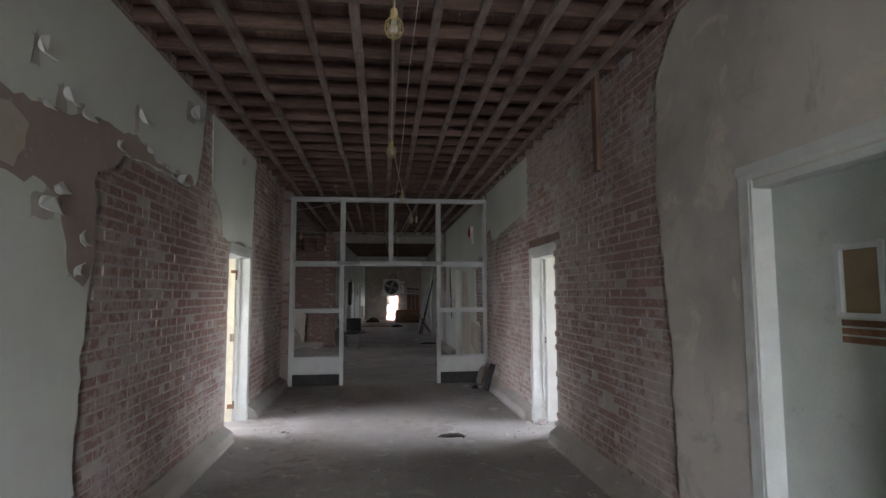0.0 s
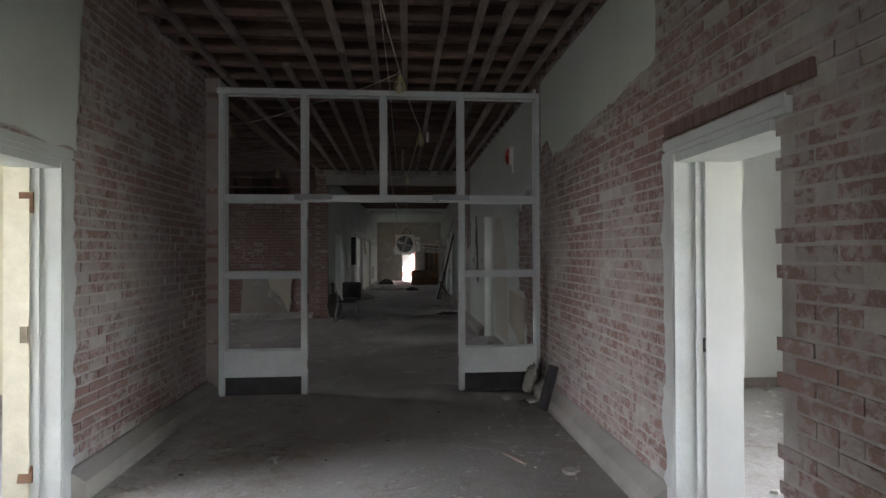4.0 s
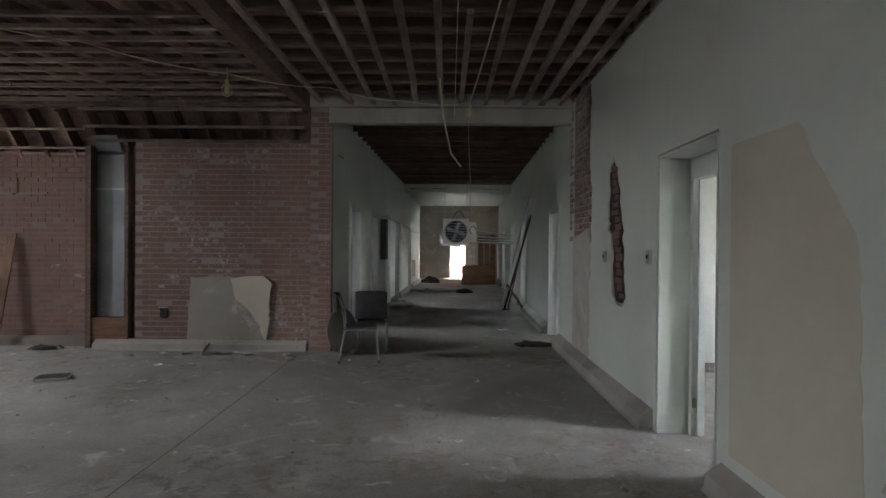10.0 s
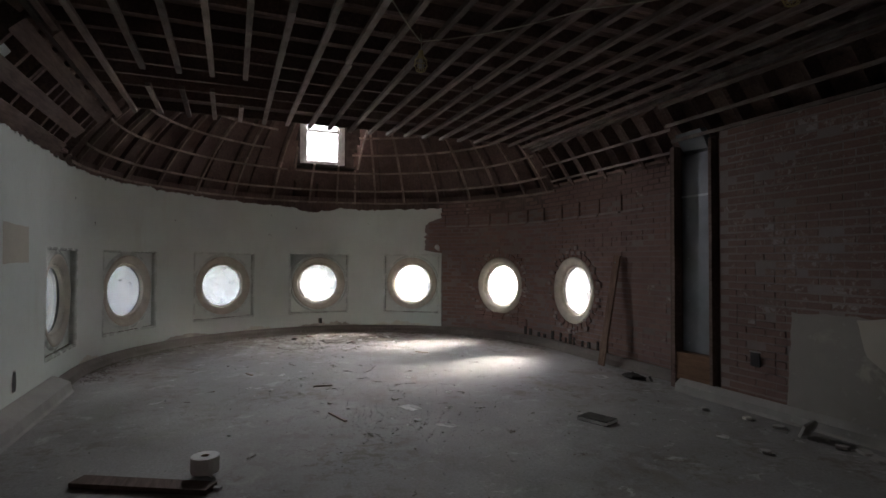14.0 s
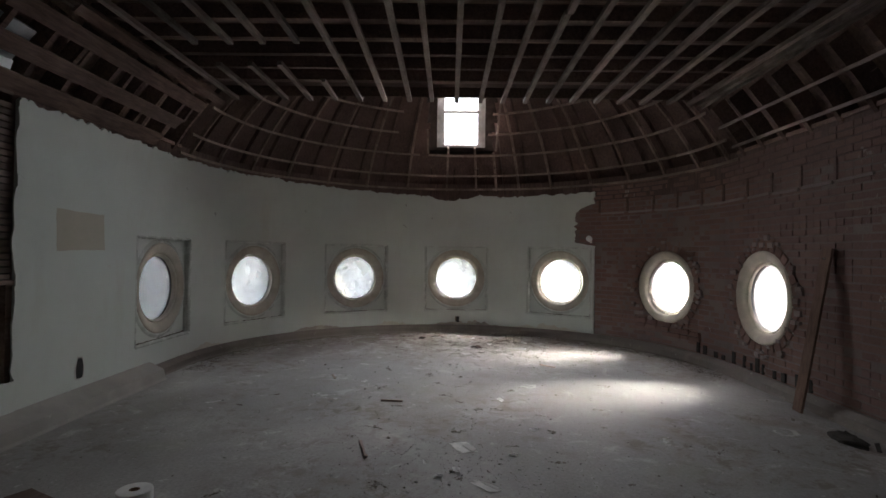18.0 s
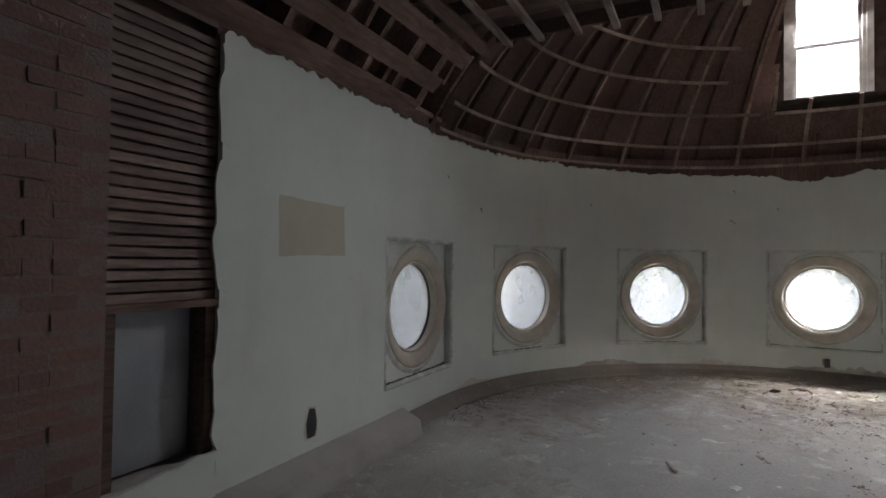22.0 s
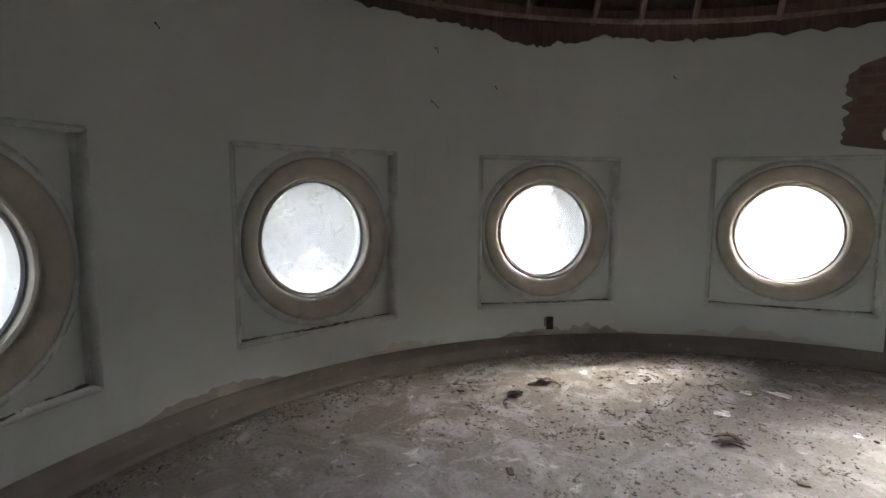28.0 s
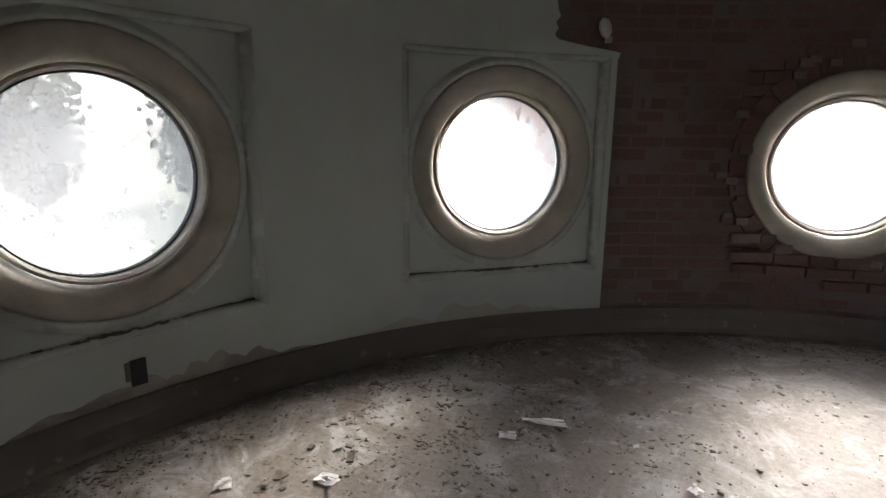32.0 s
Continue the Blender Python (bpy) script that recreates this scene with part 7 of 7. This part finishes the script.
def crate():
    x, y = 1.56, 30.6
    c = base("wooden_crate", "low brown wooden crate at the corridor end", "crate", at=(x, y, 0))
    for k in range(4):
        part("board", Shape().box(-0.66, -0.35, 0.02 + 0.18 * k, 0.66, -0.32, 0.18 + 0.18 * k), M_BROWN, c)
    part("body", Shape().box(-0.65, -0.32, 0.0, 0.65, 0.35, 0.73), M_BROWN, c)
    d = base("leaning_boards", "brown boards leaning on the end wall", "boards", at=(2.25, 31.9, 0))
    for k in range(3):
        part("sheet", Shape().obox(pose(-0.25 * k, -0.02 * k, 1.0, -6, 0, 0), 0.22, 0.03, 2.0), (M_BROWN, M_JOIST, M_PLANK)[k], d)


crate()


# small boxes on the far corridor walls
def wall_box(x, y, z, sy, sz, label, m):
    b = base("wall_cabinet", label, "wall box", at=(x + skew(y), y, z))
    part("case", Shape().box(0, -sy / 2, 0, 0.12, sy / 2, sz), m, b)
    part("lid", Shape().box(0.12, -sy / 2 + 0.01, 0.01, 0.13, sy / 2 - 0.01, sz - 0.01), m, b)


wall_box(XBL, 21.42, 1.19, 0.46, 0.90, "tall dark board fixed to the corridor wall", M_BLACK)
wall_box(XBL, 28.75, 0.42, 0.40, 0.56, "pale metal box on the corridor wall", M_WHITE)
sag_line("wall_conduit", [(XBL + 0.05 + skew(21.6), 21.6, 2.02), (XBL + 0.05 + skew(22.1), 22.1, 2.22), (XBL + 0.05 + skew(25), 25.0, 2.18), (XBL + 0.05 + skew(31), 31.0, 2.03)], 0.02, M_CABLE, "pale conduit along the corridor wall", 0.08)

# ---------- crumbs ----------
def crumbs(name, label, count, spots, size, material, seed):
    rnd = random.Random(seed)
    sh = Shape()
    for _ in range(count):
        cx, cy, rx, ry = rnd.choice(spots)
        x, y = cx + rnd.gauss(0, rx), cy + rnd.gauss(0, ry)
        inside_apse = x < XL and Y_NEAR + 0.15 < y < CY + R - 0.12 and (x > CX or math.hypot(x - CX, y - CY) < R - 0.08)
        if x < -4.9 and y > 16.6 and x > CX and not y < 17.0:
            inside_apse = False
        inside_corr = XL + 0.16 < x < XR - 0.16 and Y0 < y < 25
        inside_room = XR + 0.4 < x < 4.6 and 3.4 < y < 9.3 or XL - 0.5 < x < XR + 0.4 and 6.5 < y < 6.68
        if not (inside_apse or inside_corr or inside_room) or (x > -4.9 and x < XL and y > 16.75):
            continue
        s = size * rnd.lognormvariate(0, 0.45)
        sh.obox(pose(x, y, s * 0.22, rnd.uniform(-25, 25), rnd.uniform(-25, 25), rnd.uniform(0, 360)), s, s * rnd.uniform(0.4, 0.9), s * rnd.uniform(0.2, 0.5))
    tagged(part(name, sh, material), label, "debris", kind="stuff")


APSE_SPOTS = [(-10.2, 13.9, 0.8, 0.9), (-9.5, 12.6, 1.0, 0.8), (-8.6, 15.2, 1.2, 0.9), (-6.5, 13.5, 1.8, 1.4), (-4.5, 14.5, 1.4, 1.2), (-4.8, 13.5, 0.5, 0.5), (-10.4, 14.6, 0.5, 0.6)]
crumbs("dirt_crumbs", "dark dirt crumbs scattered over the concrete", 5000, APSE_SPOTS, 0.0044, M_DIRT, 1)
crumbs("dead_leaf_bits", "curled dark leaf bits and clods on the concrete", 600, APSE_SPOTS[:3] + APSE_SPOTS[6:] + [(-9.6, 14.6, 0.7, 0.9)], 0.0085, M_GRIME, 8)
crumbs("plaster_crumbs", "pale plaster crumbs scattered over the concrete", 900, APSE_SPOTS + [(-2.8, 16.4, 1.0, 0.15), (-5, 11, 2, 0.4)], 0.009, M_CHIP, 2)
crumbs("corridor_crumbs", "small pale chips on the corridor floor", 600, [(0.1, 6.5, 1.0, 2.5), (1.5, 9.0, 0.3, 0.6), (0, 12, 1.2, 2.5), (0.2, 19, 0.9, 3), (1.6, 6.3, 0.2, 0.6), (-1.4, 6.9, 0.2, 0.5)], 0.010, M_CHIP, 3)
crumbs("room_debris", "pale flakes scattered inside the doorways", 260, [(2.6, 6.6, 0.3, 0.35), (-1.9, 6.7, 0.12, 0.3), (2.05, 6.5, 0.1, 0.25)], 0.028, M_CHIP, 12)
crumbs("wall_foot_dirt", "dark dirt gathered at the curved wall foot", 6000, [(CX - math.cos(a) * (R - 0.2), CY + math.sin(a) * (R - 0.2), 0.12, 0.12) for a in [math.pi * (k / 24 - 0.5) for k in range(25)]], 0.006, M_DIRT, 4)

# dirt films, each a thin crust with a ragged outline
def dirt_patches():
    rnd = random.Random(15)
    sh = Shape()
    spots = [(CX - math.cos(a) * (R - rnd.uniform(0.08, 0.35)), CY + math.sin(a) * (R - rnd.uniform(0.08, 0.35)), rnd.uniform(0.06, 0.22)) for a in [math.pi * (k / 60 - 0.5) * 0.96 for k in range(61)] for _ in range(2)]
    spots += [(rnd.gauss(-10.15, 0.6), rnd.gauss(13.9, 1.0), rnd.uniform(0.05, 0.22)) for _ in range(110)]
    spots += [(rnd.gauss(-6.5, 2.0), rnd.gauss(13.8, 1.3), rnd.uniform(0.03, 0.10)) for _ in range(60)]
    for k, (x, y, r) in enumerate(spots):
        if (x < CX and math.hypot(x - CX, y - CY) > R - 0.06) or x > XL or not Y_NEAR + 0.2 < y < CY + R - 0.15:
            continue
        a0, e = rnd.uniform(0, 3), rnd.uniform(0.35, 0.9)
        for _ in range(int(26 + 420 * r)):
            u, v = rnd.gauss(0, r * 0.55), rnd.gauss(0, r * e * 0.5)
            if noise.noise((u * 14 + k, v * 14, k)) < -0.08:
                continue
            px, py = x + u * math.cos(a0) - v * math.sin(a0), y + u * math.sin(a0) + v * math.cos(a0)
            if px < CX and math.hypot(px - CX, py - CY) > R - 0.05:
                continue
            q = 0.0042 * rnd.lognormvariate(0, 0.6)
            sh.obox(pose(px, py, q * 0.12, rnd.uniform(-12, 12), rnd.uniform(-12, 12), rnd.uniform(0, 360)), q * 1.5, q * rnd.uniform(0.5, 1.1), q * 0.3)
    n = Nodes("dirt_crust")
    g = n.noise(60, 6, 0.7)
    col = n.ramp(n.noise(9, 6, 0.65), (0.35, (0.105, 0.088, 0.072)), (0.65, (0.225, 0.195, 0.165)))
    col = n.mix(0.7, col, n.ramp(g, (0.3, 0.45), (0.65, 1.15)), "MULTIPLY")
    tagged(part("floor_dirt", sh, n.finish(col, 0.95, g, 0.6, 0.006)), "fine brown dirt in patches over the concrete", "dirt", kind="stuff")


dirt_patches()


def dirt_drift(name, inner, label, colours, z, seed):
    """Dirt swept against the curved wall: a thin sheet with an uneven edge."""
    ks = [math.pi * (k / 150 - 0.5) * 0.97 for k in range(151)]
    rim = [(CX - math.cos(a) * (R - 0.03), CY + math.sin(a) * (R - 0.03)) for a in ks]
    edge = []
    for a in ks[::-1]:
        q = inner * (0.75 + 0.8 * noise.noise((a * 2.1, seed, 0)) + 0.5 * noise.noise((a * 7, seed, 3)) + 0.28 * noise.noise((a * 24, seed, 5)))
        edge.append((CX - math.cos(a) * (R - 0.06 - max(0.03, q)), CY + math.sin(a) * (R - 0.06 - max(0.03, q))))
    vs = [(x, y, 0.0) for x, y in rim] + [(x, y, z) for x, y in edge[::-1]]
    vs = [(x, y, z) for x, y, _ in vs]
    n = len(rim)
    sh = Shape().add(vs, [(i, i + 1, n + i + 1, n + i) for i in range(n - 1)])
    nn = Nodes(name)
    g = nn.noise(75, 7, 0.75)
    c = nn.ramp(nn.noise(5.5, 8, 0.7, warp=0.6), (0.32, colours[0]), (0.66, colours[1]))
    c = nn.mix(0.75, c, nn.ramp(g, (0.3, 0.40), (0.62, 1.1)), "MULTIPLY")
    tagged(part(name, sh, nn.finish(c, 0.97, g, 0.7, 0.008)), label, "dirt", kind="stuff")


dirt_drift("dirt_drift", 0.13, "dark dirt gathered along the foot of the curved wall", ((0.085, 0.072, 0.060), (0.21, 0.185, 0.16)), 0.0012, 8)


# ---------- rough details of the bare brick end ----------
def brick_details():
    rnd = random.Random(23)

    def block(s, z, w, h, out, thick=0.03):
        o = outward(s)
        m = Matrix((Vector((0, 0, 1)).cross(-o), o, Vector((0, 0, 1)))).transposed().to_4x4()
        m.translation = P(s, 0.030 - out, z)
        return Shape().obox(m @ Matrix.Rotation(rnd.uniform(-0.03, 0.03), 4, "Y"), w, thick, h)

    ledge = tagged(new("broken_ledge"), "broken projecting bricks under a round window", "bricks", kind="structure")
    for row, (z, a, b) in enumerate(((0.47, 3.50, 4.10), (0.395, 3.52, 4.62), (0.32, 4.05, 4.66))):
        s = a
        while s < b:
            w = rnd.uniform(0.12, 0.26)
            part("brick", block(s + w / 2, z + rnd.uniform(-0.008, 0.008), w - 0.014, 0.056, rnd.uniform(0.012, 0.035), 0.05), M_BRICK_DARK, ledge)
            s += w
    notch = tagged(new("broken_foot"), "ragged dark gaps along the foot of the brick", "wall gaps", kind="structure")
    s = 4.75
    while s < 7.0:
        h = rnd.uniform(0.06, 0.17)
        part("gap", block(s, 0.14 + h / 2, rnd.uniform(0.025, 0.07), h, 0.004, 0.022), M_CHARRED, notch)
        s += rnd.uniform(0.10, 0.24)
    rail = tagged(new("nailing_blocks"), "row of timber nailing blocks in the brick under the cove", "blocks", kind="structure")
    s = 2.80
    while s < 7.6:
        part("block", block(s, 2.36, 0.03, 0.22, 0.002, 0.03), M_JOIST, rail)
        part("strip", block(s + 0.24, 2.235 + rnd.uniform(-0.01, 0.01), 0.44, 0.028, 0.004, 0.03), M_MORTAR_MID, rail)
        s += 0.50 + rnd.uniform(-0.05, 0.05)
    rim = tagged(new("mortar_rim"), "rough mortar smeared round the round windows", "mortar", kind="structure")
    for w in WINDOWS[5:]:
        for k in range(46):
            a = rnd.uniform(0, 2 * math.pi)
            q = rnd.uniform(0.56, 0.72)
            c = rnd.uniform(0.025, 0.06)
            part("lump", block(w + q * math.cos(a), W_MID + q * math.sin(a), c * 1.6, c, rnd.uniform(0.008, 0.018), 0.03), M_MORTAR_MID if k % 3 else M_MORTAR_DARK, rim)


brick_details()
sag_line("wall_conduit", [(XBL + 0.05 + skew(24.9), 24.9, 2.17), (XBL + 0.08 + skew(25.0), 25.0, 1.75), (XBL + 0.06 + skew(25.3), 25.3, 1.55)], 0.025, M_CABLE, "pale pipe dropping down the corridor wall", 0.0)
lump_at = P(2.62, -0.004, 1.80)
_o = base("stuck_plaster", "small white lump of plaster stuck on brick", "plaster", at=tuple(lump_at))
part("lump", Shape().lathe([(0.0, -0.03), (0.045, -0.02), (0.06, 0.0), (0.045, 0.02), (0.0, 0.03)], Matrix.Rotation(radians(80), 4, "Y"), 9), M_WHITE, _o)
part("crumb", Shape().obox(pose(0.01, 0.03, -0.06, 20, 10, 5), 0.03, 0.04, 0.03), M_CREAMPL, _o)

# ---------- outside: trees and a building ----------
def leaf_crown(sh, cx, cy, cz, r, h, count, rnd, s):
    for _ in range(count):
        a, u = rnd.uniform(0, 2 * math.pi), rnd.random() ** 0.5
        z = rnd.uniform(-1, 1)
        q = math.sqrt(max(0, 1 - z * z)) * u * (0.75 + 0.35 * noise.noise((a * 1.3, z * 2, r)))
        c = Vector((cx + r * q * math.cos(a), cy + r * q * math.sin(a), cz + h * z))
        m = Matrix.Translation(c) @ Euler((rnd.uniform(0, 6), rnd.uniform(0, 6), rnd.uniform(0, 6))).to_matrix().to_4x4()
        k = s * rnd.uniform(0.6, 1.3)
        sh.add([m @ Vector(p) for p in ((-k, 0, 0), (0, -k * 0.6, 0.1 * k), (k, 0, 0), (0, k * 0.6, -0.1 * k))], [(0, 1, 2, 3)])


def tree(x, y, h, r, material, label, seed, count=900):
    rnd = random.Random(seed)
    t = base("tree", label, "tree", "trees beyond the windows", (x, y, -4.5))
    tr = Shape()
    n = 8
    vs = []
    for i in range(7):
        z, q = h * 0.75 * i / 6, 0.28 * (1 - 0.8 * i / 6)
        o = Vector((0.15 * noise.noise((i, seed, 0)), 0.15 * noise.noise((i, 0, seed)), z))
        vs += [o + Vector((q * math.cos(2 * math.pi * k / n), q * math.sin(2 * math.pi * k / n), 0)) for k in range(n)]
    tr.add(vs, [(i * n + k, i * n + (k + 1) % n, (i + 1) * n + (k + 1) % n, (i + 1) * n + k) for i in range(6) for k in range(n)])
    for k in range(6):
        a, z = rnd.uniform(0, 6.3), h * rnd.uniform(0.3, 0.65)
        tr.tube([(0, 0, z), (r * 0.4 * math.cos(a), r * 0.4 * math.sin(a), z + h * 0.12), (r * 0.75 * math.cos(a), r * 0.75 * math.sin(a), z + h * 0.2)], 0.07, 6)
    part("trunk", tr, M_BARK, t)
    cr = Shape()
    leaf_crown(cr, 0, 0, h * 0.52, r, h * 0.48, count * 2, rnd, r * 0.085)
    for k in range(5):
        a = rnd.uniform(0, 6.3)
        leaf_crown(cr, r * 0.5 * math.cos(a), r * 0.5 * math.sin(a), h * rnd.uniform(0.2, 0.75), r * 0.55, h * 0.16, count // 4, rnd, r * 0.08)
    part("crown", cr, material, t)
    return t


_t = tree(-58, 2, 16, 5.0, M_LEAF, "tall dark green tree on the lawn", 1)
for _k, (_x, _y) in enumerate(((-46, 6.5), (-49, 9.0), (-48, 13.0), (-54, 12.0), (-62, -9), (-66, 11), (-55, 24), (-70, 20), (-48, -24), (-30, -34), (-75, -2), (-52, 34), (-44, 42))):
    _c = copy_thing(_t, pose(_x, _y, -4.5, 0, 0, 37 * _k))
    _c.scale = (0.8 + 0.06 * (_k % 5),) * 3
tree(-37, 4.4, 5.2, 2.5, M_LEAF_Y, "small yellow autumn tree on the lawn", 2, 1400)


def bare_tree(x, y, h, seed):
    """A leafless tree: limbs that fork into ever thinner twigs."""
    rnd = random.Random(seed)
    t = base("bare_tree", "leafless tree with fine pale twigs", "tree", "trees beyond the windows", (x, y, -4.5))
    wood = {"trunk": Shape(), "limbs": Shape(), "twigs": Shape()}

    def grow(p, d, length, r, level):
        pts = [p]
        for k in range(4):
            d = (d + Vector((rnd.gauss(0, 0.16), rnd.gauss(0, 0.16), rnd.gauss(0.04, 0.12)))).normalized()
            pts.append(pts[-1] + d * length / 4)
        wood["trunk" if level == 0 else "limbs" if level < 3 else "twigs"].tube(pts, r, 7 if level < 2 else 4, False)
        if level == 4:
            return
        for k in range(5 if level < 3 else 4):
            q = pts[1 + k % 4]
            e = (d * 0.7 + Vector((rnd.gauss(0, 0.7), rnd.gauss(0, 0.7), rnd.gauss(0.2, 0.5)))).normalized()
            grow(q, e, length * rnd.uniform(0.45, 0.68), r * 0.42, level + 1)
    grow(Vector((0, 0, 0)), Vector((0, 0, 1)), h * 0.6, 0.16, 0)
    for name, sh in wood.items():
        part(name, sh, M_BARK, t)


bare_tree(-17.0, 5.0, 9.0, 5)


def far_building():
    b = base("brick_building", "red brick building with white sash windows", "building", at=(-13, 48, -4.5))
    w, d, h = 42, 10, 11.5
    wall = part("wall", Shape().box(-w / 2, 0, 0, w / 2, d, h), M_REDWALL, b)
    part("roof", Shape().add([(-w / 2 - 0.5, -0.5, h), (w / 2 + 0.5, -0.5, h), (w / 2 + 0.5, d + 0.5, h), (-w / 2 - 0.5, d + 0.5, h), (-w / 2 + 3, d / 2, h + 4), (w / 2 - 3, d / 2, h + 4)], [(0, 1, 5, 4), (1, 2, 5), (2, 3, 4, 5), (3, 0, 4), (3, 2, 1, 0)]), M_SLATE, b)
    fr, pn = None, None
    for i in range(16):
        for j in range(3):
            x, z = -w / 2 + 1.6 + 2.55 * i, 1.2 + 3.5 * j
            if fr is None:
                fr = Shape().box(-0.65, -0.10, 0, -0.5, 0.02, 2.0).box(0.5, -0.10, 0, 0.65, 0.02, 2.0).box(-0.5, -0.10, 1.87, 0.5, 0.02, 2.0).box(-0.7, -0.16, -0.12, 0.7, 0.02, 0.0).box(-0.5, -0.06, 0.96, 0.5, 0.02, 1.04).mesh("window")
                pn = Shape().box(-0.5, -0.03, 0.0, 0.5, -0.01, 1.87).mesh("pane")
            wi = part("window", fr, M_WHITE, b)
            wi.location = (x, 0, z)
            pa = part("pane", pn, M_STEEL, wi)


far_building()

# ---------- brickwork ----------
# stub takes the darker apse brick, for the shadowed corner by the post
brickwork(bpy.data.objects["wall_stub"], XL + 0.005, PX[0] - 0.043, 0.1, Z_CEIL, lambda u, z, o: (u, Y_PART - 0.043 - o, z), lambda u, z: True, None, M_BRICK_FAR, 8)
brickwork(wall_left, Y0, Y_NEAR - 0.02, 0.0, Z_CEIL + 0.3, on_left, lambda u, z: not in_door(u, z, [DOOR_L1]) and not inside((u, z), PL_NEAR_L) and not inside((u, z), PL_DOOR_L), (7.5, 9.7, 0.2, 1.9), M_BRICK, 1)
brickwork(wall_right, 0.5, Y_BEAM, 0.0, Z_CEIL + 0.3, on_right, lambda u, z: not in_door(u, z, [DOOR_R0, DOOR_R1, DOOR_R2]) and not inside((u, z), PL_NEAR_R) and not inside((u, z), PL_MID_R) and not inside((u, z), PL_FAR_R) and not (u > 15.75 and z < 1.6), (7.4, 9.6, 0.2, 2.0), M_BRICK, 2)
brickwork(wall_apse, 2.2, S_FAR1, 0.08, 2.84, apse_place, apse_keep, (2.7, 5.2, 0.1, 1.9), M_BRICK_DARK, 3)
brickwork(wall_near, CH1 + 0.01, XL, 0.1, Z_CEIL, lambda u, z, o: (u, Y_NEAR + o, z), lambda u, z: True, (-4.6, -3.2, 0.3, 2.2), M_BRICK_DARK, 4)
brickwork(wall_far, -4.20, -1.67, 0.1, 2.95, lambda u, z, o: (u, Y_FARB - o, z), lambda u, z: True, (-3.6, -1.7, 0.3, 1.8), M_BRICK_FAR, 5)
brickwork(wall_far, -1.66, XBL, 0.0, 3.42, lambda u, z, o: (u, Y_FARB - 0.11 - o, z), lambda u, z: True, None, M_BRICK_FAR, 6)
